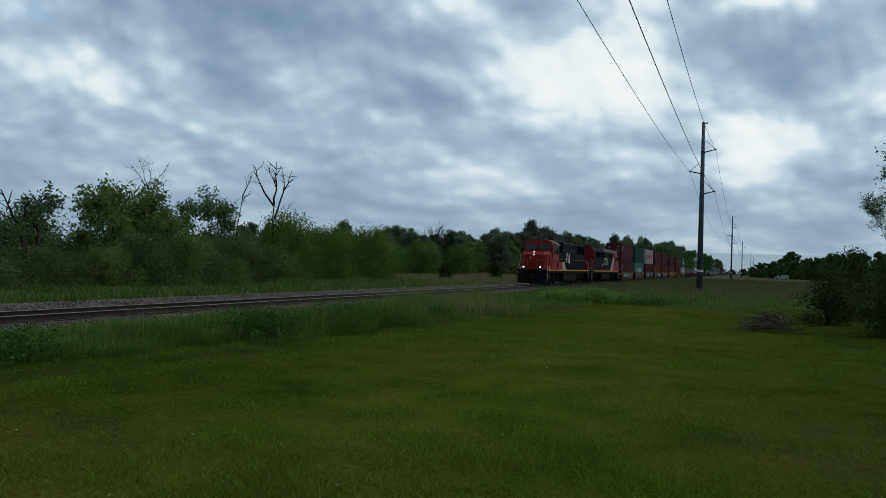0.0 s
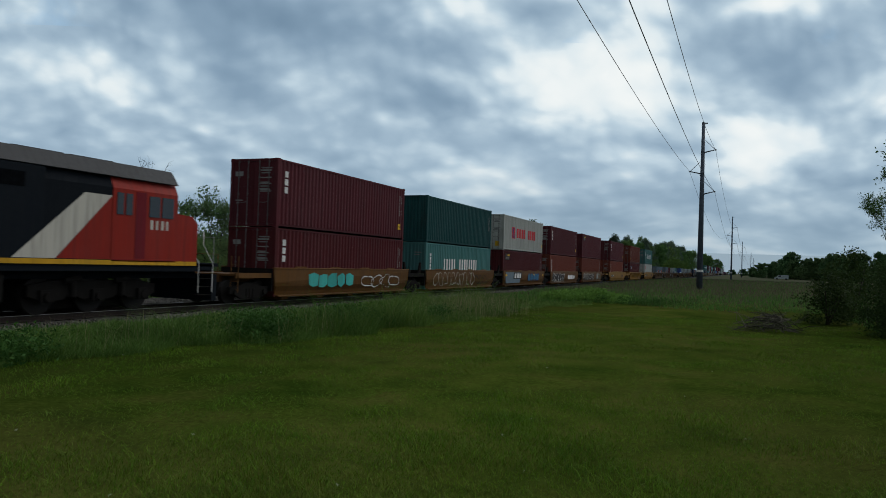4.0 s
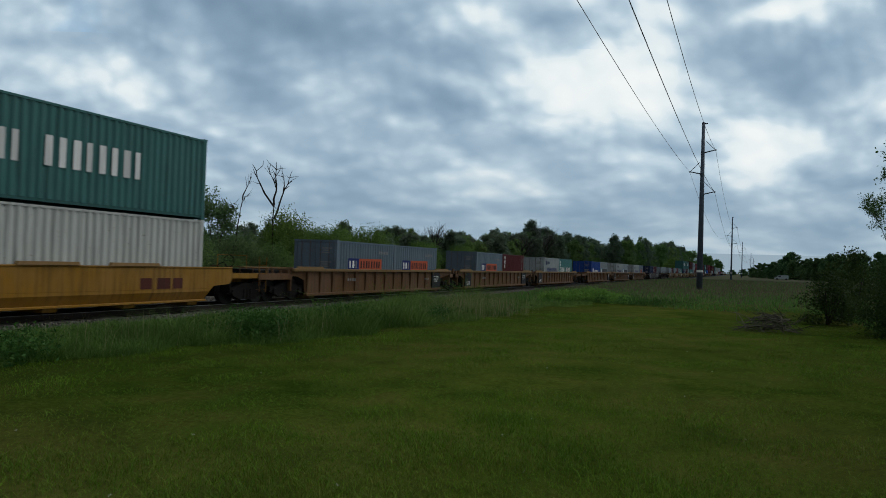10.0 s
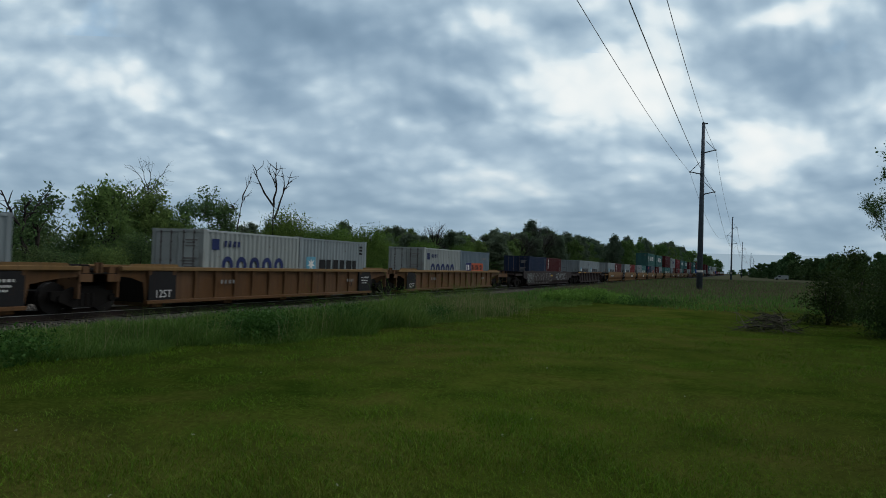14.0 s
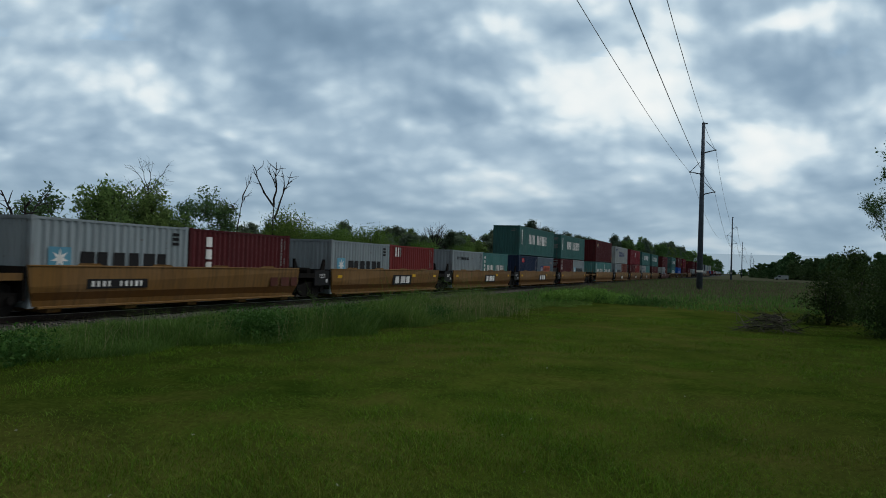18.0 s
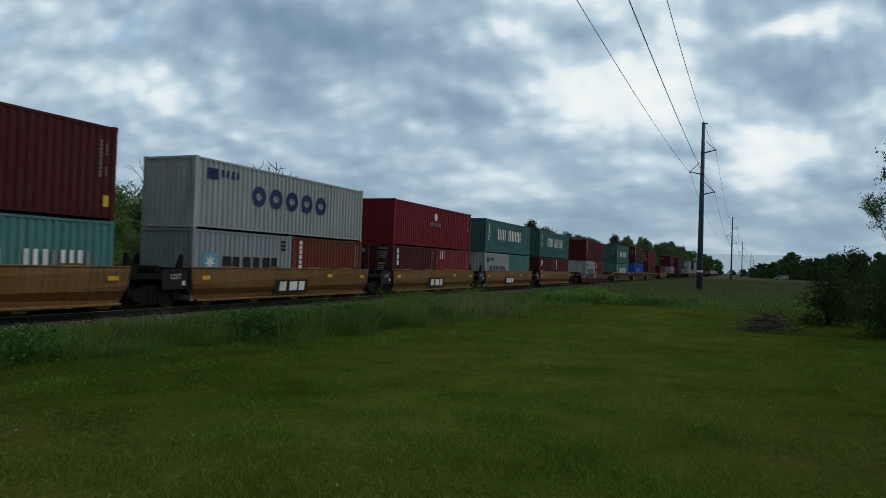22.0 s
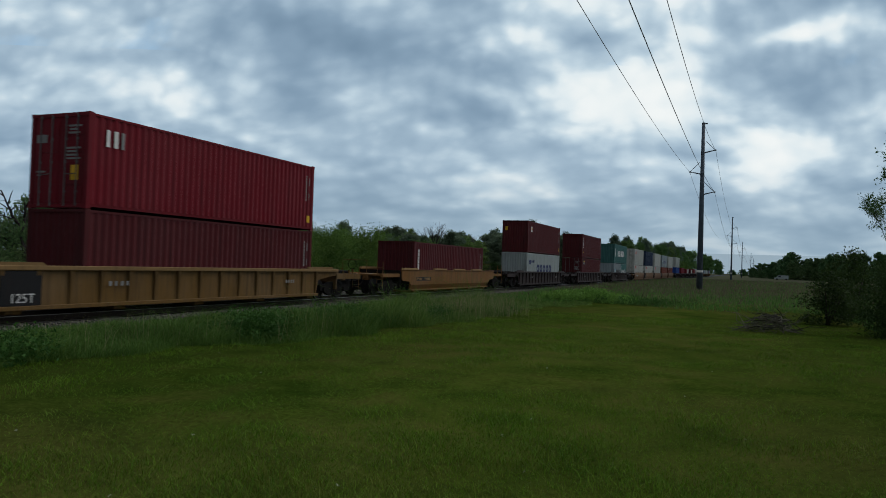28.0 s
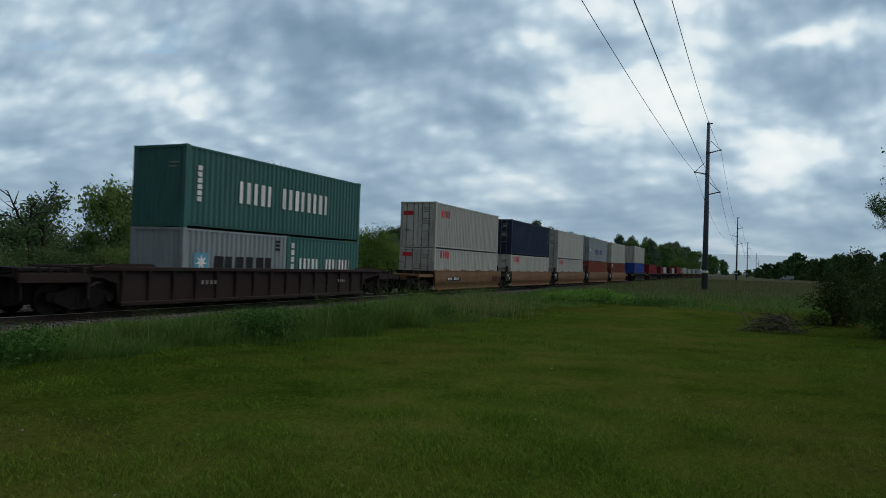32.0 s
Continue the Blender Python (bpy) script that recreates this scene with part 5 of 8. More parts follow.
def container(u, z, length, paint, doors, marks=(), label="", height=2.896, name="shipping_container"):
    """A corrugated steel box. doors: whether the door end leads. marks: (paint, builder of bars)."""
    P = PAINT[paint]
    L, H = length, height
    key = (round(L, 2), round(H, 2), paint)
    ob = thing(name, label, "shipping container", "containers on the train")

    def piece(nm, tag, maker, parent=ob, at=None, mat=P):
        return part(nm, shared((*key, nm, tag), lambda: maker().mesh(nm, mat)), None, parent, at=at)

    piece("side_panel", 1, lambda: corrugated_y(W2 - 0.006, 0.036, 0.16, L - 0.16, 0.15, H - 0.10, 1))
    piece("side_panel", -1, lambda: corrugated_y(-W2 + 0.006, 0.036, 0.16, L - 0.16, 0.15, H - 0.10, -1))
    piece("roof_panel", 0, lambda: Build().box(-W2 + 0.05, W2 - 0.05, 0.08, L - 0.08, H - 0.065, H - 0.035))
    piece("floor", 0, lambda: Build().box(-W2 + 0.05, W2 - 0.05, 0.08, L - 0.08, 0.10, 0.15))
    for s in (-1, 1):
        piece("top_rail", s, lambda: Build().box(s * W2 - 0.06 * (s > 0), s * W2 + 0.06 * (s < 0), 0.17, L - 0.17, H - 0.10, H - 0.03))
        piece("bottom_rail", s, lambda: Build().box(s * (W2 - 0.035) - 0.05 * (s > 0), s * (W2 - 0.035) + 0.05 * (s < 0), 0.17, L - 0.17, 0.06, 0.16))
        for y0 in (0.0, L - 0.16):
            def post(s=s, y0=y0):
                b = Build().box(s * W2 - 0.15 * (s > 0), s * W2 + 0.15 * (s < 0), y0 + 0.006, y0 + 0.154, 0.115, H - 0.115)
                for zc in (0.0, H - 0.118):
                    x0 = s * (W2 - 0.08)
                    b.box(x0 - 0.084, x0 + 0.084, y0 - 0.004, y0 + 0.17, zc, zc + 0.118)
                return b
            piece("corner_post", (s, y0 > 1), post)
    lead, back = (0.0, 1), (L, -1)
    door_y, wall_y = (lead, back) if doors else (back, lead)
    wy, ws = wall_y
    piece("end_wall", doors, lambda: corrugated_x(wy + ws * 0.02, 0.045, -W2 + 0.15, W2 - 0.15, 0.15, H - 0.10, -ws))
    piece("end_sill", doors, lambda: Build().box(-W2 + 0.15, W2 - 0.15, min(wy, wy + ws * 0.1), max(wy, wy + ws * 0.1), 0.02, 0.15))
    piece("end_header", doors, lambda: Build().box(-W2 + 0.15, W2 - 0.15, min(wy, wy + ws * 0.1), max(wy, wy + ws * 0.1), H - 0.1, H - 0.01))
    dy, ds = door_y
    piece("door_sill", doors, lambda: Build().box(-W2 + 0.15, W2 - 0.15, min(dy, dy + ds * 0.1), max(dy, dy + ds * 0.1), 0.02, 0.13))
    piece("door_header", doors, lambda: Build().box(-W2 + 0.15, W2 - 0.15, min(dy, dy + ds * 0.1), max(dy, dy + ds * 0.1), H - 0.12, H - 0.01))
    for s in (-1, 1):
        x0, x1 = (0.012, W2 - 0.16) if s > 0 else (-W2 + 0.16, -0.012)

        def leaf(x0=x0, x1=x1):
            a, c = dy + ds * 0.03, dy + ds * 0.09
            b = Build().box(x0, x1, min(a, c), max(a, c), 0.14, H - 0.13)
            for k in range(5):
                z0 = 0.22 + k * (H - 0.42) / 5
                a2 = dy + ds * 0.012
                b.box(x0 + 0.05, x1 - 0.05, min(a2, a), max(a2, a), z0, z0 + (H - 0.42) / 5 - 0.10)
            if not doors:
                for k in (0.27, 0.73):
                    bar(b, x0 + (x1 - x0) * k, k)
            return b

        def bar(b, x, k):
            y = dy - ds * 0.012
            b.tube((x, y, 0.06), (x, y, H - 0.06), 0.019, 0.019, 6)
            for zz in (0.12, 0.5, 1.4, 2.1, H - 0.14):
                b.box(x - 0.04, x + 0.04, min(y, dy + ds * 0.012), max(y, dy + ds * 0.012), zz - 0.03, zz + 0.03)
            return b.tube((x, y - ds * 0.02, 1.05), (x + 0.28 * (1 if k < 0.5 else -1), y - ds * 0.02, 1.02), 0.014, 0.014, 5)
        d = piece("door", (s, doors), leaf)
        for k in (0.27, 0.73) if doors else ():
            x = x0 + (x1 - x0) * k
            part("locking_bar", shared((*key, "bar", s, k), lambda: bar(Build(), x, k).mesh("locking_bar", PAINT["bar_steel"])), None, d)
    if doors:
        def notices():
            b = Build()
            for x0, x1, z1, k in ((0.38, 0.92, H - 0.38, 3), (0.30, 0.90, H - 1.05, 4), (-0.92, -0.55, H - 1.75, 2)):
                for i in range(k):
                    b.box(x0 + 0.05 * (i % 2), x1 - 0.09 * ((i * 5) % 3), -0.004, 0.010, z1 - 0.105 * i - 0.055, z1 - 0.105 * i)
            return b
        tagged(part("notice", shared(("notice", round(H, 2)), lambda: notices().mesh("notice", PAINT["mark_dull"])), None, ob, "rows of small dulled white writing as bars"), kind="stuff")
    for mp, b, lab in marks:
        fine = Build()
        for q in islands(b):
            if min(max(k[1] for k in q.v) - min(k[1] for k in q.v), max(k[2] for k in q.v) - min(k[2] for k in q.v)) < 0.13:
                fine.add(q.v, q.f)
            else:
                part("letter_bar" if "lettering" in lab else "marking", q, PAINT[mp], ob, lab)
        if fine.v:
            tagged(part("code_marking", fine, PAINT["mark_dull" if mp == "mark_white" else mp], ob, lab), kind="stuff")
    return on_train(ob, u, z)


# lettering of each kind, as plain bars in its colours
def m_pair_row(L):
    if L > 8:
        w = letters(Build(), 2.85, 5.05, 1.08, 0.84, 5, 0.30)
        letters(w, 5.6, 9.28, 1.08, 0.86, 8, 0.28)
        column(w, 0.60, 0.82, 2.22, 0.17, 6, 0.30)
    else:
        w = letters(Build(), 0.9, 2.5, 0.95, 0.70, 5, 0.30)
        letters(w, 3.0, 5.3, 0.95, 0.70, 8, 0.28)
        column(w, 0.3, 0.52, 2.3, 0.22, 5, 0.35)
    return [("mark_white", end_bars(w, [(0.45, 0.9, 2.24, 2.29), (0.45, 0.8, 2.1, 2.14)]), "white painted lettering")]


def m_codes(L, b=None):
    """Small code bars by the trailing corner."""
    b = b or Build()
    column(b, L - 0.63, L - 0.56, 2.42, 0.085, 10, 0.35)
    column(b, L - 0.41, L - 0.36, 2.34, 0.07, 4, 0.35)
    column(b, L - 0.41, L - 0.36, 1.62, 0.07, 3, 0.35)
    return b


def m_tall_three(L):
    w = column(Build(), 0.52, 0.74, 2.40, 0.26, 3, 0.3)
    m_codes(L, w)
    end_bars(w, [(-0.95, -0.55, 2.15, 2.35), (0.35, 0.9, 2.35, 2.42), (0.35, 0.9, 2.05, 2.1), (0.35, 0.8, 1.85, 1.9), (0.35, 0.85, 1.55, 1.6)])
    return [("mark_white", w, "white painted lettering"), ("mark_yellow", column(Build(), L - 0.75, L - 0.45, 0.85, 0.14, 2, 0.3), "yellow height label")]


def m_tall_six(L):
    w = column(Build(), 0.52, 0.72, 2.42, 0.17, 6, 0.25)
    m_codes(L, w)
    return [("mark_white", w, "white painted lettering"), ("mark_yellow", column(Build(), 0.35, 0.55, 0.75, 0.16, 1), "yellow label")]


def m_short_three(L):
    w = letters(Build(), 0.62, 1.48, 1.93, 0.52, 3, 0.2)
    m_codes(L, w)
    end_bars(w, [(-0.95, -0.5, 2.0, 2.25)])
    return [("mark_white", w, "white painted lettering"), ("mark_yellow", end_bars(column(Build(), L - 0.50, L - 0.28, 0.65, 0.3, 1), [(0.55, 0.85, 0.85, 1.3)]), "yellow warning labels")]


def m_flash_tag(L):
    return [("mark_black", Build().box(W2 + 0.002, W2 + 0.005, 0.55, 1.75, 2.10, 2.62), "black label panel"),
            ("mark_white", letters(m_codes(L), 0.68, 1.65, 2.15, 0.22, 6, 0.25, W2 + 0.004), "white painted lettering"), ("mark_yellow", Build().prism_x([(0.78, 2.50), (1.70, 2.40), (1.70, 2.58)], W2 + 0.006, W2 + 0.010), "yellow flash")]


def m_star_row(L):
    w = letters(Build(), 1.57, 5.18, 1.12, 0.50, 6, 0.22, fill=1.45) if L < 8 else letters(Build(), 3.5, 8.5, 0.9, 0.6, 6, 0.22)
    column(w, L - 0.75, L - 0.45, 2.35, 0.10, 3, 0.6)
    rim = [(0.30 if k % 2 == 0 else 0.115, 1.57 + math.pi * k / 7) for k in range(14)]
    star = Build().prism_x([(0.93 + r * math.cos(a), 1.39 + r * math.sin(a)) for r, a in rim], W2 + 0.006, W2 + 0.010)
    return [("mark_blue" if L > 8 else "mark_black", w, "dark painted lettering"), ("mark_sky", Build().box(W2 + 0.002, W2 + 0.005, 0.55, 1.30, 1.05, 1.73), "sky blue square panel"), ("mark_white", star, "white star")]


def m_small_row(L):
    return [("mark_black", m_codes(L, letters(Build(), 0.8, 3.2, 1.95, 0.2, 10, 0.22)), "dark painted lettering")]


def m_wide_five(L):
    if L > 8:
        w = rings(Build(), 3.1, 8.8, 1.05, 0.82, 5)
        letters(w, 1.36, 2.52, 1.98, 0.26, 4, 0.15)
        w.box(W2 + 0.003, W2 + 0.008, 0.65, 1.2, 1.84, 2.24)
    else:
        w = rings(Build(), 0.95, 5.0, 0.92, 0.70, 5)
        letters(w, 1.12, 2.15, 1.98, 0.22, 4, 0.15)
        w.box(W2 + 0.003, W2 + 0.008, 0.45, 0.85, 1.85, 2.25)
    return [("mark_navy", w, "dark blue painted lettering")]


def m_twin_panel(L):
    return [("mark_blue", Build().box(W2 + 0.002, W2 + 0.005, 1.08, 2.16, 1.15, 1.73), "blue panel"), ("mark_orange", Build().box(W2 + 0.002, W2 + 0.005, 2.20, 4.62, 1.15, 1.73), "orange panel"),
            ("mark_white", letters(Build(), 1.16, 2.08, 1.25, 0.36, 3, 0.2, W2 + 0.004), "white painted lettering"), ("mark_black", letters(Build(), 2.3, 4.52, 1.25, 0.36, 8, 0.25, W2 + 0.004), "dark painted lettering"),
            ("mark_white", letters(Build(), 4.3, 5.4, 2.0, 0.16, 6, 0.2), "white code")]


def m_red_pair(L):
    return [("mark_red", letters(letters(Build(), 3.55, 6.35, 1.12, 0.80, 4, 0.22, fill=1.3), 7.0, 9.65, 1.12, 0.80, 4, 0.22, fill=1.3), "red painted lettering"),
            ("mark_red", Build().box(W2 + 0.002, W2 + 0.005, 2.22, 3.08, 1.02, 1.98), "red square panel"), ("mark_blue", Build().prism_x([(2.35, 1.1), (2.85, 1.9), (2.5, 1.9)], W2 + 0.006, W2 + 0.009).prism_x([(2.5, 1.1), (2.98, 1.1), (2.78, 1.6)], W2 + 0.006, W2 + 0.009), "blue emblem"),
            ("mark_yellow", end_bars(Build().box(W2 + 0.003, W2 + 0.006, L - 0.4, L - 0.15, 0.55, 0.8), [(0.5, 0.85, 0.3, 0.7)]), "yellow label")]


def m_red_short(L):
    return [("mark_red", end_bars(letters(Build(), 0.93, 2.45, 1.98, 0.44, 4, 0.1), [(-1.0, -0.35, 2.05, 2.3)]), "red painted lettering")]


def m_disc_row(L):
    disc = Build()
    disc.prism_x([(5.88 + 0.25 * math.cos(2 * math.pi * k / 20), 1.93 + 0.25 * math.sin(2 * math.pi * k / 20)) for k in range(20)], W2 + 0.003, W2 + 0.007)
    letters(disc, 5.0, 6.83, 1.36, 0.22, 8, 0.2)
    return [("mark_white", m_codes(L, disc), "white emblem and lettering")]


def m_stripes(L):
    w = Build()
    for z in (1.75, 0.75):
        w.prism_x([(0.55, z), (0.7, z), (0.95, z + 0.55), (0.8, z + 0.55)], W2 + 0.003, W2 + 0.008)
        w.prism_x([(0.85, z), (1.0, z), (1.25, z + 0.55), (1.1, z + 0.55)], W2 + 0.003, W2 + 0.008)
    return [("mark_white", m_codes(L, w), "white painted slashes")]


def m_slanted_row(L):
    w = letters(Build(), 1.9, 4.7, 1.15, 0.32, 9, 0.15, W2, 0.25)
    w.prism_x([(0.8, 1.15), (1.4, 1.18), (1.45, 1.6), (1.1, 1.72), (0.8, 1.6)], W2 + 0.003, W2 + 0.008)
    return [("mark_white", w, "white painted lettering")]


def m_arch(L):
    w = letters(letters(Build(), 3.3, 6.7, 0.75, 0.42, 5, 0.2), 3.6, 6.6, 0.25, 0.3, 8, 0.2)
    for k in range(9):
        a, c = math.pi * k / 9, math.pi * (k + 1) / 9
        w.prism_x([(5 + 1.3 * math.cos(a), 1.3 + 0.55 * math.sin(a)), (5 + 1.45 * math.cos(a), 1.3 + 0.68 * math.sin(a)), (5 + 1.45 * math.cos(c), 1.3 + 0.68 * math.sin(c)), (5 + 1.3 * math.cos(c), 1.3 + 0.55 * math.sin(c))], W2 + 0.003, W2 + 0.008)
    return [("mark_white", m_codes(L, w), "white painted emblem and lettering")]


def m_red_tag(L):
    return [("mark_red", Build().box(W2 + 0.002, W2 + 0.005, 0.9, 1.6, 2.0, 2.35), "red label"), ("mark_white", m_codes(L, letters(Build(), 1.0, 1.5, 2.08, 0.18, 3, 0.2, W2 + 0.004)), "white code")]


def m_blue_tag(L):
    return [("mark_blue", Build().box(W2 + 0.002, W2 + 0.005, 0.9, 2.1, 1.7, 2.3), "blue label"), ("mark_white", m_codes(L, letters(Build(), 1.05, 1.95, 1.82, 0.36, 3, 0.2, W2 + 0.004)), "white lettering")]


def m_logo(L):
    return [("mark_white", m_codes(L, Build().box(W2 + 0.002, W2 + 0.004, 1.0, 1.4, 1.9, 2.4)), "white label"), ("mark_yellow", end_bars(Build().box(W2 + 0.005, W2 + 0.008, 1.08, 1.34, 2.1, 2.3).box(W2 + 0.003, W2 + 0.006, L - 0.45, L - 0.25, 0.4, 0.75), [(-0.95, -0.7, 2.0, 2.35)]), "yellow label")]


def m_plain(L):
    return [("mark_white", m_codes(L), "white code")]


def m_tall_four(L):
    return [("mark_white", m_codes(L, column(Build(), 0.85, 1.15, 2.3, 0.36, 4, 0.25)), "pale painted lettering")]


MARK = dict(pair_row=m_pair_row, tall_three=m_tall_three, tall_six=m_tall_six, short_three=m_short_three, flash_tag=m_flash_tag, star_row=m_star_row, small_row=m_small_row, wide_five=m_wide_five, twin_panel=m_twin_panel, red_pair=m_red_pair, red_short=m_red_short,
            disc_row=m_disc_row, stripes=m_stripes, slanted_row=m_slanted_row, arch=m_arch, red_tag=m_red_tag, blue_tag=m_blue_tag, logo=m_logo, plain=m_plain, tall_four=m_tall_four)
COLOUR = dict(maroon="maroon", plum="plum red", rust_red="rusty orange-red", red="bright red", crimson="crimson red", sea_green="sea green", dark_green="dark green", pale_teal="faded teal",
              grey_blue="grey-blue", off_white="off-white", light_grey="light grey", blue="deep blue", navy="navy blue", bright_blue="bright blue", steel_blue="slate blue")
SAYS = dict(pair_row="white lettering", tall_three="white vertical lettering", tall_six="white vertical lettering", short_three="white letters", flash_tag="black-yellow label", star_row="pale star panel", small_row="small dark lettering",
            wide_five="dark blue lettering", twin_panel="blue and orange panels", red_pair="red lettering", red_short="red lettering", disc_row="white round emblem", stripes="white slashes", slanted_row="white script lettering", arch="white arched emblem",
            red_tag="a red label", blue_tag="a blue label", logo="small white label", plain="white code marks", tall_four="pale vertical lettering")
LOW, HIGH, MID = 0.12, 3.028, 2.723
TALL_BOX, LOW_BOX = 2.896, 2.591


def box40(u, paint, mark, doors, tier, height=2.896):
    """tier: LOW in the well, HIGH on a tall box, MID on standard ones."""
    where = "stacked high" if tier > 1 else "in well car"
    container(u, tier, 12.13, paint, doors, MARK[mark](12.13), f"{COLOUR[paint]} long container with {SAYS[mark]}, {where}", height)


def box20(u, paint, mark, doors):
    container(u, LOW, 6.04, paint, doors, MARK[mark](6.04), f"{COLOUR[paint]} short container with {SAYS[mark]}, in well car", 2.591)


# ---- well cars ----
def bogie(parent, y, iron=IRON):
    """Two wheelsets in cast side frames, at y along the car."""
    # second box is an added block against seeing bright ballast through the bogie
    root = part("bogie", shared("bolster", lambda: Build().cbox(-1.1, 1.1, -0.22, 0.22, 0.42, 0.72, 0.04).box(-0.64, 0.64, -1.25, 1.25, 0.30, 0.66).mesh("bogie", IRON)), None, parent, at=pose(0, y, RAIL_TOP - DECK))
    for s in (-1, 1):
        def frame_side():
            b = Build()
            x0, x1 = (0.98, 1.14)
            b.prism_x([(-1.2, 0.42), (-0.85, 0.34), (-0.45, 0.18), (0.45, 0.18), (0.85, 0.34), (1.2, 0.42), (1.2, 0.66), (0.75, 0.68), (0.35, 0.82), (-0.35, 0.82), (-0.75, 0.68), (-1.2, 0.66)], x0, x1)
            b.tube((1.14, -0.9, 0.46), (1.22, -0.9, 0.46), 0.13, 0.12, 10)
            b.tube((1.14, 0.9, 0.46), (1.22, 0.9, 0.46), 0.13, 0.12, 10)
            for k in (-0.2, 0, 0.2):
                b.tube((1.10, k, 0.24), (1.10, k, 0.60), 0.08, 0.08, 8)
            if s < 0:
                b.v = [(-x, -yy, z) for x, yy, z in b.v]
            return b
        part("side_frame", shared(("side_frame", s), lambda: frame_side().mesh("side_frame", IRON)), None, root)
    for yy in (-0.9, 0.9):
        def wheelset():
            b = Build().tube((-0.95, 0, 0.46), (0.95, 0, 0.46), 0.08, 0.08, 8)
            for s in (-1, 1):
                b.tube((s * 0.70, 0, 0.46), (s * 0.83, 0, 0.46), 0.46, 0.455, 20)
                b.tube((s * 0.67, 0, 0.46), (s * 0.70, 0, 0.46), 0.485, 0.485, 20)
            return b
        part("wheelset", shared("wheelset", lambda: wheelset().mesh("wheelset", WHEEL)), None, root, at=pose(0, yy, 0))


def coupler(parent, y, way):
    b = Build().box(-0.12, 0.12, min(y, y + way * 0.9), max(y, y + way * 0.9), 0.72, 0.96).box(-0.17, 0.17, min(y + way * 0.8, y + way * 1.1), max(y + way * 0.8, y + way * 1.1), 0.66, 1.02)
    b.path([(0.25, y, 0.8), (0.28, y + way * 0.5, 0.5), (0.2, y + way * 1.0, 0.45)], 0.025, 6)
    part("coupler", b, IRON, parent)


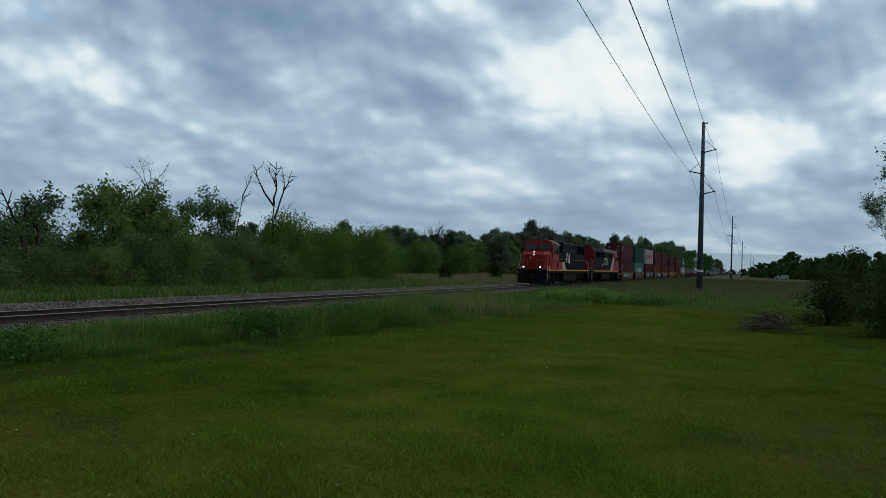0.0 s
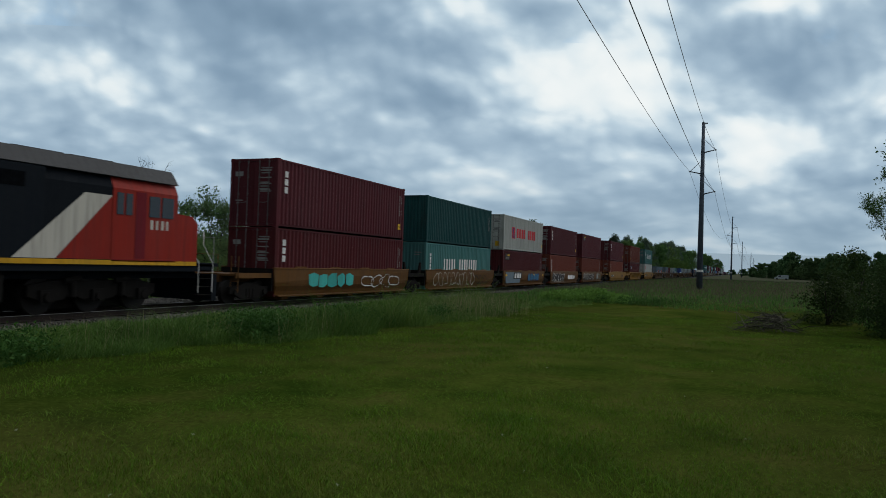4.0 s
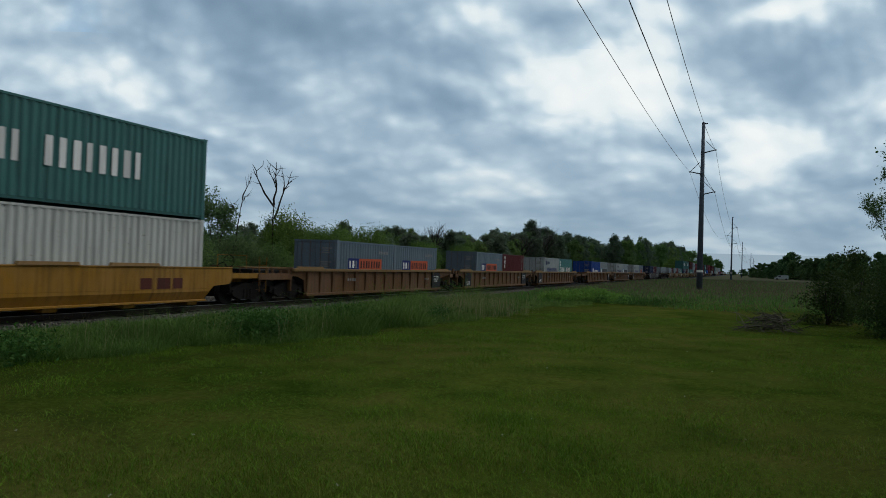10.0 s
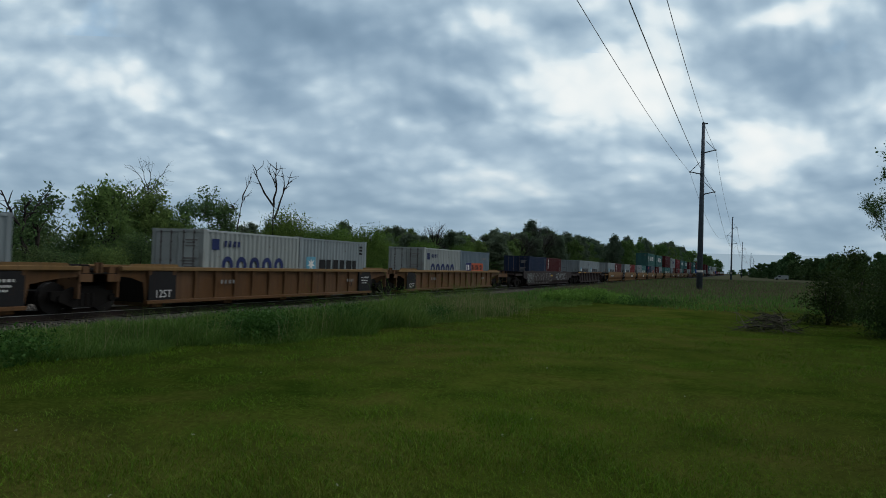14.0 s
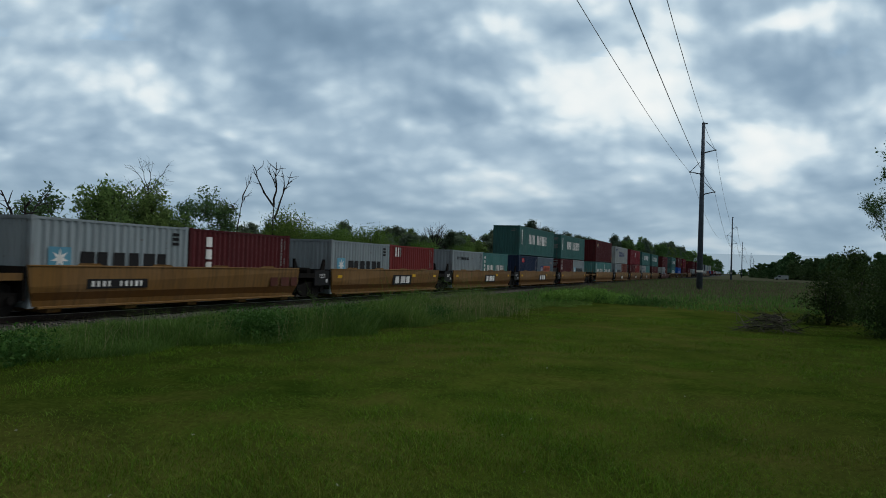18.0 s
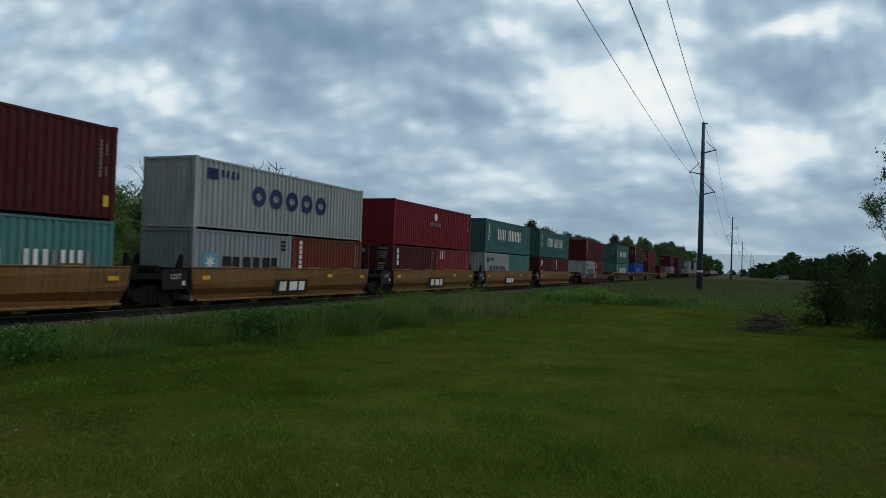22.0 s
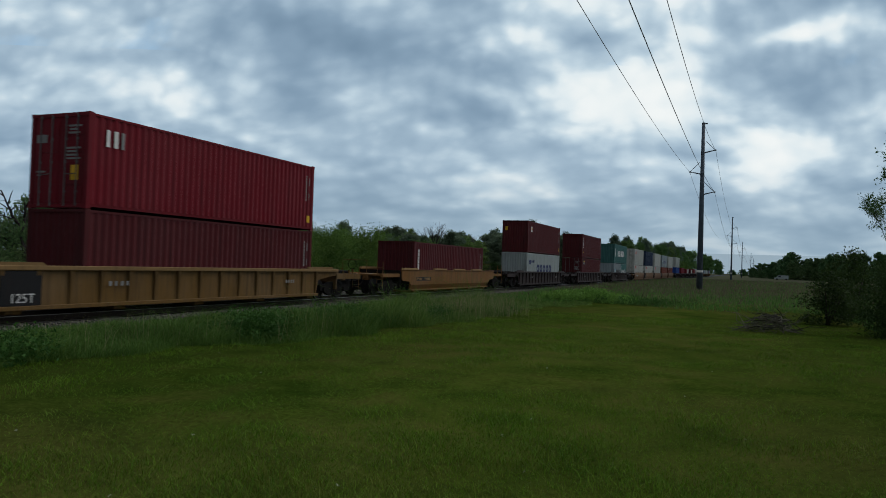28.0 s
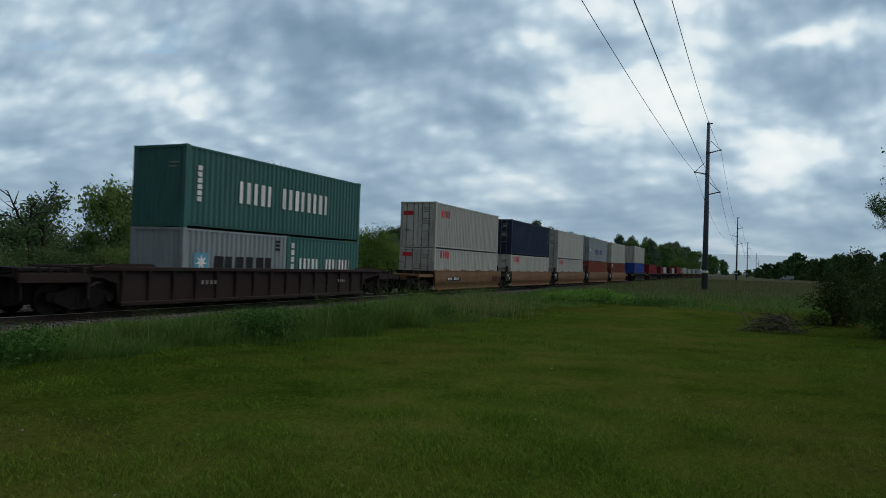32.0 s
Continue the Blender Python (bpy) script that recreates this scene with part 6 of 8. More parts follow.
def end_gear(parent, y, way, paint, shared_truck, style="ribbed"):
    """The deck over a bogie at a car's end: platform, ladder, brake gear, rails."""
    P = PAINT[paint]
    ln = 2.3 if not shared_truck else 1.03 if style == "ribbed" else 1.45
    a, c = min(y, y + way * ln), max(y, y + way * ln)
    part("end_platform", Build().box(-1.25, 1.25, a, c, 0.98, 1.06).box(-0.45, 0.45, a, c, 0.72, 0.98).box(-1.28, -1.2, a, c, 0.9, 1.1).box(1.2, 1.28, a, c, 0.9, 1.1), IRON if shared_truck else P, parent)
    bulk = Build().box(-1.3, 1.3, min(y, y + way * 0.08), max(y, y + way * 0.08), 0.35, 1.28)
    part("bulkhead", bulk, P if style == "ribbed" else IRON, parent)
    # dark block added to hide bright ballast seen through under the deck
    part("draft_gear", Build().box(-0.72, 0.72, a, c, 0.20, 0.71), IRON, parent)
    if style == "ribbed":
        for s in (-1, 1):
            part("end_sill", Build().prism_x([(a, 0.84), (c, 0.84), (c, 1.07), (a, 1.07)], s * 1.30 - 0.03, s * 1.30 + 0.03), P, parent)
            if s < 0:
                continue
            # loading guides stand up on the chord by the well's end, and posts on the platform
            g0, g1 = sorted((y - way * 0.35, y - way * 2.5))
            part("guide_flap", Build().prism_x([(g0, 1.31), (g1, 1.31), (g1 - 0.12, 1.40), (g0 + 0.12, 1.40)], s * 1.32 - 0.05, s * 1.32 + 0.05), PAINT["chord_tan"] if paint in ("brown", "amber") else P, parent)
            for at, w, h in ((0.16, 0.22, 1.30), (0.78, 0.10, 1.42)) if shared_truck else ((0.10, 0.14, 1.27), (0.72, 0.05, 1.24), (1.28, 0.05, 1.27), (1.62, 0.05, 1.32)):
                p0, p1 = sorted((y + way * at, y + way * (at + w)))
                part("end_post", Build().box(s * 1.24 - 0.04, s * 1.24 + 0.04, p0, p1, 1.07, h), P, parent)
        part("walkway", Build().box(-1.12, 1.12, a + 0.1, c - 0.1, 1.09, 1.12), IRON, parent)
        part("equipment_box", Build().cbox(-0.7, 0.9, a + 0.25, c - 0.3, 1.12, 1.24, 0.03), IRON, parent)
    if not shared_truck:
        ye = y + way * (ln - 0.1)
        rail, hub = (1.34, 1.22) if style == "ribbed" else (1.8, 1.55)
        lad = Build()
        for x in (0.95, 1.3):
            lad.tube((x, ye, 0.35), (x, ye, rail - 0.05), 0.018, 0.018, 6)
        for k in range(3 if style == "ribbed" else 4):
            lad.tube((0.95, ye, 0.45 + 0.32 * k), (1.3, ye, 0.45 + 0.32 * k), 0.014, 0.014, 5)
        part("ladder", lad, P, parent)
        part("grab_rail", Build().path([(-1.2, ye, 1.06), (-1.2, ye, rail), (0.3, ye, rail), (0.3, ye, 1.06)], 0.018, 6), P, parent)
        wheel = Build()
        for k in range(12):
            p0, p1 = 2 * math.pi * k / 12, 2 * math.pi * (k + 1) / 12
            wheel.tube((-0.6 + 0.26 * math.cos(p0), ye, hub + 0.26 * math.sin(p0)), (-0.6 + 0.26 * math.cos(p1), ye, hub + 0.26 * math.sin(p1)), 0.016, 0.016, 5)
        part("brake_wheel", wheel.tube((-0.86, ye, hub), (-0.34, ye, hub), 0.012, 0.012, 4), IRON, parent)
        coupler(parent, y + way * ln, way)
    else:
        for s in (-1, 1) if style == "smooth" else ():
            part("guide_post", Build().prism_x([(y + way * 0.1, 1.06), (y + way * 0.5, 1.06), (y + way * 0.18, 1.75), (y + way * 0.1, 1.75)] if way > 0 else [(y - 0.5, 1.06), (y - 0.1, 1.06), (y - 0.1, 1.75), (y - 0.18, 1.75)], s * 1.0 - 0.05, s * 1.0 + 0.05), IRON, parent)
        part("brake_reservoir", Build().tube((-0.55, y + way * 0.85, 1.2), (0.65, y + way * 0.85, 1.2), 0.15, 0.15, 12), IRON, parent)
        part("air_hose", Build().path([(0.9, y, 0.95), (0.95, y + way * 0.7, 0.62), (0.9, y + way * 1.4, 0.9)], 0.03, 6), IRON, parent)


def text_mesh(body, size, paint):
    def make():
        cu = bpy.data.curves.new("text", "FONT")
        cu.body, cu.size, cu.extrude = body, size, 0.002
        tmp = bpy.data.objects.new("text", cu)
        scene.collection.objects.link(tmp)
        bpy.context.view_layer.update()
        me = bpy.data.meshes.new_from_object(tmp)
        bpy.data.objects.remove(tmp)
        me.materials.clear()
        me.materials.append(PAINT[paint])
        return me
    return shared(("text", body, size, paint), make)


ON_SIDE = Euler((math.pi / 2, 0, math.pi / 2)).to_matrix().to_4x4()


def stencil(car, body, size, paint, y, z, x=1.382):
    part("stencil", text_mesh(body, size, paint), None, car, f"stencilled {body}", at=Matrix.Translation((x, y, z)) @ ON_SIDE)


def tag_bars(kind, L):
    """Markings on a well car's side: plain bars for names and numbers."""
    X = 1.375
    if kind.startswith("panel"):
        y, dz = {"panel": (6.1, 0.02), "panel_far": (7.6, 0.20), "panel_near": (3.95, 0.36)}[kind]
        return [("mark_black", Build().prism_x([(y - 1.25, 0.28 + dz), (y + 1.15, 0.28 + dz), (y + 1.25, 0.82 + dz), (y - 1.15, 0.82 + dz)], X + 0.002, X + 0.006), "black name panel"),
                ("mark_white", letters(Build(), y - 1.0, y + 1.1, 0.36 + dz, 0.38, 3, 0.12, X + 0.004, 0.15, 1.45), "white slanted name bars"),
                ("mark_yellow", Build().box(X + 0.002, X + 0.006, 0.55, 0.95, 0.88, 1.02).box(X + 0.002, X + 0.006, L - 0.85, L - 0.45, 0.88, 1.02).box(X + 0.002, X + 0.006, L - 3.9, L - 3.5, 0.92, 1.06), "yellow reflector plate")]
    if kind == "number":
        return [("mark_black", Build().box(X + 0.002, X + 0.006, 1.9, 4.25, 0.64, 0.93), "black number panel"), ("mark_white", letters(letters(Build(), 2.05, 2.85, 0.70, 0.17, 4, 0.25, X + 0.004), 3.1, 4.1, 0.70, 0.17, 5, 0.25, X + 0.004), "white number bars"),
                ("oxide", letters(Build(), 10.75, 12.9, 0.58, 0.36, 3, 0.2, X, 0.0, 1.5), "red-brown name bars")]
    if kind == "number_worn":
        return [("mark_black", Build().box(X + 0.002, X + 0.006, 2.0, 4.1, 0.68, 0.90), "black number panel"), ("flap_tan", letters(letters(Build(), 2.1, 2.85, 0.72, 0.14, 4, 0.45, X + 0.004), 3.15, 4.0, 0.72, 0.14, 5, 0.45, X + 0.004), "faded number bars")]
    if kind == "plates":
        return [("mark_yellow", Build().box(X + 0.002, X + 0.006, 0.55, 0.95, 0.88, 1.02).box(X + 0.002, X + 0.006, L - 0.85, L - 0.45, 0.88, 1.02), "yellow reflector plate")]
    if kind == "dark":
        return [("mark_dull", letters(letters(Build(), 4.6, 5.5, 0.72, 0.14, 4, 0.3, X), L - 4.2, L - 3.5, 0.7, 0.14, 4, 0.3, X), "dull number bars")]
    return []


def spray(seed, y0, y1, z0, z1, X, n, curl=0.5):
    """Looped strokes of spray paint without any readable form; each stroke is one ribbon."""
    rng = np.random.default_rng(seed)
    b = Build()
    for i in range(n):
        c = y0 + (y1 - y0) * (i + 0.5) / n
        w, h = (y1 - y0) / n * 0.52, (z1 - z0) * 0.5
        ph, k, th = rng.uniform(0, 6.28), int(rng.integers(2, 4)), rng.uniform(0.018, 0.034)
        pts = []
        for j in range(27):
            t = j / 26 * 1.9 * math.pi + ph
            r = 1 + curl * 0.55 * math.sin(k * t + ph)
            pts.append(Vector((c + w * r * math.cos(t), min(z1, max(z0, (z0 + z1) / 2 + h * r * 0.9 * math.sin(t))))))
        v = []
        for j, p in enumerate(pts):
            d = pts[min(26, j + 1)] - pts[max(0, j - 1)]
            d = d.normalized() if d.length > 1e-5 else Vector((1, 0))
            nx = Vector((-d.y, d.x)) * th * (0.75 + 0.4 * math.sin(j * 0.5 + ph))
            v += [(X + 0.002, p.x - nx.x, p.y - nx.y), (X + 0.006, p.x - nx.x, p.y - nx.y), (X + 0.006, p.x + nx.x, p.y + nx.y), (X + 0.002, p.x + nx.x, p.y + nx.y)]
        b.add(v, [(4 * j + q, 4 * j + q + 1, 4 * j + q + 5, 4 * j + q + 4) for j in range(26) for q in range(3)])
    return b


def blot(seed, y0, y1, z0, z1, X, n):
    """Filled sprayed shapes side by side."""
    rng = np.random.default_rng(seed)
    b = Build()
    for i in range(n):
        a, c = y0 + (y1 - y0) * i / n, y0 + (y1 - y0) * (i + 0.93) / n
        j = rng.uniform(-0.07, 0.07, 8)
        b.prism_x([(a + j[0], z0 + 0.08 + j[1]), ((a + c) / 2 + j[2], z0 + j[3] * 0.5), (c + j[4], z0 + 0.1 + j[5]), (c + j[6], z1 - 0.06 + j[7]), ((a + c) / 2 + j[0], z1 + j[1] * 0.5), (a + j[2], z1 - 0.12 + j[3])], X + 0.002 + 0.0006 * (i % 2), X + 0.005)
    return b


WELL_NAME = {"smooth": "smooth-sided", "ribbed": "ribbed"}
PAINT_NAME = dict(yellow="yellow", orange="weathered orange", amber="grimy amber", tan="dusty tan", golden="dusty golden yellow", ochre="faded ochre", brown="rusty brown", dark_brown="dark brown", oxide="oxide red")


def folded(b, s):
    """Tuck the lower edge of a side plate in behind its skirt."""
    b.v = [(x - s * 0.16 if z < 0.3 else x, y, z) for x, y, z in b.v]
    return b


def gusset(s, X, z0, z1):
    """A pressed post, standing out furthest under the top chord."""
    rows = []
    for z, w, out in ((z0, 0.045, 0.035), (z0 + 0.25, 0.05, 0.06), (z1 - 0.28, 0.06, 0.085), (z1, 0.10, 0.105)):
        rows += [(s * (X - 0.09), -w, z), (s * (X - 0.09 + out), -w * 0.75, z), (s * (X - 0.09 + out), w * 0.75, z), (s * (X - 0.09), w, z)]
    f = [(4 * j + i, 4 * j + i + 1, 4 * j + i + 5, 4 * j + i + 4) for j in range(3) for i in range(3)]
    return Build().add(rows, f if s > 0 else [tuple(reversed(q)) for q in f])


def skirt(cut, L, z0, s, X):
    """The inward-leaning lower strip of a side: vertices and faces."""
    x0, x1, t = s * (X - 0.20), s * (X + 0.004), s * 0.03
    c0 = cut - 0.25 if cut > 1 else cut * 0.35 + 0.05
    a0, a1, c1 = cut, L - cut, L - c0
    v = [(x0, a0, z0), (x0, a1, z0), (x1, c1, 0.56), (x1, c0, 0.56), (x0 - t, a0, z0), (x0 - t, a1, z0), (x1 - t, c1, 0.56), (x1 - t, c0, 0.56)]
    f = [(0, 1, 2, 3), (7, 6, 5, 4), (0, 4, 5, 1), (1, 5, 6, 2), (2, 6, 7, 3), (3, 7, 4, 0)]
    return v, f if s > 0 else [tuple(reversed(q)) for q in f]


def well_car(u, L, style, paint, front, rear, mark="", art=(), label="", top=1.28):
    """A well car or one unit of an articulated one. front, rear: 'own' bogie and coupler, 'shared' bogie, or 'none'."""
    P = PAINT[paint]
    car = thing("well_car", label or f"{PAINT_NAME[paint]} {WELL_NAME[style]} railway well car carrying containers", "railway car", "well cars of the train")
    X, z0, z1 = 1.375, 0.14, top
    e0, e1 = (1.1, 1.7) if L > 16 else (1.5, 1.5)
    for s in (-1, 1):
        if style == "smooth":
            cut = 1.35 if front == "own" and L > 14 else 0.28
            outline = [(cut, z0), (L - cut, z0), (L - 0.05, 0.72), (L, z1 - 0.1), (L, z1), (0, z1), (0, z1 - 0.1), (0.05, 0.72)]
            if cut > 1:
                outline = [(cut, z0), (L - cut, z0), (L - cut + 0.12, 0.45), (L - cut + 0.35, 0.64), (L - 0.15, 0.70), (L, 0.82), (L, z1), (0, z1), (0, 0.82), (0.15, 0.70), (cut - 0.35, 0.64), (cut - 0.12, 0.45)]
            xs = (s * X - 0.05 * (s > 0), s * X + 0.05 * (s < 0))
            part("side_plate", shared(("plate", L, paint, s, cut), lambda: folded(Build().prism_x(outline, *xs), s).mesh("side_plate", P)), None, car)
            # golden cars: darker ochre puts the skirt's grime and shade into its colour
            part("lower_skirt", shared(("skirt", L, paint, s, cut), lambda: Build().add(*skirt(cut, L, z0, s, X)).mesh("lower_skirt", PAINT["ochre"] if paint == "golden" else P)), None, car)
            part("top_chord", shared(("chord", L, paint, s, z1), lambda: Build().cbox(min(s * 1.27, s * 1.40), max(s * 1.27, s * 1.40), 0, L, z1, z1 + 0.05, 0.012).mesh("top_chord", P)), None, car)
            part("bottom_chord", shared(("bchord", L, paint, s, cut), lambda: Build().cbox(min(s * 1.22, s * 1.39), max(s * 1.22, s * 1.39), cut + 0.05, L - cut - 0.05, z0 - 0.04, z0 + 0.03, 0.01).mesh("bottom_chord", P)), None, car)
            for y in dict(yellow=(4.4, 7.5, 10.6), orange=(1.1, 5.6, 8.9, 12.3)).get(paint, ()):
                part("guide_flap", shared(("long_flap", s), lambda: Build().prism_x([(-1.0, 0), (1.0, 0), (0.95, 0.10), (-0.95, 0.10)], s * 1.37 - 0.07, s * 1.37 + 0.07).mesh("guide_flap", PAINT["flap_tan"])), None, car, "dusty tan loading guide", at=pose(0, y, z1 + 0.05))
            for k in range(0 if paint in ("yellow", "orange") else 4):
                y = L * (0.16 + 0.225 * k)
                part("guide_flap", shared(("flap", s, paint), lambda: Build().prism_x([(-0.42, 0), (0.42, 0), (0.32, 0.06), (-0.32, 0.06)], s * 1.30 - 0.05, s * 1.30 + 0.05).mesh("guide_flap", P)), None, car, at=pose(0, y, z1 + 0.05))
        else:
            xa = s * (X - 0.09)
            outline = [(e0, z0), (L - e1, z0), (L - e1 + 0.15, 0.80), (L - 0.6, 0.95), (L, 1.0), (L, z1), (0, z1), (0, 1.0), (0.5, 0.95), (e0 - 0.12, 0.80)]
            part("side_plate", shared(("rplate", L, paint, s), lambda: Build().prism_x(outline, min(xa, xa - s * 0.03), max(xa, xa - s * 0.03)).mesh("side_plate", P)), None, car)
            part("top_chord", shared(("rchord", L, paint, s), lambda: Build().cbox(min(s * 1.22, s * 1.41), max(s * 1.22, s * 1.41), 0, L, z1 - 0.10, z1 + 0.03, 0.015).mesh("top_chord", PAINT["chord_tan"] if paint in ("brown", "amber") else P)), None, car)
            part("bottom_chord", shared(("rbchord", L, paint, s), lambda: Build().cbox(min(s * 1.24, s * 1.40), max(s * 1.24, s * 1.40), e0 - 0.02, L - e1 + 0.02, z0 - 0.05, z0 + 0.07, 0.012).mesh("bottom_chord", P)), None, car)
            n = round((L - e0 - e1) / 1.05)
            for k in range(n + 1):
                y = e0 + 0.08 + (L - e0 - e1 - 0.16) * k / n
                part("post", shared(("post", paint, s), lambda: gusset(s, X, z0 + 0.07, z1 - 0.10).mesh("post", P)), None, car, at=pose(0, y, 0))
    if style == "ribbed" or front == "own" and L > 14:
        for y in (e0 - 0.04, L - e1 - 0.02) if style == "ribbed" else (1.25, L - 1.31):
            part("well_end", shared(("well_end", paint), lambda: Build().box(-1.22, 1.22, 0.0, 0.06, z0, 1.15).mesh("well_end", IRON)), None, car, "dark end wall of the well", at=pose(0, y, 0))
    for k in range(5):
        in0 = 2.0 if front == "own" and L > 14 else 0.9
        y = e0 + 0.5 + (L - e0 - e1 - 1.0) * k / 4 if style == "ribbed" else in0 + (L - 2 * in0) * k / 4
        part("floor_beam", shared(("beam", paint), lambda: Build().cbox(-1.3, 1.3, -0.22, 0.22, -0.02, 0.12, 0.03).mesh("floor_beam", P)), None, car, at=pose(0, y, 0))
    for where, y, way in ((front, 0.0, -1), (rear, L, 1)):
        end_gear(car, y, way, paint, where != "own", style)
        inset = 0.55 if style == "ribbed" else 1.25
        if where == "own":
            bogie(car, y + way * (inset if style == "smooth" else 0.1))
        elif where == "shared" and way < 0:
            bogie(car, y - (1.05 if style == "ribbed" else 1.5))
    if style == "smooth" and front == "shared" and not art:
        part("end_panel", shared("black_end", lambda: Build().box(1.20, 1.29, -1.30, -0.03, 0.55, 1.24).mesh("end_panel", PAINT["mark_black"])), None, car, "black end panel")
        stencil(car, "125T", 0.26, "mark_white", -0.95, 0.90, 1.292)
        part("reflector", shared("end_reflector", lambda: Build().box(1.29, 1.297, -0.36, -0.22, 0.68, 0.84).mesh("reflector", PAINT["mark_white"])), None, car, "pale reflector plate")
    if style == "ribbed" and mark == "dark" and front == "shared":
        part("end_panel", shared(("end_panel", paint), lambda: Build().box(1.30, 1.380, 1.14, 2.35, 0.22, 1.16).mesh("end_panel", PAINT["mark_black"])), None, car, "black end panel")
        stencil(car, "125T", 0.36, "mark_white", 1.40, 0.30, 1.383)
    if style == "ribbed" and mark == "dark" and rear == "none":
        part("end_panel", shared(("rear_panel", paint, L), lambda: Build().box(1.30, 1.380, L - 3.0, L - 1.75, 0.22, 1.16).mesh("end_panel", PAINT["mark_black"])), None, car, "black end panel")
        tagged(part("code_marking", shared(("rear_text", L), lambda: letters(letters(letters(Build(), L - 2.8, L - 2.0, 0.86, 0.08, 6, 0.3, 1.38), L - 2.8, L - 2.1, 0.72, 0.06, 7, 0.3, 1.38), L - 2.7, L - 2.2, 0.60, 0.06, 5, 0.3, 1.38).mesh("code_marking", PAINT["mark_white"])), None, car, "white bars of small writing"), kind="stuff")
        stencil(car, "53", 0.42, "mark_black", L - 3.95, 0.46, 1.292)
    for mp, b, lab in tag_bars(mark, L):
        for q in islands(b):
            part("marking", q, PAINT[mp], car, lab)
    for mp, b, lab in art:
        for q in islands(b):
            part("graffiti", q, PAINT[mp], car, lab)
    return on_train(car, u)


XS = 1.375


def build_cars():
    # first five-unit car, faded and covered in spray paint
    us = (116.6, 132.0, 147.32, 162.73, 178.04)
    arts = ([("mark_teal", blot(1, 2.6, 6.6, 0.45, 1.1, XS, 5), "teal spray lettering"), ("mark_white", spray(2, 7.5, 11.5, 0.35, 1.05, XS, 4), "pale spray loops")],
            [("loco_grey", spray(3, 1.2, 8.5, 0.3, 1.15, XS, 10), "dull pale spray loops"), ("mark_black", spray(33, 8.6, 11.2, 0.35, 0.95, XS, 3), "dark spray loops")],
            [("steel_blue", Build().box(XS + 0.001, XS + 0.003, 0.6, 4.6, 0.3, 1.2), "blue-grey repaint patch"), ("spray_blue", blot(4, 7.0, 10.8, 0.45, 1.1, XS, 4), "sky blue spray lettering"), ("mark_blue", spray(5, 7.0, 10.8, 0.45, 1.1, XS + 0.004, 4), "dark outline of spray lettering")],
            [("mark_white", spray(6, 0.7, 5.8, 0.25, 1.15, XS, 6, 0.9), "pale bold spray lettering"), ("mark_black", blot(7, 0.7, 5.8, 0.3, 1.1, XS - 0.0015, 7), "black spray fill"), ("mark_white", blot(8, 7.6, 11.0, 0.45, 0.95, XS, 5), "white spray lettering")],
            [("dark_brown", blot(19, 0.6, 7.4, 0.3, 1.12, XS - 0.0015, 9), "dark spray fill"), ("loco_grey", spray(9, 0.6, 7.2, 0.3, 1.15, XS, 13, 0.9), "dull pale spray loops"), ("light_grey", blot(10, 9.0, 10.2, 0.35, 1.15, XS, 2), "grey spray blots"), ("mark_teal", spray(11, 10.8, 11.6, 0.5, 1.0, XS, 1), "teal spray ring")])
    for k, u in enumerate(us):
        well_car(u - 0.2, 12.85, "smooth", "ochre", "own" if k == 0 else "shared", "own" if k == 4 else "none", "panel_near" if k == 2 else "", arts[k], "faded ochre smooth-sided well car covered in spray paint")
    box40(us[0], "plum", "tall_three", True, HIGH), box40(us[0], "maroon", "tall_three", True, LOW)
    box40(us[1], "dark_green", "plain", False, HIGH), box40(us[1], "pale_teal", "pair_row", False, LOW)
    box40(us[2], "off_white", "red_pair", True, HIGH), box40(us[2], "maroon", "flash_tag", False, LOW)
    box40(us[3], "plum", "tall_three", True, HIGH), box40(us[3], "rust_red", "tall_six", True, LOW)
    box40(us[4], "plum", "flash_tag", False, HIGH), box40(us[4], "rust_red", "plain", True, LOW)
    # three single cars
    well_car(196.4, 15.7, "smooth", "yellow", "own", "own", "number")
    box40(197.98, "plum", "tall_three", True, HIGH), box40(197.98, "rust_red", "tall_six", True, LOW)
    c7 = well_car(216.25, 15.3, "ribbed", "yellow", "own", "own", "")
    stencil(c7, "40", 0.46, "mark_black", 6.15, 0.46, 1.296)
    part("marking", letters(Build(), 8.4, 9.6, 0.56, 0.32, 3, 0.2, 1.288), PAINT["oxide"], c7, "red-brown name bars")
    box40(217.85, "rust_red", "tall_six", True, HIGH), box40(217.85, "maroon", "blue_tag", True, LOW)
    well_car(235.9, 15.3, "smooth", "yellow", "own", "own", "number")
    box40(237.6, "sea_green", "pair_row", True, HIGH), box40(237.6, "off_white", "red_short", True, LOW)
    # two three-unit ribbed cars with twenty-foot boxes
    pairs = ((259.0, "steel_blue", "twin_panel", "steel_blue", "twin_panel"), (278.55, "steel_blue", "twin_panel", "maroon", "tall_three"), (298.0, "light_grey", "wide_five", "pale_teal", "pair_row"),
             (321.55, "blue", "slanted_row", "grey_blue", "star_row"), (341.05, "light_grey", "wide_five", "grey_blue", "star_row"), (360.5, "light_grey", "wide_five", "steel_blue", "twin_panel"))
    for k, (u, p1, m1, p2, m2) in enumerate(pairs):
        well_car(u - 3.8, 18.0, "ribbed", "brown", "own" if k % 3 == 0 else "shared", "own" if k % 3 == 2 else "none", "dark")
        box20(u, p1, m1, True), box20(u + 6.1, p2, m2, False)
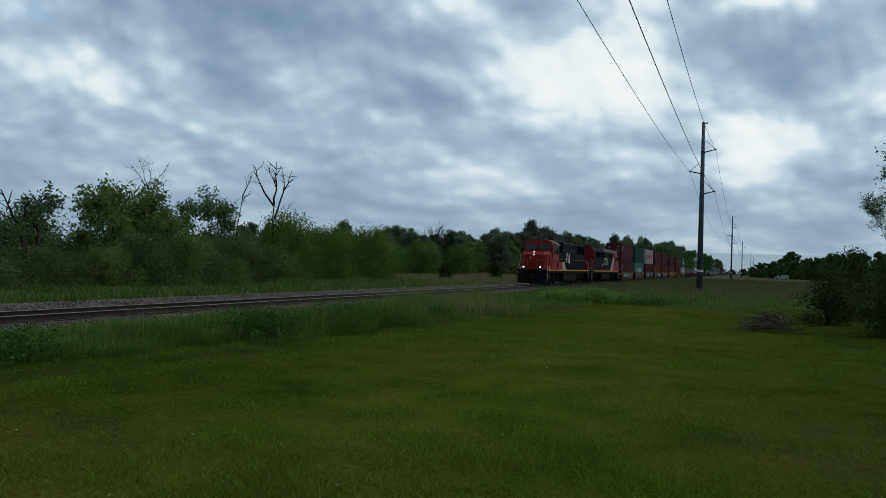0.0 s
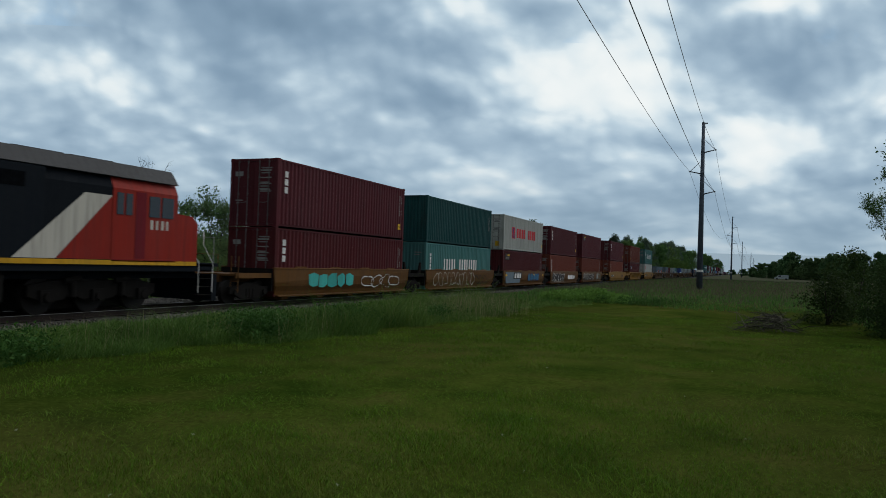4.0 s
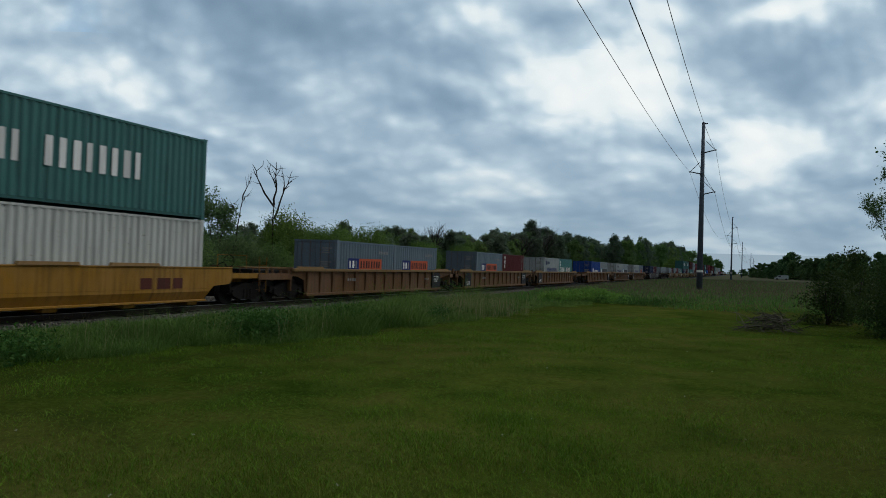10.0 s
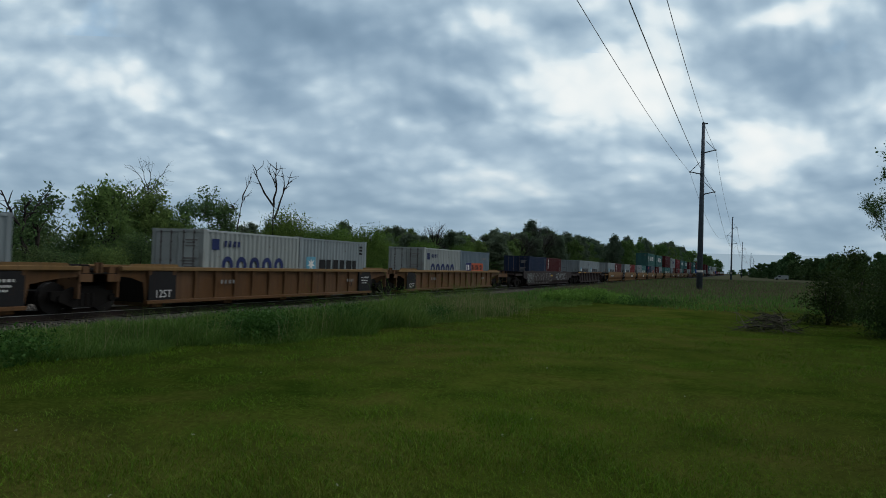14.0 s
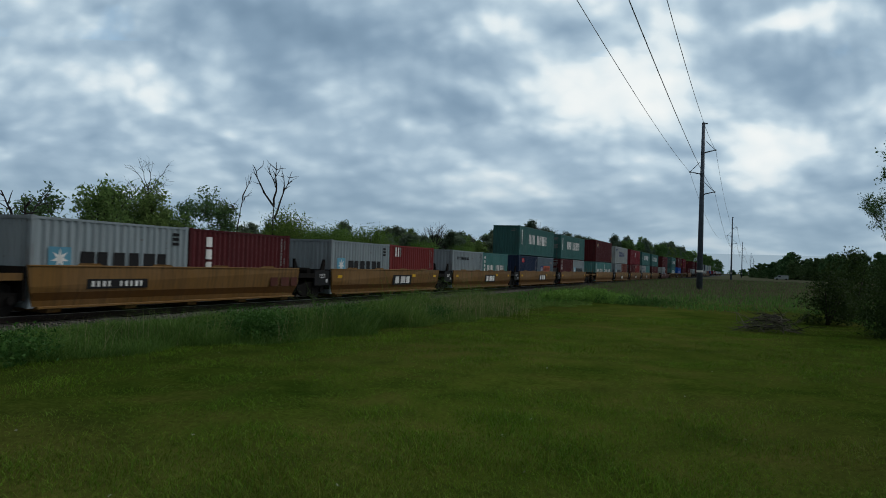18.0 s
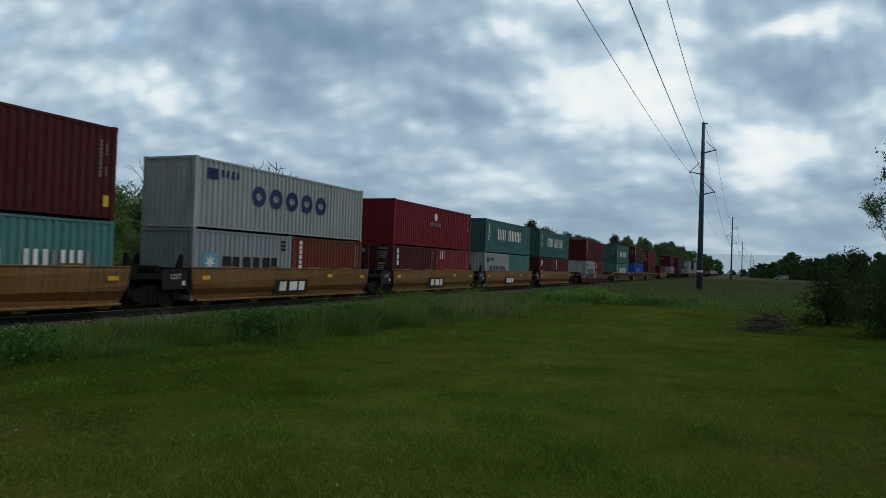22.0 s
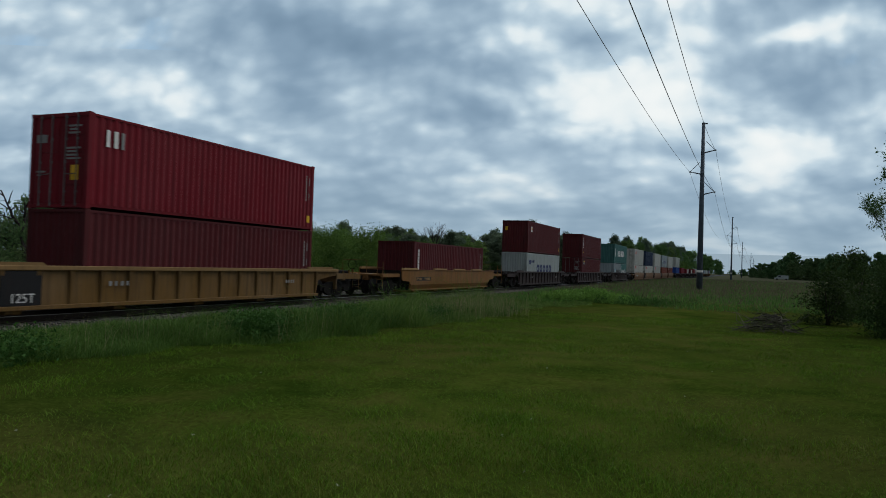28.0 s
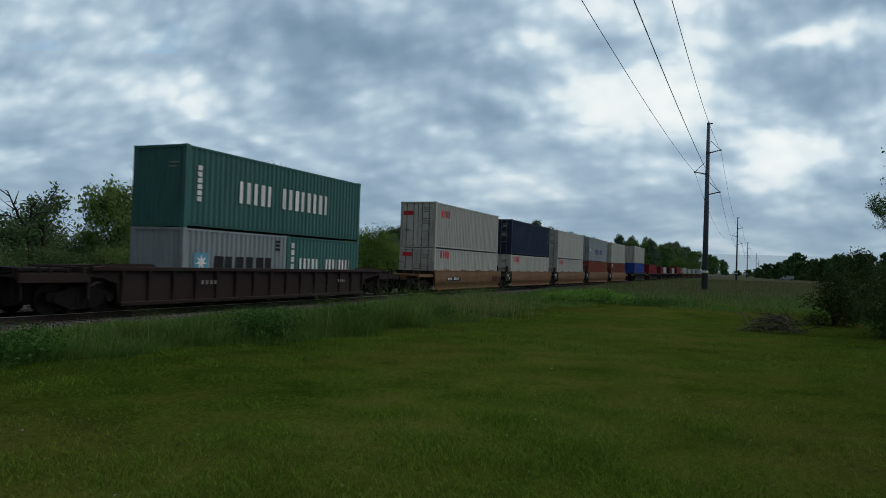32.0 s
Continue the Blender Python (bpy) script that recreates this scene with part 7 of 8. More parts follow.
    # single long car with spray paint, then a dark one with a yellow edge
    well_car(381.6, 19.0, "smooth", "dark_brown", "own", "own", "", [("mark_dull", spray(12, 3.2, 9.8, 0.25, 1.12, XS, 7, 0.9), "dull pale spray loops"), ("light_grey", spray(15, 1.2, 3.4, 0.3, 1.1, XS, 7), "pale spray scrawl"), ("light_grey", spray(13, 12.0, 16.4, 0.5, 1.12, XS, 7, 0.8), "pale spray loops"), ("mark_yellow", Build().box(XS + 0.002, XS + 0.006, 9.7, 10.4, 0.85, 0.98), "yellow plate")], "dark brown well car with pale spray paint on its side")
    box20(383.9, "navy", "plain", True), box20(390.05, "maroon", "tall_three", False)
    well_car(404.0, 15.4, "ribbed", "dark_brown", "own", "own", "", [("ochre", Build().box(XS + 0.037, XS + 0.042, 0.1, 15.3, 1.20, 1.30), "dull ochre top edge"), ("mark_yellow", Build().box(XS + 0.043, XS + 0.048, 0.3, 1.3, 1.21, 1.29).box(XS + 0.043, XS + 0.048, 3.6, 4.2, 1.21, 1.29), "yellow reflector strip")], "dark brown ribbed well car with ochre top edge")
    box20(405.6, "grey_blue", "star_row", False), box20(411.7, "grey_blue", "star_row", False)
    # yellow five-unit cars
    A = ((425.05, "grey_blue", "star_row", "maroon", "tall_four", None), (440.6, "grey_blue", "star_row", "red", "short_three", None), (455.95, "grey_blue", "small_row", "pale_teal", "pair_row", None),
         (471.4, "navy", "red_tag", "steel_blue", "twin_panel", "sea_green"), (486.75, "maroon", "tall_three", "grey_blue", "star_row", "sea_green"))
    for k, (u, p1, m1, p2, m2, top) in enumerate(A):
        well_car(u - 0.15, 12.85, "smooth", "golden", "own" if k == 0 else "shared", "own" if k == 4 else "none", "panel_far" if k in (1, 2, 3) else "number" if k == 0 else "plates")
        box20(u, p1, m1, k == 4), box20(u + 6.12, p2, m2, False)
        if top:
            box40(u, top, "pair_row", k == 4, MID, LOW_BOX)
    Bq = ((506.4, "pale_teal", "pair_row", "pale_teal", "pair_row", "maroon", "logo"), (522.0, "grey_blue", "star_row", "rust_red", "tall_six", "light_grey", "wide_five"), (537.75, "maroon", "tall_three", "red", "short_three", "crimson", "disc_row"),
          (553.2, "light_grey", "wide_five", "pale_teal", "plain", "sea_green", "pair_row"), (568.85, "maroon", "stripes", "maroon", "tall_three", "sea_green", "pair_row"))
    for k, (u, p1, m1, p2, m2, top, tm) in enumerate(Bq):
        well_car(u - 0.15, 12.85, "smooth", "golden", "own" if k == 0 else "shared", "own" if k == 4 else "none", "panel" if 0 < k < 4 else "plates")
        box20(u, p1, m1, k == 2), box20(u + 6.12, p2, m2, False)
        box40(u, top, tm, False, MID, LOW_BOX if k else TALL_BOX)
    # oxide red long car
    well_car(587.1, 19.7, "smooth", "oxide", "own", "own", "", [("mark_white", spray(14, 8.6, 9.6, 0.65, 0.95, XS, 3), "white spray scrawl"), ("mark_white", letters(Build(), 1.4, 2.9, 0.76, 0.12, 4, 0.4, XS), "white code bars")], top=1.0)
    box20(590.6, "light_grey", "wide_five", False), box20(596.7, "rust_red", "stripes", False)
    box40(590.6, "maroon", "tall_six", False, MID, LOW_BOX)
    # three-unit ribbed yellow-brown car
    for k, (u, p, m, t, tm, d) in enumerate(((614.06, "pale_teal", "pair_row", "sea_green", "pair_row", True), (633.75, "bright_blue", "arch", "maroon", "tall_three", False), (653.4, "maroon", "plain", "crimson", "short_three", True))):
        well_car(u - 3.8, 18.0, "ribbed", "amber", "own" if k == 0 else "shared", "own" if k == 2 else "none", "dark")
        box40(u, p, m, False, LOW, LOW_BOX if k == 0 else TALL_BOX), box40(u, t, tm, d, MID if k == 0 else HIGH)
    well_car(674.6, 16.2, "smooth", "orange", "own", "own", "number_worn")
    box40(676.5, "maroon", "tall_six", False, LOW)
    # three-unit dark car
    for k, (u, t, tm) in enumerate(((700.6, "maroon", "logo"), (724.3, "maroon", "tall_six"), (747.8, "sea_green", "pair_row"))):
        well_car(u - 3.8, 18.0, "ribbed", "dark_brown", "own", "own", "dark", (), "dark brown ribbed well car carrying stacked containers")
        box40(u, t, tm, False, HIGH if k < 2 else MID)
    box40(700.6, "light_grey", "wide_five", False, LOW), box40(724.3, "maroon", "flash_tag", True, LOW)
    box20(747.8, "grey_blue", "star_row", False), box20(753.9, "sea_green", "pair_row", False)
    # last five-unit car in near view
    C = ((769.4, "off_white", "red_short", "off_white", "red_short"), (785.0, "navy", "plain", "off_white", "red_short"), (800.6, "off_white", "plain", "off_white", "red_short"), (816.1, "grey_blue", "star_row", "rust_red", "plain"), (831.6, "off_white", "plain", "rust_red", "short_three"))
    for k, (u, t, tm, p, m) in enumerate(C):
        well_car(u - 0.15, 12.85, "smooth", "tan", "own" if k == 0 else "shared", "own" if k == 4 else "none", "number" if k == 0 else "")
        box40(u, p, m, True, LOW, LOW_BOX), box40(u, t, tm, True, MID)
    well_car(852.5, 15.5, "ribbed", "dark_brown", "own", "own")
    box40(854.3, "blue", "plain", False, LOW), box40(854.3, "off_white", "plain", False, HIGH)
    # the train goes on, low loads far along the line
    tail = (("crimson", 40), ("crimson", 20), ("maroon", 20), ("red", 40), ("off_white", 40), ("off_white", 20), ("light_grey", 40), ("grey_blue", 20), ("off_white", 40), ("light_grey", 20), ("grey_blue", 40))
    for k, (p, kind) in enumerate(tail):
        u = 874.0 + 19.6 * k
        well_car(u - 2.0, 16.4, "ribbed", "dark_brown" if k < 4 else "brown", "own", "own")
        if kind == 40:
            box40(u, p, "plain", False, LOW)
        else:
            box20(u, p, "plain", False), box20(u + 6.1, tail[(k + 3) % 11][0], "plain", False)


# ---- locomotives ----
def loco_bogie(parent, y):
    root = part("bogie", shared("loco_bolster", lambda: Build().cbox(-0.62, 0.62, -2.1, 2.1, 0.10, 0.85, 0.05).box(-1.0, 1.0, -0.3, 0.3, 0.55, 0.85).mesh("bogie", IRON)), None, parent, at=pose(0, y, RAIL_TOP - DECK + 0.04))
    for s in (-1, 1):
        def side():
            b = Build()
            b.prism_x([(-2.3, 0.55), (-1.9, 0.42), (-1.2, 0.42), (-0.9, 0.6), (-0.5, 0.42), (0.5, 0.42), (0.9, 0.6), (1.2, 0.42), (1.9, 0.42), (2.3, 0.55), (2.3, 0.85), (1.6, 0.98), (-1.6, 0.98), (-2.3, 0.85)], 1.0, 1.16)
            for yy in (-1.75, 0, 1.75):
                b.box(1.16, 1.26, yy - 0.22, yy + 0.22, 0.36, 0.72)
                b.tube((1.26, yy, 0.52), (1.31, yy, 0.52), 0.14, 0.13, 10)
            for yy in (-0.9, 0.9):
                b.tube((1.21, yy - 0.3, 0.98), (1.21, yy + 0.25, 1.05), 0.09, 0.09, 8)
                b.tube((1.2, yy, 0.5), (1.2, yy, 0.95), 0.1, 0.1, 8)
            if s < 0:
                b.v = [(-x, -yy, z) for x, yy, z in b.v]
            return b
        part("side_frame", shared(("loco_side", s), lambda: side().mesh("side_frame", IRON)), None, root)
    for yy in (-1.75, 0, 1.75):
        part("wheelset", shared("loco_wheelset", lambda: Build().tube((-0.95, 0, 0.53), (0.95, 0, 0.53), 0.1, 0.1, 8).tube((-0.84, 0, 0.53), (-0.69, 0, 0.53), 0.53, 0.53, 22).tube((0.69, 0, 0.53), (0.84, 0, 0.53), 0.53, 0.53, 22).mesh("wheelset", WHEEL)), None, root, at=pose(0, yy, 0))


def fan(parent, y, z, r=0.55):
    f = part("roof_fan", Build().tube((0, y, z), (0, y, z + 0.14), r, r * 0.97, 20), PAINT["loco_black"], parent, smooth=False)
    part("fan_guard", Build().tube((0, y, z + 0.14), (0, y, z + 0.16), r * 0.8, r * 0.3, 12), IRON, f)


def steps_and_rails(loco, y, way, paint="mark_white"):
    """Pilot, stairs and handrails of one platform; y is the outer end, way points outwards."""
    part("pilot", Build().prism_x([(y, 0.15), (y - way * 0.25, 0.15), (y - way * 0.3, 1.1), (y, 1.1)] if way < 0 else [(y - 0.25, 0.15), (y, 0.15), (y, 1.1), (y - 0.3, 1.1)], -1.45, 1.45).box(-1.3, 1.3, min(y, y + way * 0.12), max(y, y + way * 0.12), 0.12, 0.55), PAINT["loco_black"], loco, "black snow plough pilot")
    part("end_platform", Build().box(-1.5, 1.5, min(y, y - way * 1.6), max(y, y - way * 1.6), 1.38, 1.5), PAINT["loco_black"], loco)
    coupler(loco, y, way)
    for s in (-1, 1):
        st = Build()
        for k in range(4):
            st.box(min(s * 1.05, s * 1.5), max(s * 1.05, s * 1.5), min(y - way * 0.35, y - way * 0.95), max(y - way * 0.35, y - way * 0.95), 0.35 + 0.29 * k, 0.38 + 0.29 * k)
        part("stair", st, IRON, loco)
        for off in (0.30, 1.02):
            part("handrail", Build().path([(s * 1.5, y - way * off, 0.45), (s * 1.5, y - way * off, 1.5), (s * 1.42, y - way * (off + 0.42), 2.15), (s * 1.40, y - way * (off + 0.42), 2.98 if way < 0 else 2.6)], 0.016, 6), PAINT[paint], loco, "dulled white handrail")
    part("handrail", Build().path([(-1.35, y - way * 0.1, 1.5), (-1.35, y - way * 0.1, 2.45), (-0.5, y - way * 0.1, 2.45), (-0.5, y - way * 0.1, 1.6), (0.5, y - way * 0.1, 1.6), (0.5, y - way * 0.1, 2.45), (1.35, y - way * 0.1, 2.45), (1.35, y - way * 0.1, 1.5)], 0.015, 6), PAINT["galvanised"], loco, "thin dull white handrail")


def build_lead_loco():
    lo = thing("locomotive", "red and black freight locomotive with lit headlights, leading the train", "locomotive")
    blk, red, gry, yel = PAINT["loco_black"], PAINT["loco_red"], PAINT["loco_grey"], PAINT["stripe"]
    part("frame", Build().box(-1.5, 1.5, 0.5, 21.3, 1.22, 1.46).box(-0.9, 0.9, 0.6, 21.2, 0.95, 1.22), blk, lo)
    for s in (-1, 1):
        part("walkway", Build().box(min(s * 0.9, s * 1.52), max(s * 0.9, s * 1.52), 4.9, 20.2, 1.46, 1.52), blk, lo)
        part("sill_stripe", Build().box(min(s * 1.515, s * 1.53), max(s * 1.515, s * 1.53), 0.9, 20.6, 1.42, 1.54), yel, lo, "yellow reflective sill stripe")
    # nose: full width, with cut-back corners and a sloping top
    nose = Build()
    prof = [(-1.50, 2.75), (-1.50, 1.55), (-0.95, 0.95), (0.95, 0.95), (1.50, 1.55), (1.50, 2.75)]
    n = len(prof)
    nose.add([(x, y, 1.5) for x, y in prof] + [(x * 0.98, y + 0.12, 2.95) for x, y in prof] + [(x * 0.9, max(y + 0.45, 1.6), 3.32) for x, y in prof],
             [(i, (i + 1) % n, (i + 1) % n + n, i + n) for i in range(n)] + [(i + n, (i + 1) % n + n, (i + 1) % n + 2 * n, i + 2 * n) for i in range(n)] + [tuple(range(2 * n, 3 * n)), tuple(range(n - 1, -1, -1))])
    nose.f = [tuple(q) for q in nose.f]
    part("nose", nose, red, lo, "red wide nose")
    part("nose_door", Build().box(-0.32, 0.32, 0.905, 0.945, 1.55, 2.9), red, lo)
    cab = Build()
    sec = [(1.55, 1.5), (1.55, 3.92), (1.38, 4.26), (0.95, 4.46), (-0.95, 4.46), (-1.38, 4.26), (-1.55, 3.92), (-1.55, 1.5)]
    m = len(sec)
    cab.add([(x, 2.2 + max(0, (z - 3.1)) * 0.33, z) for x, z in sec] + [(x, 5.0, z) for x, z in sec], [tuple(range(m - 1, -1, -1)), tuple(range(m, 2 * m))] + [((i + 1) % m, i, i + m, (i + 1) % m + m) for i in range(m)])
    cab.f = [tuple(reversed(q)) for q in cab.f]
    cab_ob = part("cab", cab, red, lo, "red crew cab")
    part("roof", Build().prism_y([(1.40, 4.26), (0.95, 4.475), (-0.95, 4.475), (-1.40, 4.26), (-1.36, 4.32), (-0.92, 4.54), (0.92, 4.54), (1.36, 4.32)][::-1], 2.75, 5.0), PAINT["roof_grey"], cab_ob, "dark grey cab roof")
    for x0, x1 in ((-1.28, -0.12), (0.12, 1.28)):
        def pane(z, e=0.0):
            return 2.2 + (z - 3.1) * 0.33 - 0.012 - e
        g = Build().add([(x0, pane(3.42), 3.42), (x1, pane(3.42), 3.42), (x1, pane(4.12), 4.12), (x0, pane(4.12), 4.12), (x0, pane(3.42) + 0.03, 3.42), (x1, pane(3.42) + 0.03, 3.42), (x1, pane(4.12) + 0.03, 4.12), (x0, pane(4.12) + 0.03, 4.12)],
                        [(0, 1, 2, 3), (4, 7, 6, 5), (0, 4, 5, 1), (1, 5, 6, 2), (2, 6, 7, 3), (3, 7, 4, 0)])
        part("windshield", g, GLASS, cab_ob, "dark cab windshield")
        part("wiper", Build().tube(((x0 + x1) / 2, pane(3.4, 0.03), 3.4), ((x0 + x1) / 2 + 0.25, pane(3.95, 0.03), 3.95), 0.014, 0.012, 5), IRON, cab_ob)
    for s in (-1, 1):
        for y0, y1 in ((2.95, 3.45), (3.52, 4.25), (4.32, 4.72)):
            part("side_window", Build().box(min(s * 1.54, s * 1.565), max(s * 1.54, s * 1.565), y0, y1, 3.18, 3.95), GLASS, cab_ob)
        part("window_frame", Build().box(min(s * 1.55, s * 1.575), max(s * 1.55, s * 1.575), 2.88, 4.8, 3.10, 3.16).box(min(s * 1.55, s * 1.575), max(s * 1.55, s * 1.575), 2.88, 4.8, 3.97, 4.02).box(min(s * 1.55, s * 1.575), max(s * 1.55, s * 1.575), 3.46, 3.51, 3.16, 3.97).box(min(s * 1.55, s * 1.575), max(s * 1.55, s * 1.575), 4.26, 4.31, 3.16, 3.97), blk, cab_ob)
        part("sun_visor", Build().prism_y([(s * 1.56, 4.02), (s * 1.78, 3.98), (s * 1.80, 4.02), (s * 1.50, 4.20)], 2.9, 4.8), PAINT["roof_grey"], cab_ob)
        part("grille", Build().box(min(s * 1.55, s * 1.57), max(s * 1.55, s * 1.57), 4.3, 4.85, 1.75, 2.3), blk, cab_ob)
    part("lettering", text_mesh("5623", 0.56, "loco_grey"), None, cab_ob, "white cab number", at=Matrix.Translation((1.558, 3.15, 2.62)) @ ON_SIDE)
    # hood
    part("hood_base", Build().box(-1.5, 1.5, 5.0, 7.9, 1.52, 2.35), red, lo, "red lower body behind the cab")
    part("hood", Build().prism_y([(0.98, 1.52), (0.98, 4.40), (0.72, 4.60), (-0.72, 4.60), (-0.98, 4.40), (-0.98, 1.52)][::-1], 5.0, 20.65), blk, lo, "black engine hood")
    part("battery_box", Build().box(-1.5, 1.5, 7.9, 9.0, 1.52, 2.35), blk, lo)
    part("upper_hood", Build().prism_y([(1.0, 3.27), (1.0, 4.50), (0.85, 4.70), (-0.85, 4.70), (-1.0, 4.50), (-1.0, 3.27)][::-1], 5.02, 9.2), blk, lo)
    part("radiator", Build().prism_y([(0.985, 3.2), (1.0, 3.3), (1.0, 4.42), (0.78, 4.62), (-0.78, 4.62), (-1.0, 4.42), (-1.0, 3.3), (-0.985, 3.2)][::-1], 15.6, 20.6), blk, lo, "black radiator section")
    for s in (-1, 1):
        for k in range(9):
            part("grille_slat", Build().box(min(s * 1.0, s * 1.012), max(s * 1.0, s * 1.012), 16.0, 20.3, 3.40 + 0.10 * k, 3.495 + 0.10 * k), SOOT, lo)
        for k in range(13):
            y = 8.9 + 0.5 * k
            part("hood_door", Build().box(min(s * 0.98, s * 0.995), max(s * 0.98, s * 0.995), y + 0.02, y + 0.47, 1.7, 3.5), blk, lo)
        part("hood_grille", Build().box(min(s * 1.0, s * 1.008), max(s * 1.0, s * 1.008), 5.25, 6.8, 3.40, 4.05), SOOT, lo, "flush black intake grille")
        part("hood_grille", Build().box(min(s * 1.0, s * 1.008), max(s * 1.0, s * 1.008), 7.0, 9.05, 3.35, 4.40), SOOT, lo, "flush black intake grille")
        part("hood_grille", Build().box(min(s * 1.501, s * 1.506), max(s * 1.501, s * 1.506), 8.1, 8.95, 1.62, 2.28), SOOT, lo, "flush black intake grille")
        part("walk_rail", Build().path([(s * 1.48, 5.0, 2.62), (s * 1.48, 20.3, 2.62)], 0.012, 6), PAINT["galvanised"], lo)
        for k in range(9):
            part("rail_post", Build().tube((s * 1.48, 6.0 + 1.75 * k, 1.5), (s * 1.48, 6.0 + 1.75 * k, 2.62), 0.018, 0.018, 5), IRON, lo)
        a = (1, -1)[s < 0]
        part("slash", Build().prism_x([(6.6, 2.35), (7.75, 2.35), (8.7, 1.54), (7.15, 1.54)], min(s * 1.502, s * 1.508), max(s * 1.502, s * 1.508)).prism_x([(5.85, 2.37), (6.95, 2.37), (6.4, 3.25), (5.02, 3.25)], min(s * 0.985, s * 1.01), max(s * 0.985, s * 1.01)), gry, lo, "pale diagonal band")
        for q in islands(Build().prism_x([(10.55, 2.25), (10.85, 2.25), (11.02, 2.42), (11.02, 3.4), (10.78, 3.4), (10.78, 2.47), (10.55, 2.47)], min(s * 1.002, s * 1.010), max(s * 1.002, s * 1.010)).prism_x([(11.02, 3.4), (11.28, 3.4), (12.2, 2.25), (11.94, 2.25)], min(s * 1.002, s * 1.010), max(s * 1.002, s * 1.010)).prism_x([(12.22, 2.25), (12.46, 2.25), (12.46, 3.4), (12.22, 3.4)], min(s * 1.002, s * 1.010), max(s * 1.002, s * 1.010))):
            part("emblem", q, PAINT["mark_white"], lo, "white bar emblem")
        part("fuel_tank", Build().cbox(min(s * 0.05, s * 1.45), max(s * 0.05, s * 1.45), 7.7, 14.0, 0.22, 1.2, 0.16), IRON, lo)
        part("air_tank", Build().tube((s * 1.3, 13.8, 1.05), (s * 1.3, 15.9, 1.05), 0.14, 0.14, 10), IRON, lo)
    for y, z in ((6.3, 4.25), (7.0, 4.2), (10.3, 3.55), (11.3, 3.75), (13.0, 3.7), (13.9, 3.7), (15.0, 3.65), (18.2, 3.1)):
        part("latch", Build().box(0.99, 1.014, y - 0.05, y + 0.05, z - 0.05, z + 0.05), PAINT["galvanised"], lo)
    for y in (16.5, 18.0, 19.5):
        fan(lo, y, 4.62)
    part("exhaust", Build().box(-0.35, 0.35, 11.3, 12.0, 4.6, 4.78), IRON, lo)
    part("dynamic_brake", Build().cbox(-0.7, 0.7, 12.6, 15.2, 4.56, 4.64, 0.03), blk, lo)
    part("horn", Build().tube((0.3, 9.6, 4.75), (0.3, 10.1, 4.8), 0.05, 0.12, 10).tube((0.0, 9.6, 4.75), (0.0, 10.1, 4.85), 0.05, 0.12, 10).box(-0.1, 0.4, 9.5, 9.62, 4.58, 4.8), IRON, lo)
    part("air_conditioner", Build().cbox(-0.5, 0.5, 3.3, 4.3, 4.50, 4.68, 0.04), PAINT["roof_grey"], lo)
    part("headlight_housing", Build().cbox(-0.13, 0.13, 0.98, 1.5, 2.84, 3.34, 0.03), red, lo)
    for z in (3.22, 2.97):
        part("headlight", Build().tube((0, 1.02, z), (0, 0.955, z), 0.062, 0.058, 14), LAMP, lo, "lit white headlight")
    for s in (-1, 1):
        part("ditch_light", Build().tube((s * 0.86, 0.35, 1.72), (s * 0.86, 0.24, 1.72), 0.062, 0.058, 14), LAMP, lo, "lit white ditch light")
        part("light_housing", Build().box(s * 0.86 - 0.12, s * 0.86 + 0.12, 0.34, 0.55, 1.48, 1.84), blk, lo)
    part("number_board", Build().box(-0.42, -0.22, 0.98, 1.02, 2.55, 2.75), PAINT["mark_white"], lo)
    steps_and_rails(lo, 0.3, -1)
    steps_and_rails(lo, 21.6, 1)
    loco_bogie(lo, 4.6), loco_bogie(lo, 17.3)
    on_train(lo, 68.3, -0.04)


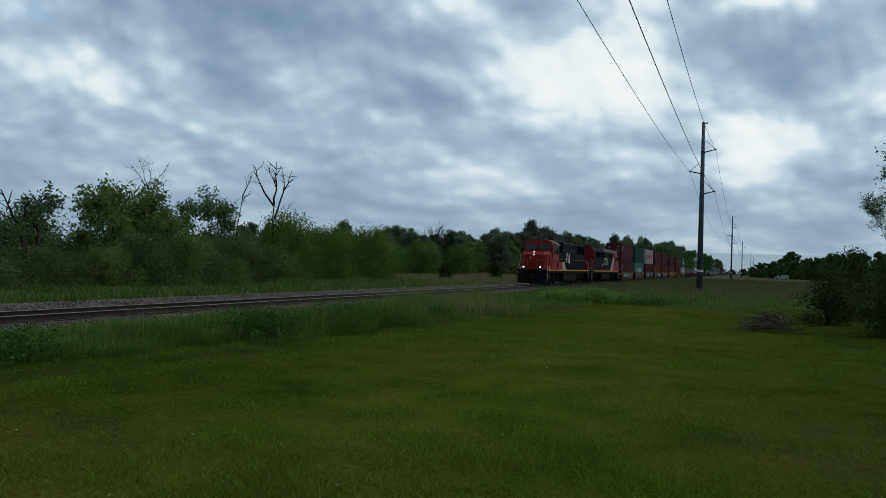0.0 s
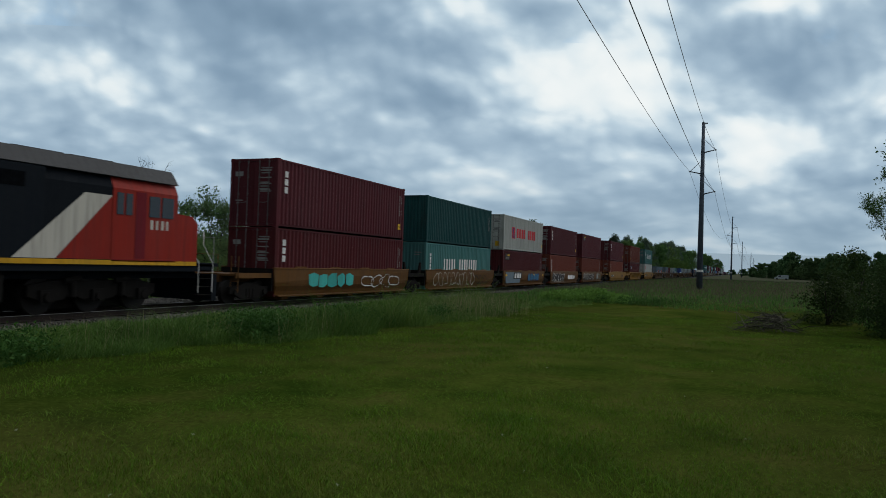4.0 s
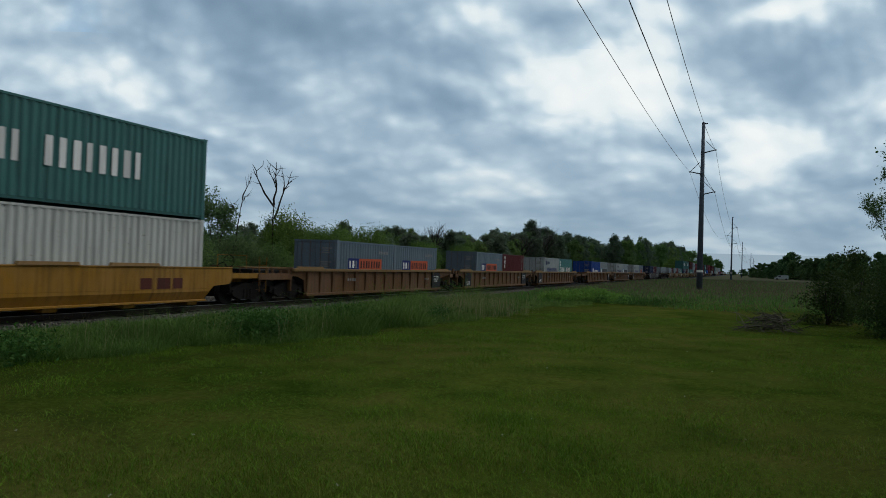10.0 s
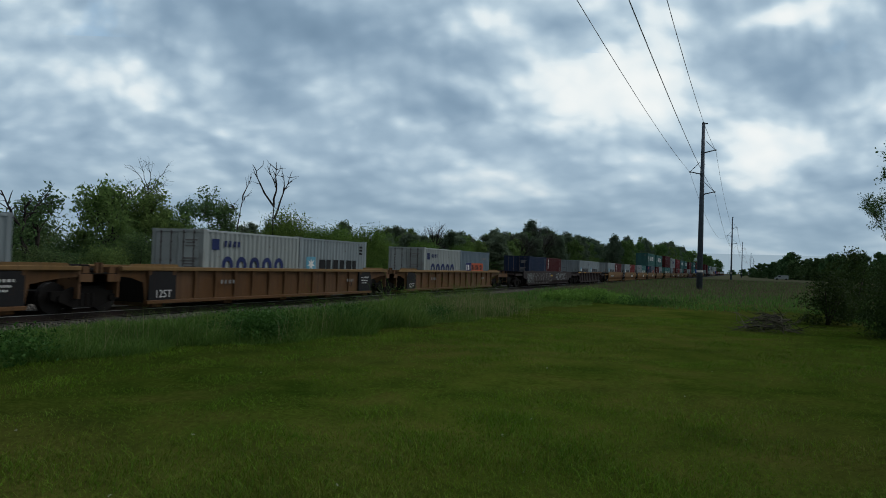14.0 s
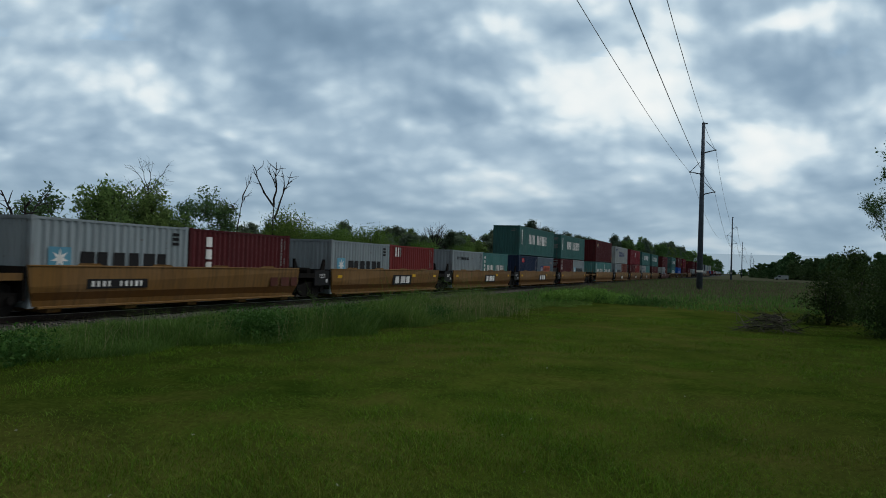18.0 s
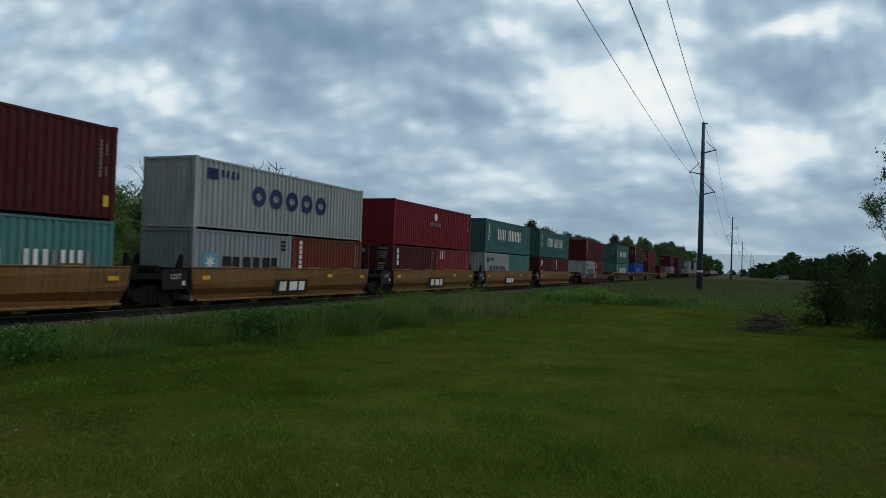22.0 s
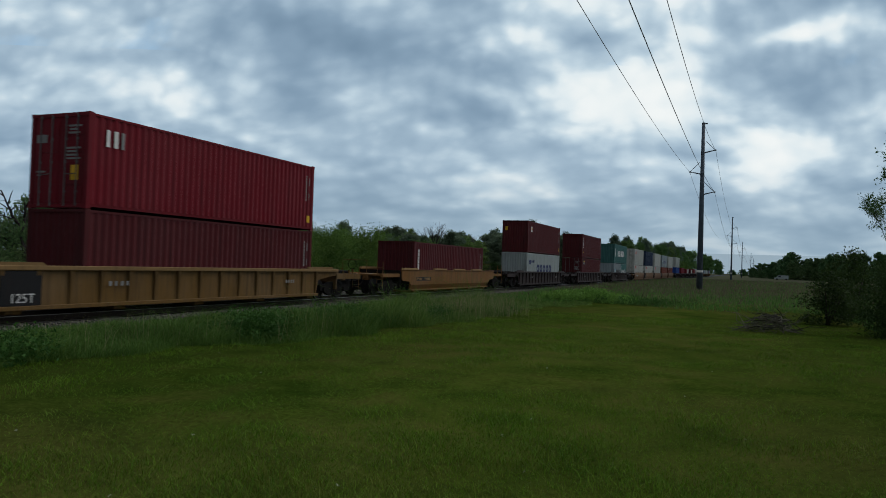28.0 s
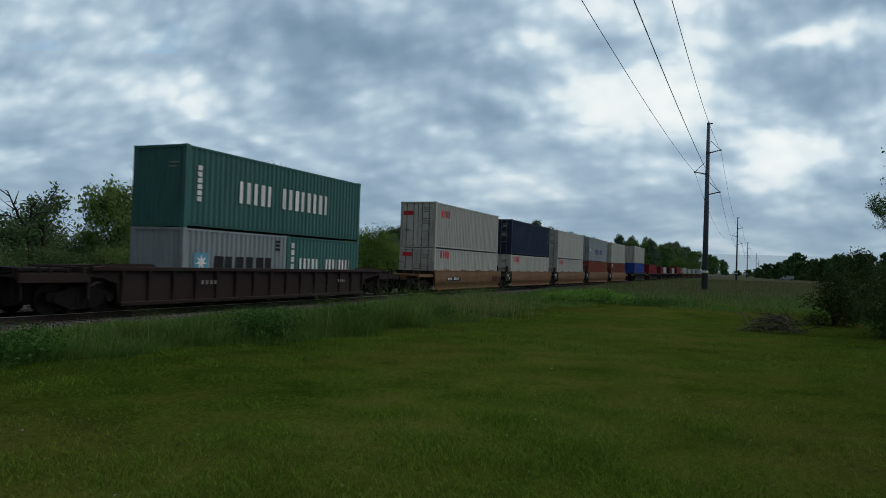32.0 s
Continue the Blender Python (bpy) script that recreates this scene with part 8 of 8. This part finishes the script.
def build_second_loco():
    lo = thing("locomotive", "black and red full-width freight locomotive, running cab last behind the leader", "locomotive")
    blk, red, gry, yel = PAINT["loco_black"], PAINT["loco_red"], PAINT["loco_grey"], PAINT["stripe"]
    part("frame", Build().box(-1.5, 1.5, 0.5, 21.9, 1.2, 1.46).box(-0.9, 0.9, 0.6, 21.7, 0.95, 1.2), blk, lo)
    sec = [(1.53, 1.5), (1.53, 4.05), (1.20, 4.50), (0.7, 4.62), (-0.7, 4.62), (-1.20, 4.50), (-1.53, 4.05), (-1.53, 1.5)][::-1]
    part("end_body", Build().prism_y(sec, 1.6, 1.75), PAINT["crimson"], lo, "dull red body end")
    part("body", Build().prism_y(sec, 1.75, 15.0), blk, lo, "black full-width body")
    part("cab_taper", Build().prism_y([(1.53, 1.5), (1.53, 3.75), (1.25, 4.40), (0.7, 4.58), (-0.7, 4.58), (-1.25, 4.40), (-1.53, 3.75), (-1.53, 1.5)][::-1], 15.0, 17.3), blk, lo)
    cab = part("cab", Build().prism_y([(1.55, 1.5), (1.55, 3.75), (1.25, 4.40), (0.7, 4.58), (-0.7, 4.58), (-1.25, 4.40), (-1.55, 3.75), (-1.55, 1.5)][::-1], 17.3, 20.0), red, lo, "red crew cab")
    part("nose", Build().prism_x([(20.0, 1.5), (21.05, 1.5), (21.05, 2.85), (20.8, 3.1), (20.0, 3.15)], -1.5, 1.5), red, lo, "red nose")
    for s in (-1, 1):
        part("sill_stripe", Build().box(min(s * 1.535, s * 1.55), max(s * 1.535, s * 1.55), 1.7, 21.0, 1.40, 1.54), yel, lo, "yellow sill stripe")
        part("roof_edge", Build().prism_y([(s * 1.20, 4.51), (s * 1.52, 4.08), (s * 1.55, 4.10), (s * 1.22, 4.56)] if s > 0 else [(-1.22, 4.56), (-1.55, 4.10), (-1.52, 4.08), (-1.20, 4.51)], 9.0, 20.0), PAINT["roof_grey"], lo, "dull grey roof edge")
        for y0, y1 in ((17.45, 17.7), (17.8, 18.05), (18.75, 19.2), (19.3, 19.8)):
            part("side_window", Build().box(min(s * 1.545, s * 1.57), max(s * 1.545, s * 1.57), y0, y1, 2.95, 3.62), GLASS, cab)
        part("door_recess", Build().box(min(s * 1.545, s * 1.56), max(s * 1.545, s * 1.56), 18.2, 18.62, 1.6, 3.7), PAINT["crimson"], cab)
        part("slash", Build().prism_x([(14.1, 1.56), (15.4, 1.56), (17.28, 3.5), (16.3, 3.5)], min(s * 1.532, s * 1.538), max(s * 1.532, s * 1.538)), gry, lo, "pale diagonal band")
        part("red_panel", Build().prism_x([(15.42, 1.56), (17.29, 1.56), (17.29, 3.48), (17.26, 3.48)], min(s * 1.532, s * 1.538), max(s * 1.532, s * 1.538)), red, lo)
        b = Build()
        xs = (min(s * 1.535, s * 1.543), max(s * 1.535, s * 1.543))
        b.box(*xs, 9.15, 9.4, 2.3, 3.25), b.box(*xs, 9.4, 10.2, 3.05, 3.25), b.box(*xs, 9.4, 10.2, 2.3, 2.5)
        b.box(*xs, 10.45, 10.66, 2.3, 3.25), b.prism_x([(10.66, 3.25), (10.86, 3.25), (11.58, 2.3), (11.38, 2.3)], *xs), b.box(*xs, 11.58, 11.78, 2.45, 3.25)
        for q in islands(b):
            part("emblem", q, gry, lo, "faded white bar emblem")
        part("grille", Build().box(min(s * 1.532, s * 1.54), max(s * 1.532, s * 1.54), 3.0, 6.6, 3.3, 3.95), SOOT, lo)
        part("grille", Build().box(min(s * 1.532, s * 1.54), max(s * 1.532, s * 1.54), 7.2, 8.6, 3.35, 3.9), SOOT, lo)
        part("grille", Build().box(min(s * 1.532, s * 1.54), max(s * 1.532, s * 1.54), 13.2, 14.4, 3.45, 3.85), SOOT, lo)
        part("hatch_plate", Build().box(min(s * 1.532, s * 1.537), max(s * 1.532, s * 1.537), 7.55, 7.8, 2.15, 2.42), PAINT["mark_white"], lo)
        for k in range(6):
            part("panel_seam", Build().box(min(s * 1.53, s * 1.536), max(s * 1.53, s * 1.536), 3.2 + 1.95 * k, 3.24 + 1.95 * k, 1.6, 3.9), IRON, lo)
        part("fuel_tank", Build().cbox(min(s * 0.1, s * 1.42), max(s * 0.1, s * 1.42), 7.6, 14.0, 0.25, 1.2, 0.14), IRON, lo)
        part("lettering", letters(Build(), 18.8, 19.7, 2.55, 0.3, 4, 0.2, 1.55) if s > 0 else Build().box(-1.558, -1.553, 18.3, 19.2, 2.35, 2.65), gry, cab, "faded cab number bars")
    part("end_window", Build().box(-0.35, 0.35, 1.57, 1.61, 3.2, 3.8), GLASS, lo)
    fan(lo, 3.6, 4.6, 0.75), fan(lo, 9.2, 4.6, 0.4)
    part("exhaust", Build().box(-0.3, 0.3, 10.4, 11.2, 4.6, 4.75), IRON, lo)
    for y in (12.2, 14.6, 16.4):
        part("roof_hatch", Build().box(-0.7, 0.7, y, y + 1.6, 4.6, 4.66), PAINT["roof_grey"], lo)
    part("windshield", Build().box(-1.3, -0.1, 19.99, 20.02, 3.2, 3.75).box(0.1, 1.3, 19.99, 20.02, 3.2, 3.75), GLASS, cab)
    steps_and_rails(lo, 0.3, -1)
    steps_and_rails(lo, 22.2, 1)
    loco_bogie(lo, 4.4), loco_bogie(lo, 17.2)
    on_train(lo, 90.6, -0.04)


build_lead_loco()
build_second_loco()
build_cars()


def motions():
    """The train rolls by from far to near, and the cloud layer drifts away to the right."""
    for ob, u, z in MOVING:
        walk(ob, [(t, pose(TRACK_X, u - s, DECK + z)) for t, s in RUN])
    turn = pose(0, 0, 0, 0, 0, YAW)
    rows = []
    for t in (0.0, 16.0, 32.0):
        k = (t - 16.0) / 32.0 * CLOUD_H
        rows.append((t, Matrix.Translation((0, 0, EYE.z + CLOUD_H)) @ turn @ pose(0.36 * k, 0.43 * k, 0)))
    walk(cloud_layer, rows)


motions()
